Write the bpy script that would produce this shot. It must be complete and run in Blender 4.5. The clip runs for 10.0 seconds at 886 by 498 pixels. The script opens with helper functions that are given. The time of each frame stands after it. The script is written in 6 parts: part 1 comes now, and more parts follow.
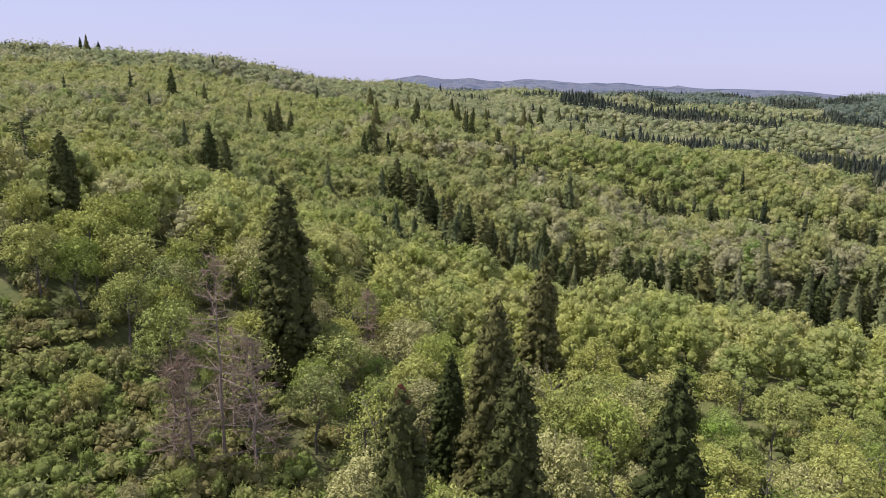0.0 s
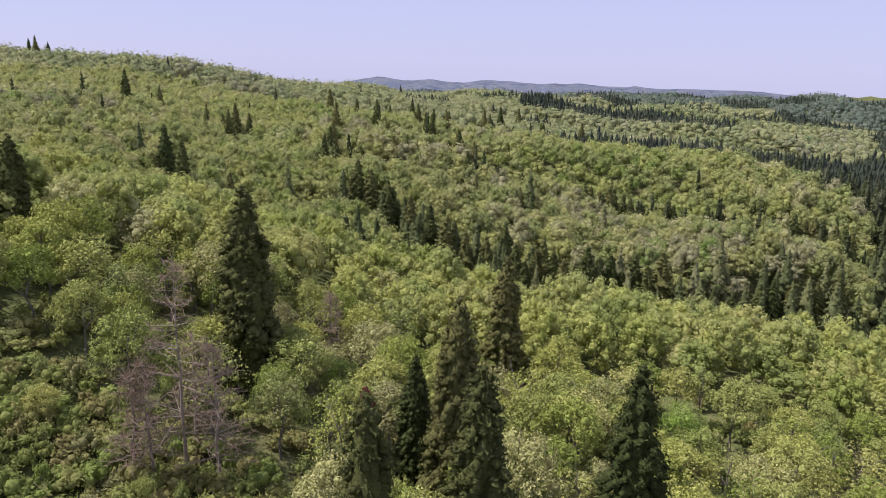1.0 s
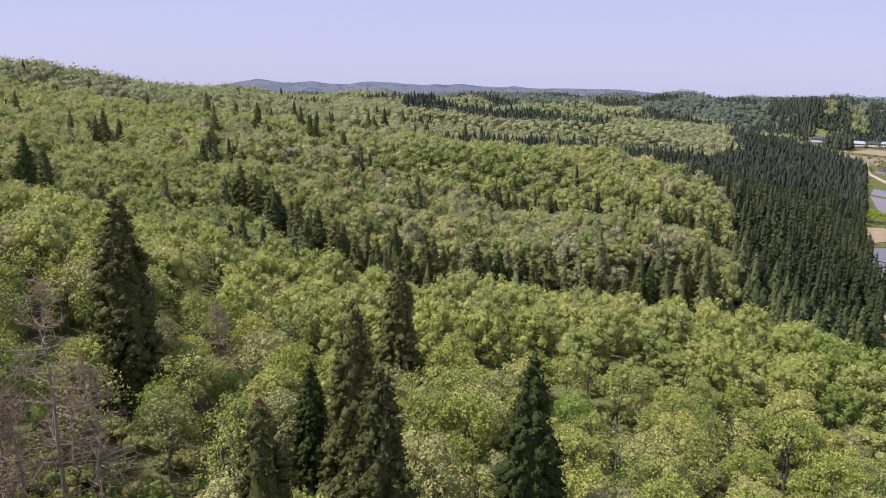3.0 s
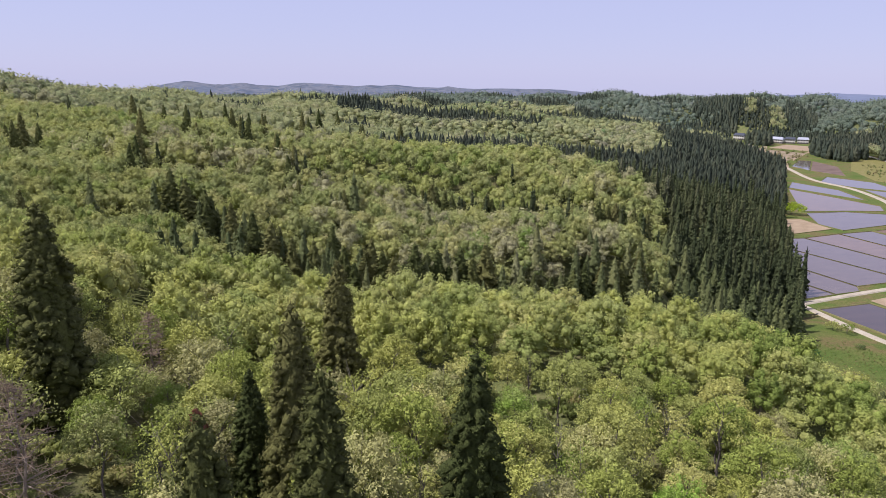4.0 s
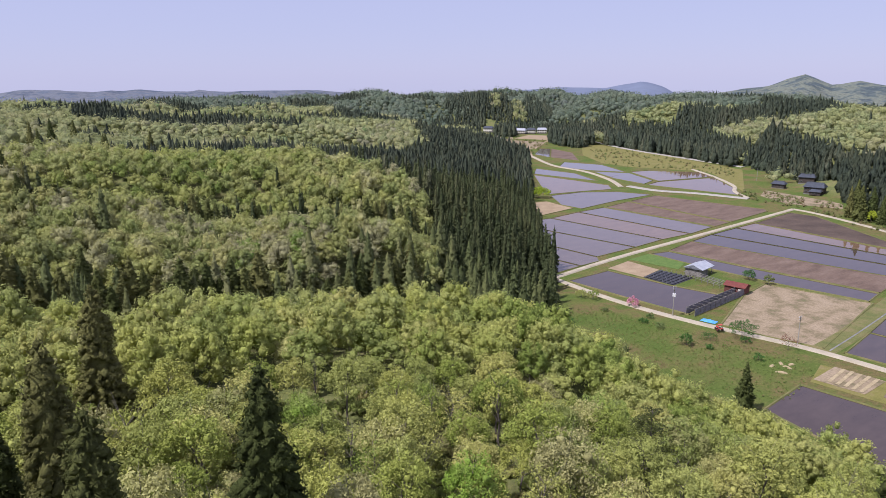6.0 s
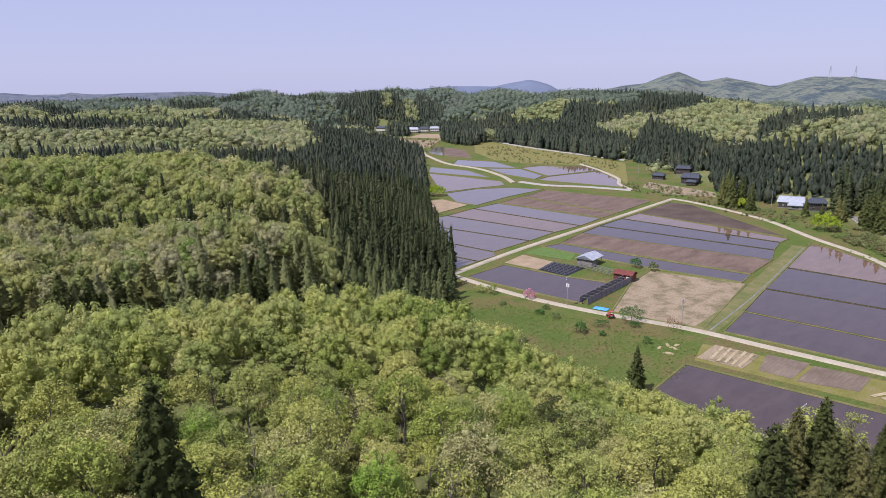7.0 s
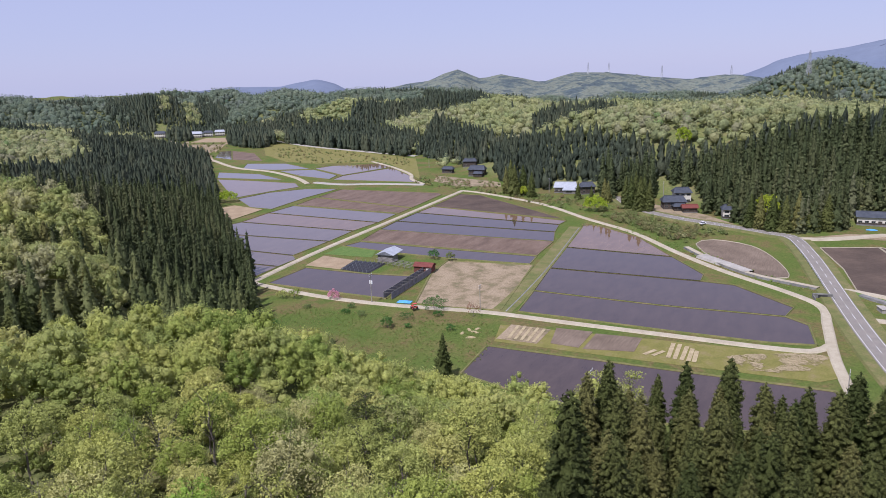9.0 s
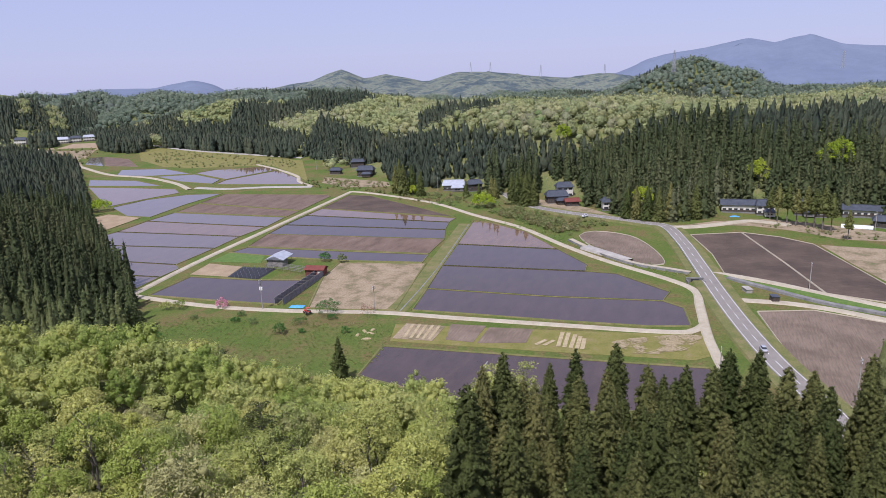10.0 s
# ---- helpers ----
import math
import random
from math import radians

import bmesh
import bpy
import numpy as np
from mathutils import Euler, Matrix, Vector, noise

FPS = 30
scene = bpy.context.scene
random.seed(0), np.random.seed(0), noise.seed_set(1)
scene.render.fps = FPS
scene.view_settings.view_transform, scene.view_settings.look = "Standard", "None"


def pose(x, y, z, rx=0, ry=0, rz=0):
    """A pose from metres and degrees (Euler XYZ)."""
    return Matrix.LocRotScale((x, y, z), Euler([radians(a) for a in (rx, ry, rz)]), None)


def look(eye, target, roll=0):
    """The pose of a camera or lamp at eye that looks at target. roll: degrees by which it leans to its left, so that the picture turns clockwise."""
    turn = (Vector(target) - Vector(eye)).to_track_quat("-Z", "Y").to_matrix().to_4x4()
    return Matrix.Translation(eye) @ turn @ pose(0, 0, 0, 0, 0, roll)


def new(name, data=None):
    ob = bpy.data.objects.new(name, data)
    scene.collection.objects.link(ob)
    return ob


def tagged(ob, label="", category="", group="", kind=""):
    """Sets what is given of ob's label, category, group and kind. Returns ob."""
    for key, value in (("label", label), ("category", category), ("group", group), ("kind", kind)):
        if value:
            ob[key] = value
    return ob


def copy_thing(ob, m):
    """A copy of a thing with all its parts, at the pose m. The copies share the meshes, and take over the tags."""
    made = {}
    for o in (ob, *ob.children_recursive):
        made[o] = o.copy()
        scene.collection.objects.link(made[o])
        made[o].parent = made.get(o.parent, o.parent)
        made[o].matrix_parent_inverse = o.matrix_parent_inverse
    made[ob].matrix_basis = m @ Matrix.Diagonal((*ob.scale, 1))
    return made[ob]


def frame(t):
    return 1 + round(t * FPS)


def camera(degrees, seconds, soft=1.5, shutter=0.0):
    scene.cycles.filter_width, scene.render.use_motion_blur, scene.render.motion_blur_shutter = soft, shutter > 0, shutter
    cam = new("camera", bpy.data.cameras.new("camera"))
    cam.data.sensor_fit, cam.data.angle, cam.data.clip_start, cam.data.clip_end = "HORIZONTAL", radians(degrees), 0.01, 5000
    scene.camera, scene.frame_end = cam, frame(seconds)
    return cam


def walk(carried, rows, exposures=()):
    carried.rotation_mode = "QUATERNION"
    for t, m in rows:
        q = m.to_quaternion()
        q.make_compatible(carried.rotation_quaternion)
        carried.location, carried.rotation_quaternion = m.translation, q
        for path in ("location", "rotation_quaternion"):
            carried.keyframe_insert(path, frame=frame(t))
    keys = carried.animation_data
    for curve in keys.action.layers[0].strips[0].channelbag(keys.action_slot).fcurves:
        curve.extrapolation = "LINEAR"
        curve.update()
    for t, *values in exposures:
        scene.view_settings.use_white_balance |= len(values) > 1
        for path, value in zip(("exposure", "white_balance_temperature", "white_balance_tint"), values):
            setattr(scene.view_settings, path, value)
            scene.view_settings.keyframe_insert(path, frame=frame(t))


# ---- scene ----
cam = camera(64.18, 10.0, soft=0.35)
walk(cam, [
    (0, pose(0, 0, 85, 75.64, -1.59, 0.00)),
    (0.5, pose(0, 0, 85, 75.73, -1.54, -1.48)),
    (1, pose(0, 0, 85, 75.81, -1.50, -3.14)),
    (1.5, pose(0, 0, 85, 75.91, -1.37, -6.16)),
    (2, pose(0, 0, 85, 75.97, -1.28, -8.14)),
    (2.5, pose(0, 0, 85, 76.04, -1.17, -10.39)),
    (4, pose(0, 0, 85, 76.25, -0.77, -17.60)),
    (4.5, pose(0, 0, 85, 76.29, -0.53, -22.13)),
    (5, pose(0, 0, 85, 76.35, -0.17, -27.54)),
    (6.5, pose(0, 0, 85, 76.31, 0.58, -40.86)),
    (7, pose(0, 0, 85, 76.23, 0.81, -45.22)),
    (7.5, pose(0, 0, 85, 76.14, 0.96, -49.04)),
    (8, pose(0, 0, 85, 76.05, 1.15, -53.05)),
    (8.5, pose(0, 0, 85, 75.95, 1.29, -56.96)),
    (9, pose(0, 0, 85, 75.83, 1.57, -61.97)),
    (9.5, pose(0, 0, 85, 75.69, 1.74, -66.05)),
    (10, pose(0, 0, 85, 75.55, 1.79, -71.06)),
], exposures=[(0.0, 0.64, 6000, 22), (5.0, 0.55, 5970, 21), (10.0, 0.45, 5760, 20)])

# ---- light ----
SUN_AZ, SUN_EL = -84.0, 58.0          # degrees from the y axis towards x, degrees above the horizon
world = bpy.data.worlds.new("sky")
scene.world = world
world.use_nodes = True
wn = world.node_tree.nodes
sky = wn.new("ShaderNodeTexSky")
sky.sky_type = "NISHITA"
sky.sun_disc = False
sky.sun_elevation = radians(SUN_EL)
sky.sun_rotation = radians(SUN_AZ)
sky.air_density, sky.dust_density, sky.ozone_density = 1.0, 0.25, 3.0
haze = wn.new("ShaderNodeMix")
haze.data_type = "RGBA"
haze.inputs[0].default_value = 0.84
haze.inputs[7].default_value = (4.36, 4.50, 6.0, 1)      # bright lilac spring haze over the blue
world.node_tree.links.new(sky.outputs[0], haze.inputs[6])
world.node_tree.links.new(haze.outputs[2], wn["Background"].inputs["Color"])
wn["Background"].inputs["Strength"].default_value = 0.085
sun = new("sun", bpy.data.lights.new("sun", "SUN"))
sun.data.energy, sun.data.angle, sun.data.color = 3.6, radians(0.6), (1.0, 0.95, 0.87)
_a, _e = radians(SUN_AZ), radians(SUN_EL)
SUN_DIR = Vector((math.sin(_a) * math.cos(_e), math.cos(_a) * math.cos(_e), math.sin(_e)))
sun.matrix_world = look(SUN_DIR * 500, (0, 0, 0))


# ---- materials ----
def nodes_of(name):
    m = bpy.data.materials.new(name)
    m.use_nodes = True
    n, l = m.node_tree.nodes, m.node_tree.links
    return m, n, l, n["Principled BSDF"]


def ramp(n, stops):
    r = n.new("ShaderNodeValToRGB")
    e = r.color_ramp.elements
    while len(e) < len(stops):
        e.new(0.5)
    for k, (p, c) in enumerate(stops):
        e[k].position, e[k].color = p, (*c, 1)
    return r


def noise_node(n, l, scale, detail=4, rough=0.6, stretch=None):
    """Noise in world metres; stretch squeezes it along the axes."""
    g = n.new("ShaderNodeNewGeometry")
    t = n.new("ShaderNodeTexNoise")
    t.inputs["Scale"].default_value, t.inputs["Detail"].default_value, t.inputs["Roughness"].default_value = scale, detail, rough
    if stretch:
        m = n.new("ShaderNodeMapping")
        m.inputs["Scale"].default_value = stretch[:3]
        m.inputs["Rotation"].default_value = (0, 0, radians(stretch[3]) if len(stretch) > 3 else 0)
        l.new(g.outputs["Position"], m.inputs["Vector"])
        l.new(m.outputs[0], t.inputs["Vector"])
    else:
        l.new(g.outputs["Position"], t.inputs["Vector"])
    return t


def mixc(n, l, fac, a, b, mode="MIX"):
    m = n.new("ShaderNodeMix")
    m.data_type, m.blend_type = "RGBA", mode
    for k, v in ((0, fac), (6, a), (7, b)):
        if isinstance(v, bpy.types.NodeSocket):
            l.new(v, m.inputs[k])
        else:
            m.inputs[k].default_value = v if k == 0 else (*v, 1)
    return m.outputs[2]


def surface(name, stops, scale, rough=0.9, fine=None, fine_amount=0.35, bump=0.0, metal=0.0, stretch=None, spec=0.3, furrow=None):
    """A two-scale noisy surface: broad patches from the ramp, fine grain over it."""
    m, n, l, p = nodes_of(name)
    a = noise_node(n, l, scale, 5, 0.65, stretch)
    r = ramp(n, stops)
    l.new(a.outputs["Fac"], r.inputs[0])
    b = noise_node(n, l, fine or scale * 9, 3, 0.7, furrow)
    f = ramp(n, [(0.25, (0.55, 0.55, 0.55)), (0.75, (1.25, 1.25, 1.25))])
    l.new(b.outputs["Fac"], f.inputs[0])
    l.new(mixc(n, l, fine_amount, r.outputs[0], mixc(n, l, 1.0, r.outputs[0], f.outputs[0], "MULTIPLY")), p.inputs["Base Color"])
    p.inputs["Roughness"].default_value, p.inputs["Metallic"].default_value = rough, metal
    p.inputs["Specular IOR Level"].default_value = spec
    if bump:
        u = n.new("ShaderNodeBump")
        u.inputs["Strength"].default_value, u.inputs["Distance"].default_value = 0.8, bump
        l.new(b.outputs["Fac"], u.inputs["Height"])
        l.new(u.outputs[0], p.inputs["Normal"])
    return m


def leaf_material(name, stops, glow=0.28, by="object", spread=0.13, grain=0.0):
    """Leaves: colour by tree (object, or the stored tint), by leaf, and by a noise a few metres wide; light passes through."""
    m, n, l, p = nodes_of(name)
    r = ramp(n, stops)
    if by == "object":
        o = n.new("ShaderNodeObjectInfo").outputs["Random"]
    else:
        at = n.new("ShaderNodeAttribute")
        at.attribute_name = "tint"
        o = at.outputs["Fac"]
    a = noise_node(n, l, 0.35, 3)
    w = n.new("ShaderNodeMath")
    w.operation = "MULTIPLY_ADD"
    l.new(a.outputs["Fac"], w.inputs[0])
    w.inputs[1].default_value = spread * 2
    v = n.new("ShaderNodeMath")
    v.operation = "SUBTRACT"
    l.new(o, v.inputs[0])
    v.inputs[1].default_value = spread
    l.new(v.outputs[0], w.inputs[2])
    l.new(w.outputs[0], r.inputs[0])
    isl = n.new("ShaderNodeNewGeometry").outputs["Random Per Island"]
    k = 0.22 if by == "object" else 0.16
    f = ramp(n, [(0.0, (1 - k, 1 - k, 1 - k)), (1.0, (1 + k, 1 + k, 1 + k))])
    l.new(isl, f.inputs[0])
    c = mixc(n, l, 1.0, r.outputs[0], f.outputs[0], "MULTIPLY")
    if grain:
        g = noise_node(n, l, grain, 5, 0.8)
        gr = ramp(n, [(0.32, (0.76, 0.78, 0.76)), (0.5, (1.06, 1.06, 1.06)), (0.68, (1.34, 1.34, 1.3))])
        l.new(g.outputs["Fac"], gr.inputs[0])
        c = mixc(n, l, 1.0, c, gr.outputs[0], "MULTIPLY")
        u = n.new("ShaderNodeBump")
        u.inputs["Strength"].default_value, u.inputs["Distance"].default_value = 1.0, 1.1 / grain
        l.new(g.outputs["Fac"], u.inputs["Height"])
        l.new(u.outputs[0], p.inputs["Normal"])
    l.new(c, p.inputs["Base Color"])
    p.inputs["Roughness"].default_value, p.inputs["Specular IOR Level"].default_value = 0.7, 0.08
    t = n.new("ShaderNodeBsdfTranslucent")
    l.new(c, t.inputs["Color"])
    x = n.new("ShaderNodeMixShader")
    x.inputs[0].default_value = glow
    l.new(p.outputs[0], x.inputs[1])
    l.new(t.outputs[0], x.inputs[2])
    l.new(x.outputs[0], n["Material Output"].inputs[0])
    return m


SPRING = [(0.0, (0.225, 0.307, 0.060)), (0.12, (0.323, 0.390, 0.084)), (0.3, (0.450, 0.477, 0.120)), (0.45, (0.393, 0.435, 0.126)), (0.58, (0.307, 0.367, 0.093)),
          (0.72, (0.477, 0.483, 0.141)), (0.84, (0.455, 0.460, 0.185)), (0.92, (0.350, 0.345, 0.145)), (1.0, (0.252, 0.393, 0.060))]
# SPRING with distance haze mixed in: paler and bluer for farther woods
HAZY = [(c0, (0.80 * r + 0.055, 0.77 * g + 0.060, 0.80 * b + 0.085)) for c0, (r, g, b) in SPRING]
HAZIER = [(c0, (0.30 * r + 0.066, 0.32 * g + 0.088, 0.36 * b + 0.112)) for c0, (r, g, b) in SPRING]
CEDAR = [(0.0, (0.075, 0.095, 0.029)), (0.5, (0.125, 0.138, 0.043)), (1.0, (0.195, 0.188, 0.064))]
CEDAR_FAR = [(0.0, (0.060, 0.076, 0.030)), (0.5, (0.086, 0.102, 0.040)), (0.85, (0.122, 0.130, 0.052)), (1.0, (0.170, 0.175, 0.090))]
# copies of SPRING, dimmed near and lifted beyond: light level put into colour
leaf_near = leaf_material("spring_leaves_dimmed", [(c0, (0.89 * r, 0.86 * g, 0.86 * b)) for c0, (r, g, b) in SPRING], glow=0.2, spread=0.07)
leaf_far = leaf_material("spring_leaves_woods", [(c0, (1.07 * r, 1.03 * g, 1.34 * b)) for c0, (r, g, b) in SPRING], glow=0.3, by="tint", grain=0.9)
leaf_spur = leaf_material("spring_leaves_lifted", [(c0, (1.24 * r, 1.20 * g, 1.38 * b)) for c0, (r, g, b) in SPRING], glow=0.3, by="tint", grain=1.4)
leaf_thicket = leaf_material("thicket_leaves", [(0.0, (0.26, 0.31, 0.08)), (0.35, (0.38, 0.40, 0.12)), (0.6, (0.35, 0.31, 0.12)), (0.8, (0.30, 0.38, 0.09)), (1.0, (0.37, 0.36, 0.15))], by="tint", grain=3.0)
# far foliage: aerial haze is painted into the base colour
leaf_hazier = leaf_material("blue_haze_tinted_far_leaves", HAZIER, glow=0.3, by="tint", grain=0.35)
leaf_hazy = leaf_material("haze_tinted_far_leaves", HAZY, glow=0.26, by="tint", grain=0.35)
cedar_hazy = leaf_material("haze_tinted_far_cedars", [(c0, (0.85 * r + 0.016, 0.85 * g + 0.022, 0.85 * b + 0.036)) for c0, (r, g, b) in CEDAR_FAR], glow=0.16, by="tint", grain=0.5)
cedar_near = leaf_material("cedar_needles", CEDAR, glow=0.12, grain=2.4)
# needle colour doubled in place of sky fill and haze on shaded slopes
cedar_mid = leaf_material("cedar_needles_lifted", [(c0, (2.2 * r, 2.15 * g, 2.15 * b)) for c0, (r, g, b) in CEDAR_FAR], glow=0.22, by="tint", grain=1.3)
# bluer copy of the needles, a little distance haze put into the colour
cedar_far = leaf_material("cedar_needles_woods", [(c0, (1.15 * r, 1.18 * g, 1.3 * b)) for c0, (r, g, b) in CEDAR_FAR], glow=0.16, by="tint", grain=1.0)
leaf_fresh = leaf_material("fresh_yellow_green_leaves", [(0.0, (0.28, 0.38, 0.03)), (1.0, (0.36, 0.42, 0.04))])
leaf_scrub = leaf_material("scrub_leaves", [(0.0, (0.16, 0.19, 0.07)), (0.4, (0.24, 0.26, 0.10)), (0.65, (0.25, 0.19, 0.10)), (0.85, (0.17, 0.24, 0.07)), (1.0, (0.30, 0.29, 0.14))], by="tint", grain=2.0)
leaf_tuft = leaf_material("meadow_tuft_leaves", [(0.0, (0.17, 0.27, 0.06)), (0.45, (0.25, 0.31, 0.09)), (0.75, (0.34, 0.27, 0.13)), (1.0, (0.2, 0.32, 0.075))], by="tint", grain=3.0)
leaf_pink = leaf_material("pink_blossom", [(0.0, (0.5, 0.2, 0.28)), (1.0, (0.62, 0.32, 0.38))])
leaf_bush = leaf_material("bush_leaves", [(0.0, (0.05, 0.14, 0.03)), (0.6, (0.10, 0.2, 0.05)), (1.0, (0.2, 0.22, 0.09))])
leaf_rust = leaf_material("rust_needles", [(0.0, (0.17, 0.075, 0.045)), (1.0, (0.24, 0.10, 0.06))])
bark = surface("grey_bark", [(0.3, (0.10, 0.085, 0.07)), (0.7, (0.22, 0.19, 0.16))], 1.5, bump=0.02)
bark_pale = surface("dead_bark", [(0.3, (0.19, 0.15, 0.11)), (0.7, (0.34, 0.28, 0.21))], 1.2, bump=0.02)
twigs = surface("dead_twigs", [(0.3, (0.25, 0.18, 0.115)), (0.7, (0.34, 0.25, 0.165))], 1.2)


def ground_material():
    """Leaf litter and undergrowth on the hills, mown grass on the valley floor, by height."""
    m, n, l, p = nodes_of("ground")
    a = noise_node(n, l, 0.045, 6, 0.65)
    grass = ramp(n, [(0.3, (0.076, 0.120, 0.024)), (0.45, (0.096, 0.128, 0.030)), (0.53, (0.124, 0.130, 0.040)), (0.58, (0.150, 0.118, 0.052)), (0.63, (0.105, 0.120, 0.034)), (0.74, (0.070, 0.118, 0.024))])
    l.new(a.outputs["Fac"], grass.inputs[0])
    b = noise_node(n, l, 0.12, 6, 0.7)
    wood = ramp(n, [(0.3, (0.10, 0.125, 0.045)), (0.5, (0.15, 0.165, 0.06)), (0.7, (0.19, 0.165, 0.085))])
    l.new(b.outputs["Fac"], wood.inputs[0])
    g = n.new("ShaderNodeNewGeometry")
    s = n.new("ShaderNodeSeparateXYZ")
    l.new(g.outputs["Position"], s.inputs[0])
    k = n.new("ShaderNodeMapRange")
    l.new(s.outputs["Z"], k.inputs[0])
    k.inputs[1].default_value, k.inputs[2].default_value = 0.6, 2.5
    c = mixc(n, l, k.outputs[0], grass.outputs[0], wood.outputs[0])
    f = noise_node(n, l, 0.9, 8, 0.85)
    fr = ramp(n, [(0.3, (0.35, 0.38, 0.35)), (0.5, (0.95, 0.95, 0.9)), (0.7, (1.6, 1.5, 1.4))])
    l.new(f.outputs["Fac"], fr.inputs[0])
    l.new(mixc(n, l, 0.8, c, mixc(n, l, 1.0, c, fr.outputs[0], "MULTIPLY")), p.inputs["Base Color"])
    p.inputs["Roughness"].default_value = 0.95
    p.inputs["Specular IOR Level"].default_value = 0.1
    u = n.new("ShaderNodeBump")
    u.inputs["Strength"].default_value, u.inputs["Distance"].default_value = 0.9, 0.25
    l.new(f.outputs["Fac"], u.inputs["Height"])
    l.new(u.outputs[0], p.inputs["Normal"])
    return m


def water_material(name, mud, mud2, clear=0.5):
    """Shallow flooded paddy: a still sheet over brown mud, with patches of mud standing out of it."""
    m, n, l, p = nodes_of(name)
    a = noise_node(n, l, 0.09, 7, 0.72, (1, 2.6, 1, 5))
    r = ramp(n, [(0.3, mud), (0.7, mud2)])
    l.new(a.outputs["Fac"], r.inputs[0])
    l.new(r.outputs[0], p.inputs["Base Color"])
    b = noise_node(n, l, 0.03, 6, 0.7, (1, 3.0, 1, 5))
    rr = ramp(n, [(clear, (0.015, 0.015, 0.015)), (clear + 0.14, (0.28, 0.28, 0.28))])
    l.new(b.outputs["Fac"], rr.inputs[0])
    l.new(rr.outputs[0], p.inputs["Roughness"])
    p.inputs["IOR"].default_value = 1.40
    p.inputs["Specular IOR Level"].default_value = 0.5
    w = noise_node(n, l, 2.5, 2)
    u = n.new("ShaderNodeBump")
    u.inputs["Strength"].default_value, u.inputs["Distance"].default_value = 0.04, 0.004
    l.new(w.outputs["Fac"], u.inputs["Height"])
    l.new(u.outputs[0], p.inputs["Normal"])
    return m


ground_mat = ground_material()
water = water_material("paddy_water", (0.052, 0.036, 0.031), (0.080, 0.056, 0.046), 0.60)
# paler mud; grazing sky sheen is painted into its base colour
water_pale = water_material("sheen_tinted_paddy_water", (0.105, 0.080, 0.072), (0.150, 0.115, 0.098), 0.56)
water_mud = water_material("muddy_paddy_water", (0.125, 0.078, 0.048), (0.195, 0.125, 0.080), 0.62)
soil_wet = surface("wet_tilled_soil", [(0.3, (0.100, 0.066, 0.046)), (0.5, (0.155, 0.106, 0.074)), (0.7, (0.195, 0.138, 0.100))], 0.05, 0.72, 0.8, 0.75, 0.1, stretch=(1, 3, 1, 5), furrow=(0.25, 2.2, 1, 5))
soil_dark = surface("dark_ploughed_soil", [(0.3, (0.062, 0.044, 0.034)), (0.5, (0.092, 0.066, 0.049)), (0.7, (0.130, 0.092, 0.067))], 0.06, 0.95, 0.8, 0.8, 0.15, furrow=(2.6, 0.22, 1, 35))
soil_dry = surface("dry_bare_field", [(0.32, (0.13, 0.13, 0.055)), (0.42, (0.20, 0.16, 0.09)), (0.52, (0.29, 0.225, 0.14)), (0.7, (0.33, 0.26, 0.17))], 0.13, 0.95, 1.3, 0.8, 0.08)
soil_bare = surface("bare_brown_soil", [(0.3, (0.12, 0.088, 0.062)), (0.5, (0.17, 0.128, 0.092)), (0.7, (0.22, 0.168, 0.122))], 0.07, 0.95, 0.8, 0.75, 0.1, furrow=(0.22, 2.4, 1, 20))
soil_tan = surface("tan_dry_soil", [(0.3, (0.255, 0.187, 0.111)), (0.7, (0.357, 0.272, 0.170))], 0.15, 0.95, 1.4, 0.4, 0.04)
straw = surface("straw_litter", [(0.3, (0.29, 0.23, 0.125)), (0.7, (0.46, 0.375, 0.225))], 0.5, 0.95, 3.0, 0.6, 0.06)
grass_bright = surface("fresh_grass", [(0.3, (0.075, 0.138, 0.026)), (0.7, (0.125, 0.185, 0.042))], 0.4, 0.95, 2.2, 0.6, 0.06)
grass_yellow = surface("yellowing_grass", [(0.3, (0.135, 0.135, 0.030)), (0.5, (0.185, 0.170, 0.044)), (0.7, (0.22, 0.18, 0.075))], 0.2, 0.95, 1.8, 0.6, 0.06)
grass_verge = surface("verge_grass", [(0.25, (0.094, 0.118, 0.030)), (0.5, (0.148, 0.148, 0.048)), (0.75, (0.228, 0.178, 0.088))], 0.16, 0.95, 1.6, 0.6, 0.1)
asphalt = surface("grey_asphalt", [(0.3, (0.190, 0.172, 0.148)), (0.7, (0.255, 0.230, 0.198))], 0.2, 0.85, 4.0, 0.3, 0.01)
gravel = surface("pale_gravel_track", [(0.3, (0.33, 0.285, 0.20)), (0.7, (0.46, 0.405, 0.30))], 0.2, 0.95, 3.0, 0.5, 0.03)
concrete = surface("pale_concrete", [(0.3, (0.28, 0.26, 0.225)), (0.7, (0.42, 0.39, 0.34))], 0.25, 0.85, 2.5, 0.35, 0.01)
concrete_dark = surface("stained_concrete", [(0.3, (0.13, 0.13, 0.12)), (0.7, (0.26, 0.25, 0.23))], 0.3, 0.9, 2.5, 0.5, 0.02)
paint_white = surface("road_paint", [(0.3, (0.62, 0.62, 0.60)), (0.7, (0.8, 0.8, 0.78))], 1.5, 0.7)
roof_tile = surface("blue_grey_roof_tiles", [(0.3, (0.040, 0.046, 0.058)), (0.7, (0.078, 0.086, 0.102))], 0.6, 0.5, 3.0, 0.4, spec=0.35)
roof_pale = surface("pale_metal_roof", [(0.3, (0.33, 0.35, 0.38)), (0.7, (0.48, 0.50, 0.53))], 0.4, 0.45, 2.0, 0.25, metal=0.2)
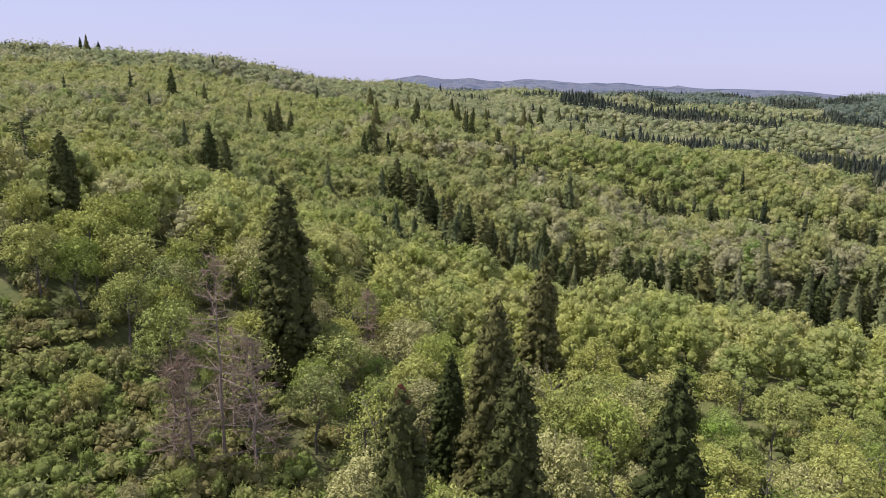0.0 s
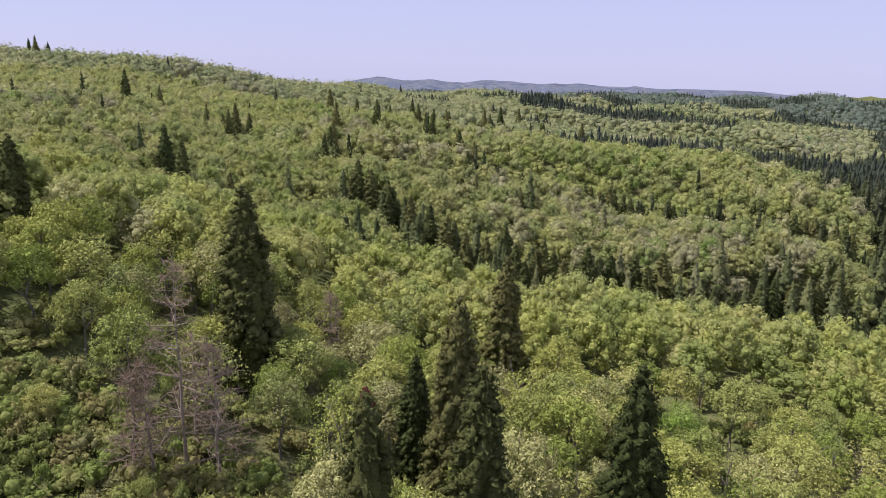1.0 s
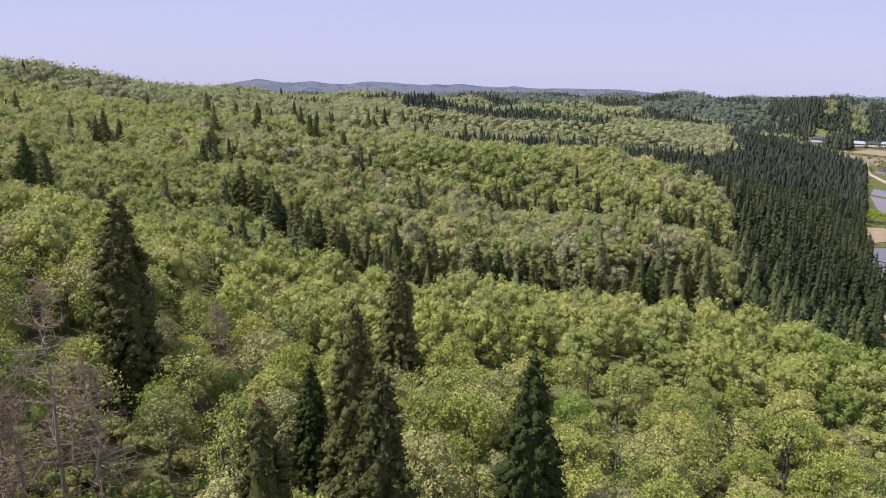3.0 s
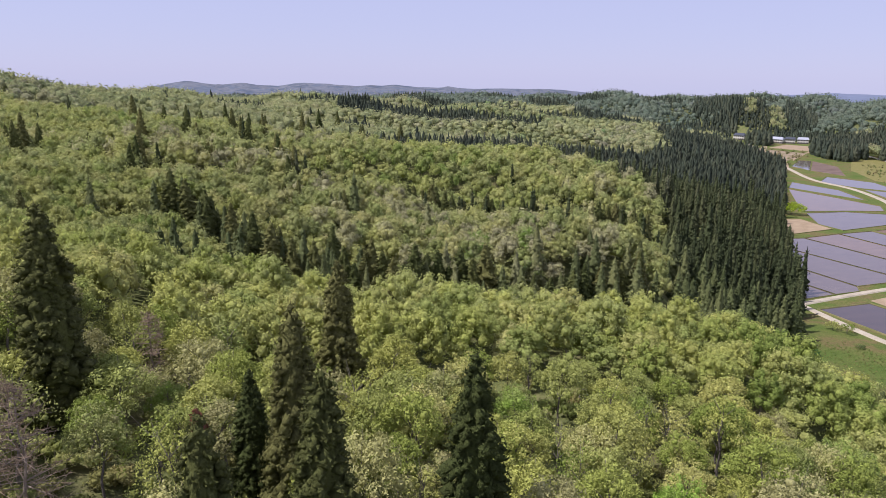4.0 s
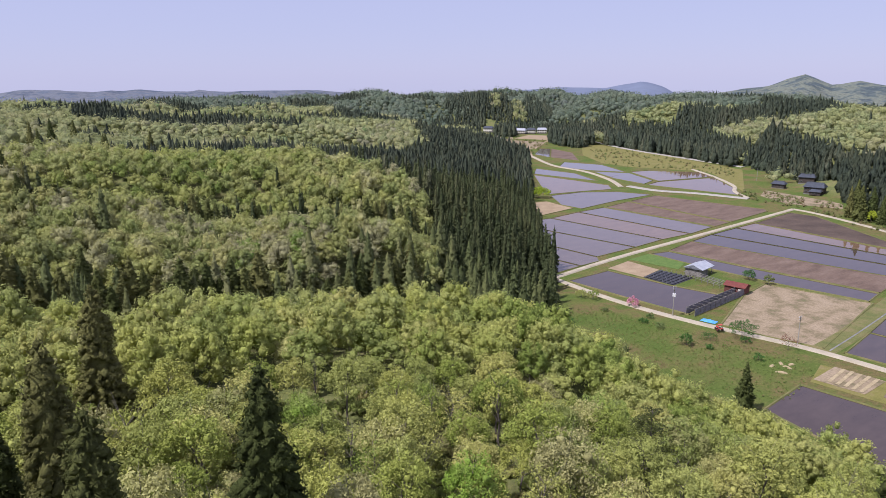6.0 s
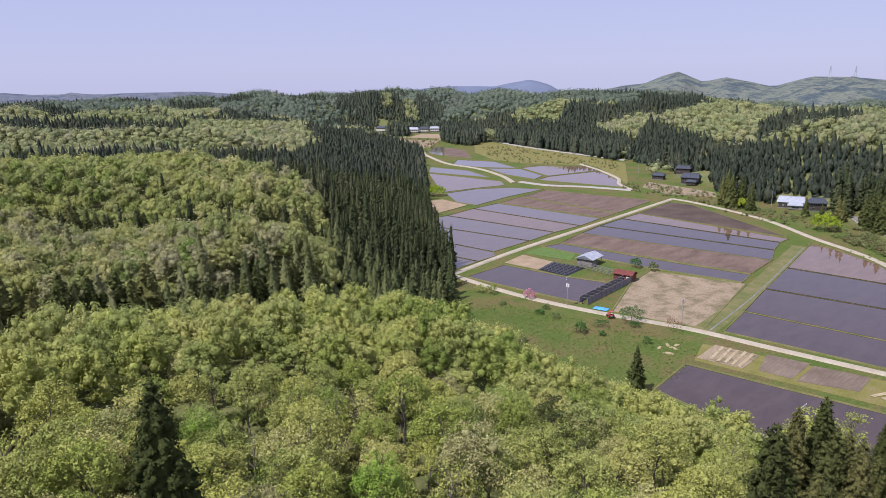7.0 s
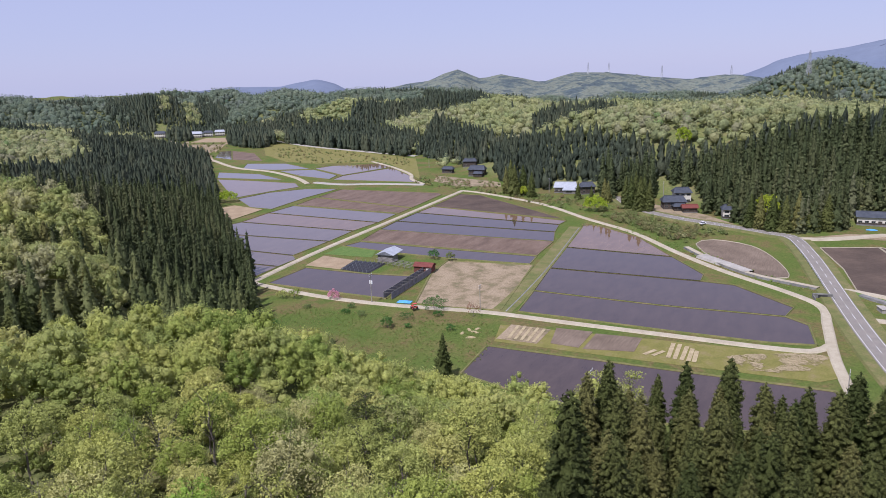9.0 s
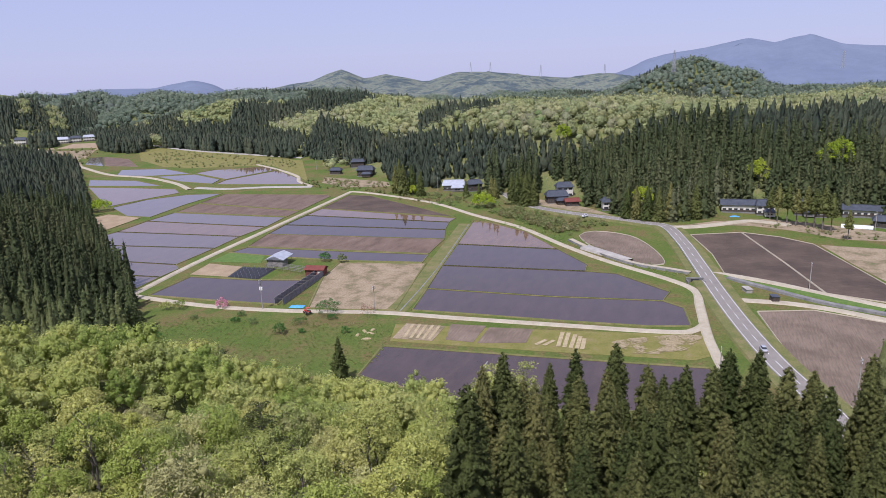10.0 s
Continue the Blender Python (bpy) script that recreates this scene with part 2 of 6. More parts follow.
roof_red = surface("rusty_red_roof", [(0.3, (0.133, 0.035, 0.028)), (0.7, (0.196, 0.059, 0.042))], 0.9, 0.6, 4.0, 0.4)
wood_dark = surface("dark_weathered_boards", [(0.3, (0.045, 0.035, 0.03)), (0.7, (0.10, 0.08, 0.065))], 1.2, 0.85, 6.0, 0.4)
wood_grey = surface("grey_weathered_timber", [(0.3, (0.17, 0.155, 0.14)), (0.7, (0.30, 0.28, 0.25))], 1.0, 0.9, 6.0, 0.4)
plaster = surface("cream_plaster", [(0.3, (0.58, 0.54, 0.46)), (0.7, (0.72, 0.69, 0.61))], 0.5, 0.85, 4.0, 0.2)
net_black = surface("black_shade_net", [(0.3, (0.14, 0.135, 0.155)), (0.7, (0.30, 0.28, 0.31))], 0.8, 0.8, 5.0, 0.3)
plastic_black = surface("black_mulch_film", [(0.3, (0.025, 0.025, 0.03)), (0.7, (0.06, 0.06, 0.065))], 0.8, 0.5, 5.0, 0.3)
tarp_blue = surface("blue_tarpaulin", [(0.3, (0.06, 0.27, 0.62)), (0.7, (0.14, 0.42, 0.78))], 0.8, 0.5, 5.0, 0.2)
steel = surface("galvanised_steel", [(0.3, (0.38, 0.39, 0.40)), (0.7, (0.52, 0.53, 0.54))], 1.0, 0.45, 6.0, 0.2, metal=0.6)
red_paint = surface("red_machine_paint", [(0.3, (0.42, 0.04, 0.03)), (0.7, (0.55, 0.07, 0.05))], 1.0, 0.4, 6.0, 0.2, spec=0.5)
dark_rubber = surface("dark_rubber", [(0.3, (0.02, 0.02, 0.02)), (0.7, (0.045, 0.045, 0.045))], 3.0, 0.8, 9.0, 0.2)
car_silver = surface("silver_car_paint", [(0.3, (0.55, 0.56, 0.58)), (0.7, (0.65, 0.66, 0.68))], 1.0, 0.25, 6.0, 0.05, metal=0.5, spec=0.6)
car_white = surface("white_car_paint", [(0.3, (0.72, 0.72, 0.71)), (0.7, (0.8, 0.8, 0.8))], 1.0, 0.25, 6.0, 0.05, spec=0.6)
glass_dark = surface("dark_window_glass", [(0.3, (0.02, 0.024, 0.03)), (0.7, (0.04, 0.045, 0.05))], 0.8, 0.08, 6.0, 0.1, spec=0.8)
# mountain backdrop: the blue of distance haze is painted into these ramps
hill_hazy = surface("haze_tinted_wooded_mountain", [(0.38, (0.078, 0.106, 0.114)), (0.45, (0.112, 0.142, 0.134)), (0.5, (0.205, 0.226, 0.170)), (0.57, (0.180, 0.204, 0.160)), (0.62, (0.082, 0.110, 0.118))], 0.014, 0.95, 0.11, 1.0, 14.0)
hill_blue = surface("haze_blue_far_mountain", [(0.38, (0.070, 0.092, 0.128)), (0.5, (0.145, 0.155, 0.175)), (0.6, (0.105, 0.128, 0.165))], 0.01, 0.95, 0.05, 0.7, 8.0)
hill_far = surface("haze_pale_far_mountain", [(0.3, (0.125, 0.152, 0.215)), (0.7, (0.158, 0.186, 0.250))], 0.002, 0.95, 0.02, 0.2)
stone = surface("grey_stones", [(0.3, (0.26, 0.25, 0.23)), (0.7, (0.42, 0.41, 0.38))], 0.8, 0.9, 4.0, 0.4, 0.03)


# ---- building blocks ----
def raw_mesh(name, verts, faces, mat=None, tint=None, smooth=False):
    """A mesh from arrays; faces all have the same number of corners."""
    me = bpy.data.meshes.new(name)
    verts, faces = np.asarray(verts, np.float32), np.asarray(faces, np.int32)
    k = faces.shape[1]
    me.vertices.add(len(verts))
    me.vertices.foreach_set("co", verts.ravel())
    me.loops.add(faces.size)
    me.loops.foreach_set("vertex_index", faces.ravel())
    me.polygons.add(len(faces))
    me.polygons.foreach_set("loop_start", np.arange(0, faces.size, k, dtype=np.int32))
    if smooth:
        me.polygons.foreach_set("use_smooth", np.ones(len(faces), bool))
    if tint is not None:
        me.attributes.new("tint", "FLOAT", "POINT").data.foreach_set("value", np.asarray(tint, np.float32))
    me.update(calc_edges=True)
    if mat:
        me.materials.append(mat)
    return me


def part(name, bm, mat, parent=None, label=""):
    """Links a bmesh or a mesh as one object under a thing."""
    if isinstance(bm, bmesh.types.BMesh):
        me = bpy.data.meshes.new(name)
        bmesh.ops.recalc_face_normals(bm, faces=bm.faces)
        bm.to_mesh(me)
        bm.free()
    else:
        me = bm
    if not me.materials and mat:
        me.materials.append(mat)
    ob = new(name, me)
    if parent:
        ob.parent = parent
    return tagged(ob, label)


def thing(name, label, category, m=None, group="", kind=""):
    ob = new(name)
    ob.empty_display_size = 0.5
    if m is not None:
        ob.matrix_world = m
    return tagged(ob, label, category, group, kind)


def box(bm, x0, y0, z0, x1, y1, z1, bevel=0.0):
    r = bmesh.ops.create_cube(bm, size=1, matrix=Matrix.Translation(((x0 + x1) / 2, (y0 + y1) / 2, (z0 + z1) / 2)) @ Matrix.Diagonal((x1 - x0, y1 - y0, z1 - z0, 1)))
    if bevel:
        bmesh.ops.bevel(bm, geom=list({e for v in r["verts"] for e in v.link_edges}), offset=bevel, segments=1, affect="EDGES")
    return bm


def rod(bm, a, b, r0, r1=None, sides=6):
    """A tapered rod from a to b."""
    a, b = Vector(a), Vector(b)
    m = Matrix.Translation((a + b) / 2) @ (b - a).to_track_quat("Z", "Y").to_matrix().to_4x4()
    bmesh.ops.create_cone(bm, cap_ends=True, segments=sides, radius1=r0, radius2=r0 if r1 is None else r1, depth=(b - a).length, matrix=m)
    return bm


def prism(bm, poly, z0, z1):
    """A plan polygon raised from z0 to z1."""
    lo, hi = [bm.verts.new((x, y, z0)) for x, y in poly], [bm.verts.new((x, y, z1)) for x, y in poly]
    bm.faces.new(lo[::-1]), bm.faces.new(hi)
    for i in range(len(poly)):
        j = (i + 1) % len(poly)
        bm.faces.new((lo[i], lo[j], hi[j], hi[i]))
    return bm


def along(pts, step):
    """The polyline sampled evenly, smoothed at its corners."""
    p = np.array(pts, float)
    s = np.r_[0, np.cumsum(np.linalg.norm(np.diff(p[:, :2], axis=0), axis=1))]
    u = np.linspace(0, s[-1], max(2, int(s[-1] / step) + 1))
    return np.stack([np.interp(u, s, p[:, k]) for k in range(p.shape[1])], 1)


def curved(pts, step=3.0):
    """A smooth curve through the points (Catmull-Rom), in plan."""
    p = np.array([pts[0], *pts, pts[-1]], float)
    out = []
    for i in range(1, len(p) - 2):
        n = max(2, int(np.linalg.norm(p[i + 1] - p[i]) / step))
        for t in np.linspace(0, 1, n, endpoint=False):
            out.append(0.5 * (2 * p[i] + (p[i + 1] - p[i - 1]) * t + (2 * p[i - 1] - 5 * p[i] + 4 * p[i + 1] - p[i + 2]) * t * t
                              + (3 * p[i] - p[i - 1] - 3 * p[i + 1] + p[i + 2]) * t ** 3))
    return np.array(out + [p[-2]])


def inside(poly, x, y):
    x, y = np.asarray(x, float), np.asarray(y, float)
    r = np.zeros(x.shape, bool)
    for (ax, ay), (bx, by) in zip(poly, poly[1:] + poly[:1]):
        if ay != by:
            r ^= ((ay > y) != (by > y)) & (x < (bx - ax) * (y - ay) / (by - ay) + ax)
    return r


def edge_distance(poly, x, y, closed=True):
    x, y = np.asarray(x, float), np.asarray(y, float)
    d = np.full(x.shape, 1e9)
    for (ax, ay), (bx, by) in zip(poly, poly[1:] + (poly[:1] if closed else [])):
        ux, uy = bx - ax, by - ay
        t = np.clip(((x - ax) * ux + (y - ay) * uy) / (ux * ux + uy * uy + 1e-9), 0, 1)
        d = np.minimum(d, np.hypot(x - ax - t * ux, y - ay - t * uy))
    return d


# ---- the land: flat valley floor, spurs and gullies on both sides ----
VALLEY = [(178, 170), (160, 164), (146, 140), (143, 100), (150, 60), (148, 20), (152, -40), (170, -120), (190, -320), (400, -320), (392, -130),
          (405.7, -97.1), (417.1, -60.1), (408.7, -22.7), (389.2, 3.4), (395.3, 33.4), (424.0, 55.9), (452.3, 92.8), (454.2, 120.1), (478.8, 186.4), (492.9, 214.9), (557.5, 313.7), (572, 290), (632, 370), (690, 500), (748, 650), (800, 860),
          (720, 900), (640, 750), (542, 568), (409, 424), (310, 318), (226, 216), (190, 181)]
CRESTS = [
    [(-500, 300, 92), (-420, 470, 91), (-335, 557, 88), (-198, 566, 83), (-149, 633, 70), (-58, 898, 54), (151, 887, 46)],
    [(-335, 557, 84), (-200, 380, 66), (-130, 250, 58), (-85, 185, 52)],
    [(-170, 60, 72), (-63, 102, 62), (-31, 116, 52), (5, 112, 37), (30, 108, 35), (49, 104, 36), (74, 94, 36), (95, 75, 26), (118, 55, 12)],
    [(-170, 60, 72), (-70, 20, 58), (0, 28, 42), (40, 30, 38), (84, 0, 28), (86, -60, 33), (60, -150, 42), (-20, -60, 46)],
    [(-130, 250, 58), (-60, 262, 47), (-8, 262, 41), (42, 259, 34), (53, 250, 36), (61, 242, 35), (70, 236, 28), (75, 232, 26)],
    [(82, 249, 22), (90, 246, 27), (97, 239, 24)],
    [(87, 204, 26), (95, 205, 30), (105, 200, 32), (112, 194, 32), (118, 186, 28), (122, 176, 25), (124, 157, 14)],
    [(-45, 327, 48), (-25, 317, 54), (-4, 300, 50), (10, 288, 48), (15, 276, 44)],
    [(-8, 246, 45), (2, 242, 44), (12, 236, 43), (19, 227, 39), (20, 215, 34)],
    [(-60, 420, 55), (48, 382, 42), (117, 358, 39), (158, 337, 38), (175, 309, 34), (187, 279, 25), (192, 262, 16)],
    [(-58, 640, 60), (30, 560, 47), (150, 600, 31), (280, 520, 18), (350, 440, 7)],
    [(-58, 898, 54), (100, 760, 45), (300, 720, 33), (420, 620, 24), (500, 600, 11)],
    [(151, 887, 46), (400, 900, 38), (560, 820, 24), (640, 850, 13)],
    [(1000, 560, 40), (780, 330, 44), (690, 227, 46), (665, 141, 46), (640, 53, 46), (660, -60, 44), (720, -160, 46), (780, -320, 48)],
    [(0, 1500, 28), (600, 1400, 40), (946, 1164, 50), (1217, 878, 40), (1300, 700, 40)],
    [(1462, 62, 46), (1490, 20, 72), (1500, -12, 88), (1515, -40, 74), (1532, -80, 46)],
]
GULLIES = [
    [(-58, 191, 46), (-14, 208, 34), (30, 178, 25), (60, 160, 19), (110, 150, 8), (150, 165, 1)],
    [(-20, 345, 40), (20, 325, 28), (62, 302, 22), (110, 270, 20), (150, 245, 15), (168, 235, 8)],
    [(-5, 268, 34), (10, 262, 33), (22, 249, 26)],
    [(0, 480, 44), (100, 450, 26), (200, 390, 14), (280, 335, 3)],
    [(60, 680, 36), (220, 640, 22), (400, 520, 6)],
    [(840, 420, 20), (830, 200, 24), (850, 0, 24), (880, -250, 30)],
    [(1100, 500, 14), (1150, 200, 8), (1250, -20, 12), (1300, -350, 22)],
    [(1420, 420, 2), (1400, 250, 0), (1400, 120, 8)], [(1420, -190, 16), (1560, -200, 16)],
    [(300, 1900, -10), (1200, 1500, -5), (1700, 900, 0), (1800, 400, 4), (1850, -100, 8), (1800, -500, 10)],
]
_src = np.concatenate([along(l, 14.0) for l in CRESTS + GULLIES] + [np.array([(k * math.sin(a), k * math.cos(a), -70.0) for k in (2700, 3500, 4600) for a in np.linspace(0, 6.28, 40)])])


def ground_z(x, y):
    """Height of the land at x, y (arrays)."""
    x, y = np.atleast_1d(np.asarray(x, float)), np.atleast_1d(np.asarray(y, float))
    z = np.empty(x.shape)
    for k in range(0, len(x), 4000):
        d2 = (x[k:k + 4000, None] - _src[None, :, 0]) ** 2 + (y[k:k + 4000, None] - _src[None, :, 1]) ** 2
        w = 1.0 / (d2 + 90.0) ** 2
        z[k:k + 4000] = (w * _src[None, :, 2]).sum(1) / w.sum(1)
    dist = np.hypot(x, y)
    far = np.clip((dist - 520.0) / 450.0, 0, 1)
    z = z + np.sin(x / 13.0 + 1.4 * np.sin(y / 19.0)) * np.sin(y / 15.0 + 1.5 * np.sin(x / 23.0)) * (0.6 + 0.6 * np.clip((dist - 130.0) / 140.0, 0, 1))
    z = z + (np.sin(x / 47.0 + 1.6 * np.sin(y / 61.0)) * np.sin(y / 53.0 + 1.5 * np.sin(x / 71.0)) - 0.55) * 11.0 * far
    d = edge_distance(VALLEY, x, y)
    s = np.clip(d / np.where(x > 380, 130.0, 48.0), 0, 1)
    z = np.where(inside(VALLEY, x, y), -0.06, z * s * s * (3 - 2 * s))
    return z


def axis(lo, hi, c, fine, n):
    u = np.linspace(-1, 1, n)
    k = 4.2
    w = np.sinh(k * u) / math.sinh(k)
    return np.where(u < 0, c + (c - lo) * w, c + (hi - c) * w)


gx, gy = axis(-4850, 4850, 190, 5, 300), axis(-4850, 4850, 190, 5, 300)
X, Y = np.meshgrid(gx, gy, indexing="ij")
Z = ground_z(X.ravel(), Y.ravel())
idx = np.arange(X.size).reshape(X.shape)
quads = np.stack([idx[:-1, :-1], idx[1:, :-1], idx[1:, 1:], idx[:-1, 1:]], -1).reshape(-1, 4)
ground = new("ground", raw_mesh("ground", np.stack([X.ravel(), Y.ravel(), Z], 1), quads, ground_mat, smooth=True))
tagged(ground, "rolling wooded hills round a flat grassy valley floor", "ground", kind="structure")


# ---- trees ----
rng = np.random.default_rng(7)


def turned(n, outward, size, r, lean=0.9):
    """n leaf sprays (quads of that size) at random, facing roughly outward; returns corner offsets (n, 4, 3)."""
    nrm = outward + r.normal(0, lean, (n, 3))
    nrm /= np.linalg.norm(nrm, axis=1)[:, None] + 1e-9
    a = np.cross(nrm, r.normal(0, 1, (n, 3)))
    a /= np.linalg.norm(a, axis=1)[:, None] + 1e-9
    b = np.cross(nrm, a)
    s = np.asarray(size)[:, None] * 0.5
    e = r.uniform(0.6, 1.0, (n, 1))
    return np.stack([-a * s, -b * s * e, a * s + b * s * 0.4, b * s * e], 1)


_p = (1 + 5 ** 0.5) / 2
ICO_V = np.array([(-1, _p, 0), (1, _p, 0), (-1, -_p, 0), (1, -_p, 0), (0, -1, _p), (0, 1, _p), (0, -1, -_p), (0, 1, -_p), (_p, 0, -1), (_p, 0, 1), (-_p, 0, -1), (-_p, 0, 1)]) / 1.902
ICO_F = np.array([f for f in ((a, b, c) for a in range(12) for b in range(a + 1, 12) for c in range(b + 1, 12))
                  if max(np.linalg.norm(ICO_V[f[i]] - ICO_V[f[j]]) for i, j in ((0, 1), (1, 2), (0, 2))) < 1.1])
_n = np.cross(ICO_V[ICO_F[:, 1]] - ICO_V[ICO_F[:, 0]], ICO_V[ICO_F[:, 2]] - ICO_V[ICO_F[:, 0]])
_w = (_n * ICO_V[ICO_F].mean(1)).sum(1) < 0
ICO_F[_w] = ICO_F[_w][:, ::-1]


def puffs(r, n, radius, height, base):
    """Centres and radii of n foliage puffs, evenly spread over an uneven domed crown."""
    k = np.arange(n) + 0.5
    u = 1 - 1.28 * k / n                                   # from the top down past the waist
    az = k * 2.39996 + r.normal(0, 0.25, n)
    lob = 1 + 0.16 * np.sin(3 * az + r.uniform(0, 6)) + 0.12 * np.sin(2 * az + r.uniform(0, 6))
    f = r.uniform(0.72, 1.02, n)
    rr = radius * np.sqrt(np.clip(1 - u * u, 0, 1)) * lob * f
    c = np.stack([rr * np.cos(az), rr * np.sin(az), base + height * (0.34 + 0.58 * u * f) + r.normal(0, 0.25, n)], 1)
    return c, radius * (2.1 / n ** 0.5) * r.uniform(0.75, 1.2, n) * 0.62


def clump_bodies(r, c, pr, k=1.0, rough=0.22):
    """An uneven twenty-sided body for each puff: vertices and triangles (as quads with a doubled corner left out)."""
    v = c[:, None, :] + ICO_V[None] * (pr * k)[:, None, None] * r.uniform(1 - rough, 1 + rough, (len(c), 12, 1)) * np.array([1.12, 1.12, 0.92])
    f = ICO_F[None] + (np.arange(len(c)) * 12)[:, None, None]
    return v.reshape(-1, 3), f.reshape(-1, 3)


def sprays(r, c, pr, per, leaf, lean=0.55, reach=(0.8, 1.18)):
    """Leaf sprays standing out of the puffs."""
    k = np.repeat(np.arange(len(c)), per)
    o = r.normal(0, 1, (len(k), 3))
    o[:, 2] = np.abs(o[:, 2]) * 1.1 - 0.35
    o /= np.linalg.norm(o, axis=1)[:, None]
    p = c[k] + o * (pr[k] * r.uniform(*reach, len(k)))[:, None]
    q = p[:, None, :] + turned(len(k), o + np.array([0, 0, 0.25]), leaf * 1.25 * r.uniform(0.65, 1.35, len(k)), r, lean)[:, :3]
    return q.reshape(-1, 3), np.arange(len(k) * 3).reshape(-1, 3)


def tufted(v, f, n, leaf, r, lean=0.6):
    """The mesh with n leaf sprays standing out of its faces."""
    if not n:
        return v, f
    t = v[f[r.integers(0, len(f), n)]]
    p = (t * r.dirichlet((1, 1, 1), n)[:, :, None]).sum(1)
    o = np.cross(t[:, 1] - t[:, 0], t[:, 2] - t[:, 0])
    o /= np.linalg.norm(o, axis=1)[:, None] + 1e-9
    p = p + o * (leaf * r.uniform(-0.1, 0.8, n))[:, None]
    q = p[:, None, :] + turned(n, o, leaf * 1.25 * r.uniform(0.6, 1.4, n), r, lean)[:, :3]
    return np.concatenate([v, q.reshape(-1, 3)]), np.concatenate([f, np.arange(n * 3).reshape(-1, 3) + len(v)])


def crown(seed, n_puffs, per, leaf, radius, height, base, body=0.5, lean=0.6, bodies=0):
    """A crown of leaf sprays in puffs; vertices and triangles. bodies: solid clumps inside it."""
    r = np.random.default_rng(seed)
    c, pr = puffs(r, n_puffs, radius, height, base)
    v, f = sprays(r, c, pr, per, leaf, lean)
    if not bodies:
        return v, f
    m = np.array([[0.0, 0.0, base + height * 0.33]])
    bv, bf = clump_bodies(r, m, np.full(1, radius * body), 1.0, 0.2)
    return np.concatenate([v, bv]), np.concatenate([f, bf + len(v)])


def billow(seed, lobes, per, leaf, radius, height, base, ball=(ICO_V, ICO_F), body=0.62, lean=0.75, squat=0.95):
    """A crown of rounded billows on a dome, each a body closely set with leaf sprays that face out of it."""
    r = np.random.default_rng(seed)
    k = np.arange(lobes) + 0.5
    u = 1 - 1.12 * k / lobes
    az = k * 2.39996 + r.normal(0, 0.3, lobes)
    f = r.uniform(0.68, 1.1, lobes)
    size = radius * 1.16 / lobes ** 0.42 * r.uniform(0.65, 1.3, lobes)
    rr = np.maximum(radius - size * 0.8, 0.1) * np.sqrt(np.clip(1 - u * u, 0, 1)) * f
    c = np.stack([rr * np.cos(az), rr * np.sin(az), base + height * 0.36 + (height * 0.62 - size * 0.7) * u * f], 1)
    bv, bf = ball
    bf = bf[bv[bf].mean(1)[:, 2] > -0.55]
    v = (c[:, None, :] + bv[None] * (size * body)[:, None, None] * r.uniform(0.82, 1.14, (lobes, len(bv), 1)) * np.array([1, 1, squat])).reshape(-1, 3)
    q = (bf[None] + (np.arange(lobes) * len(bv))[:, None, None]).reshape(-1, 3)
    if not per:
        return v, q
    n = np.repeat(np.arange(lobes), per)
    o = r.normal(0, 1, (len(n), 3)) + 0.55 * (c[n] - np.array([0, 0, base + height * 0.2])) / radius
    o[:, 2] += 0.25
    o /= np.linalg.norm(o, axis=1)[:, None] + 1e-9
    p = c[n] + o * (size[n] * r.uniform(0.66, 1.16, len(n)))[:, None] * np.array([1, 1, squat])
    t = p[:, None, :] + turned(len(n), o, leaf * 1.25 * r.uniform(0.6, 1.4, len(n)), r, lean)[:, :3]
    return np.concatenate([v, t.reshape(-1, 3)]), np.concatenate([q, np.arange(len(n) * 3).reshape(-1, 3) + len(v)])


def trunk_mesh(seed, height, r0, limbs, spread, mat, name="trunk"):
    """A tapered, slightly crooked trunk with limbs that reach into the crown."""
    r = np.random.default_rng(seed)
    bm = bmesh.new()
    p, rad = Vector((0, 0, -0.6)), r0
    for k in range(4):
        q = Vector((r.normal(0, 0.22), r.normal(0, 0.22), height * (k + 1) / 4.6))
        rod(bm, p, q, rad, rad * 0.78, 6)
        p, rad = q, rad * 0.78
        if k:
            for _ in range(limbs):
                a = r.uniform(0, 6.28)
                e = q + Vector((math.cos(a) * spread * r.uniform(0.5, 1), math.sin(a) * spread * r.uniform(0.5, 1), height * r.uniform(0.16, 0.36)))
                rod(bm, q, e, rad * 0.55, rad * 0.12, 4)
    me = bpy.data.meshes.new(name)
    bm.to_mesh(me)
    bm.free()
    me.materials.append(mat)
    return me


def broadleaf(seed, radius, height, lobes=28, per=140, leaf=0.225, body=0.36, limbs=3, low=0.34, label="broadleaf tree in pale spring leaf on the wooded slope"):
    """A broad-leaved tree 'height' metres tall: trunk with limbs, crown of leafy billows."""
    t = thing("broadleaf_tree", label, "tree")
    part("trunk", trunk_mesh(seed, height * 0.86, 0.13 + height * 0.005, limbs, radius * 0.8, bark), bark, t)
    v, f = billow(seed, lobes, per, leaf, radius, height * (1 - low), height * low, body=body, lean=0.8)
    part("crown", raw_mesh("crown", v, f, leaf_near), None, t)
    return t


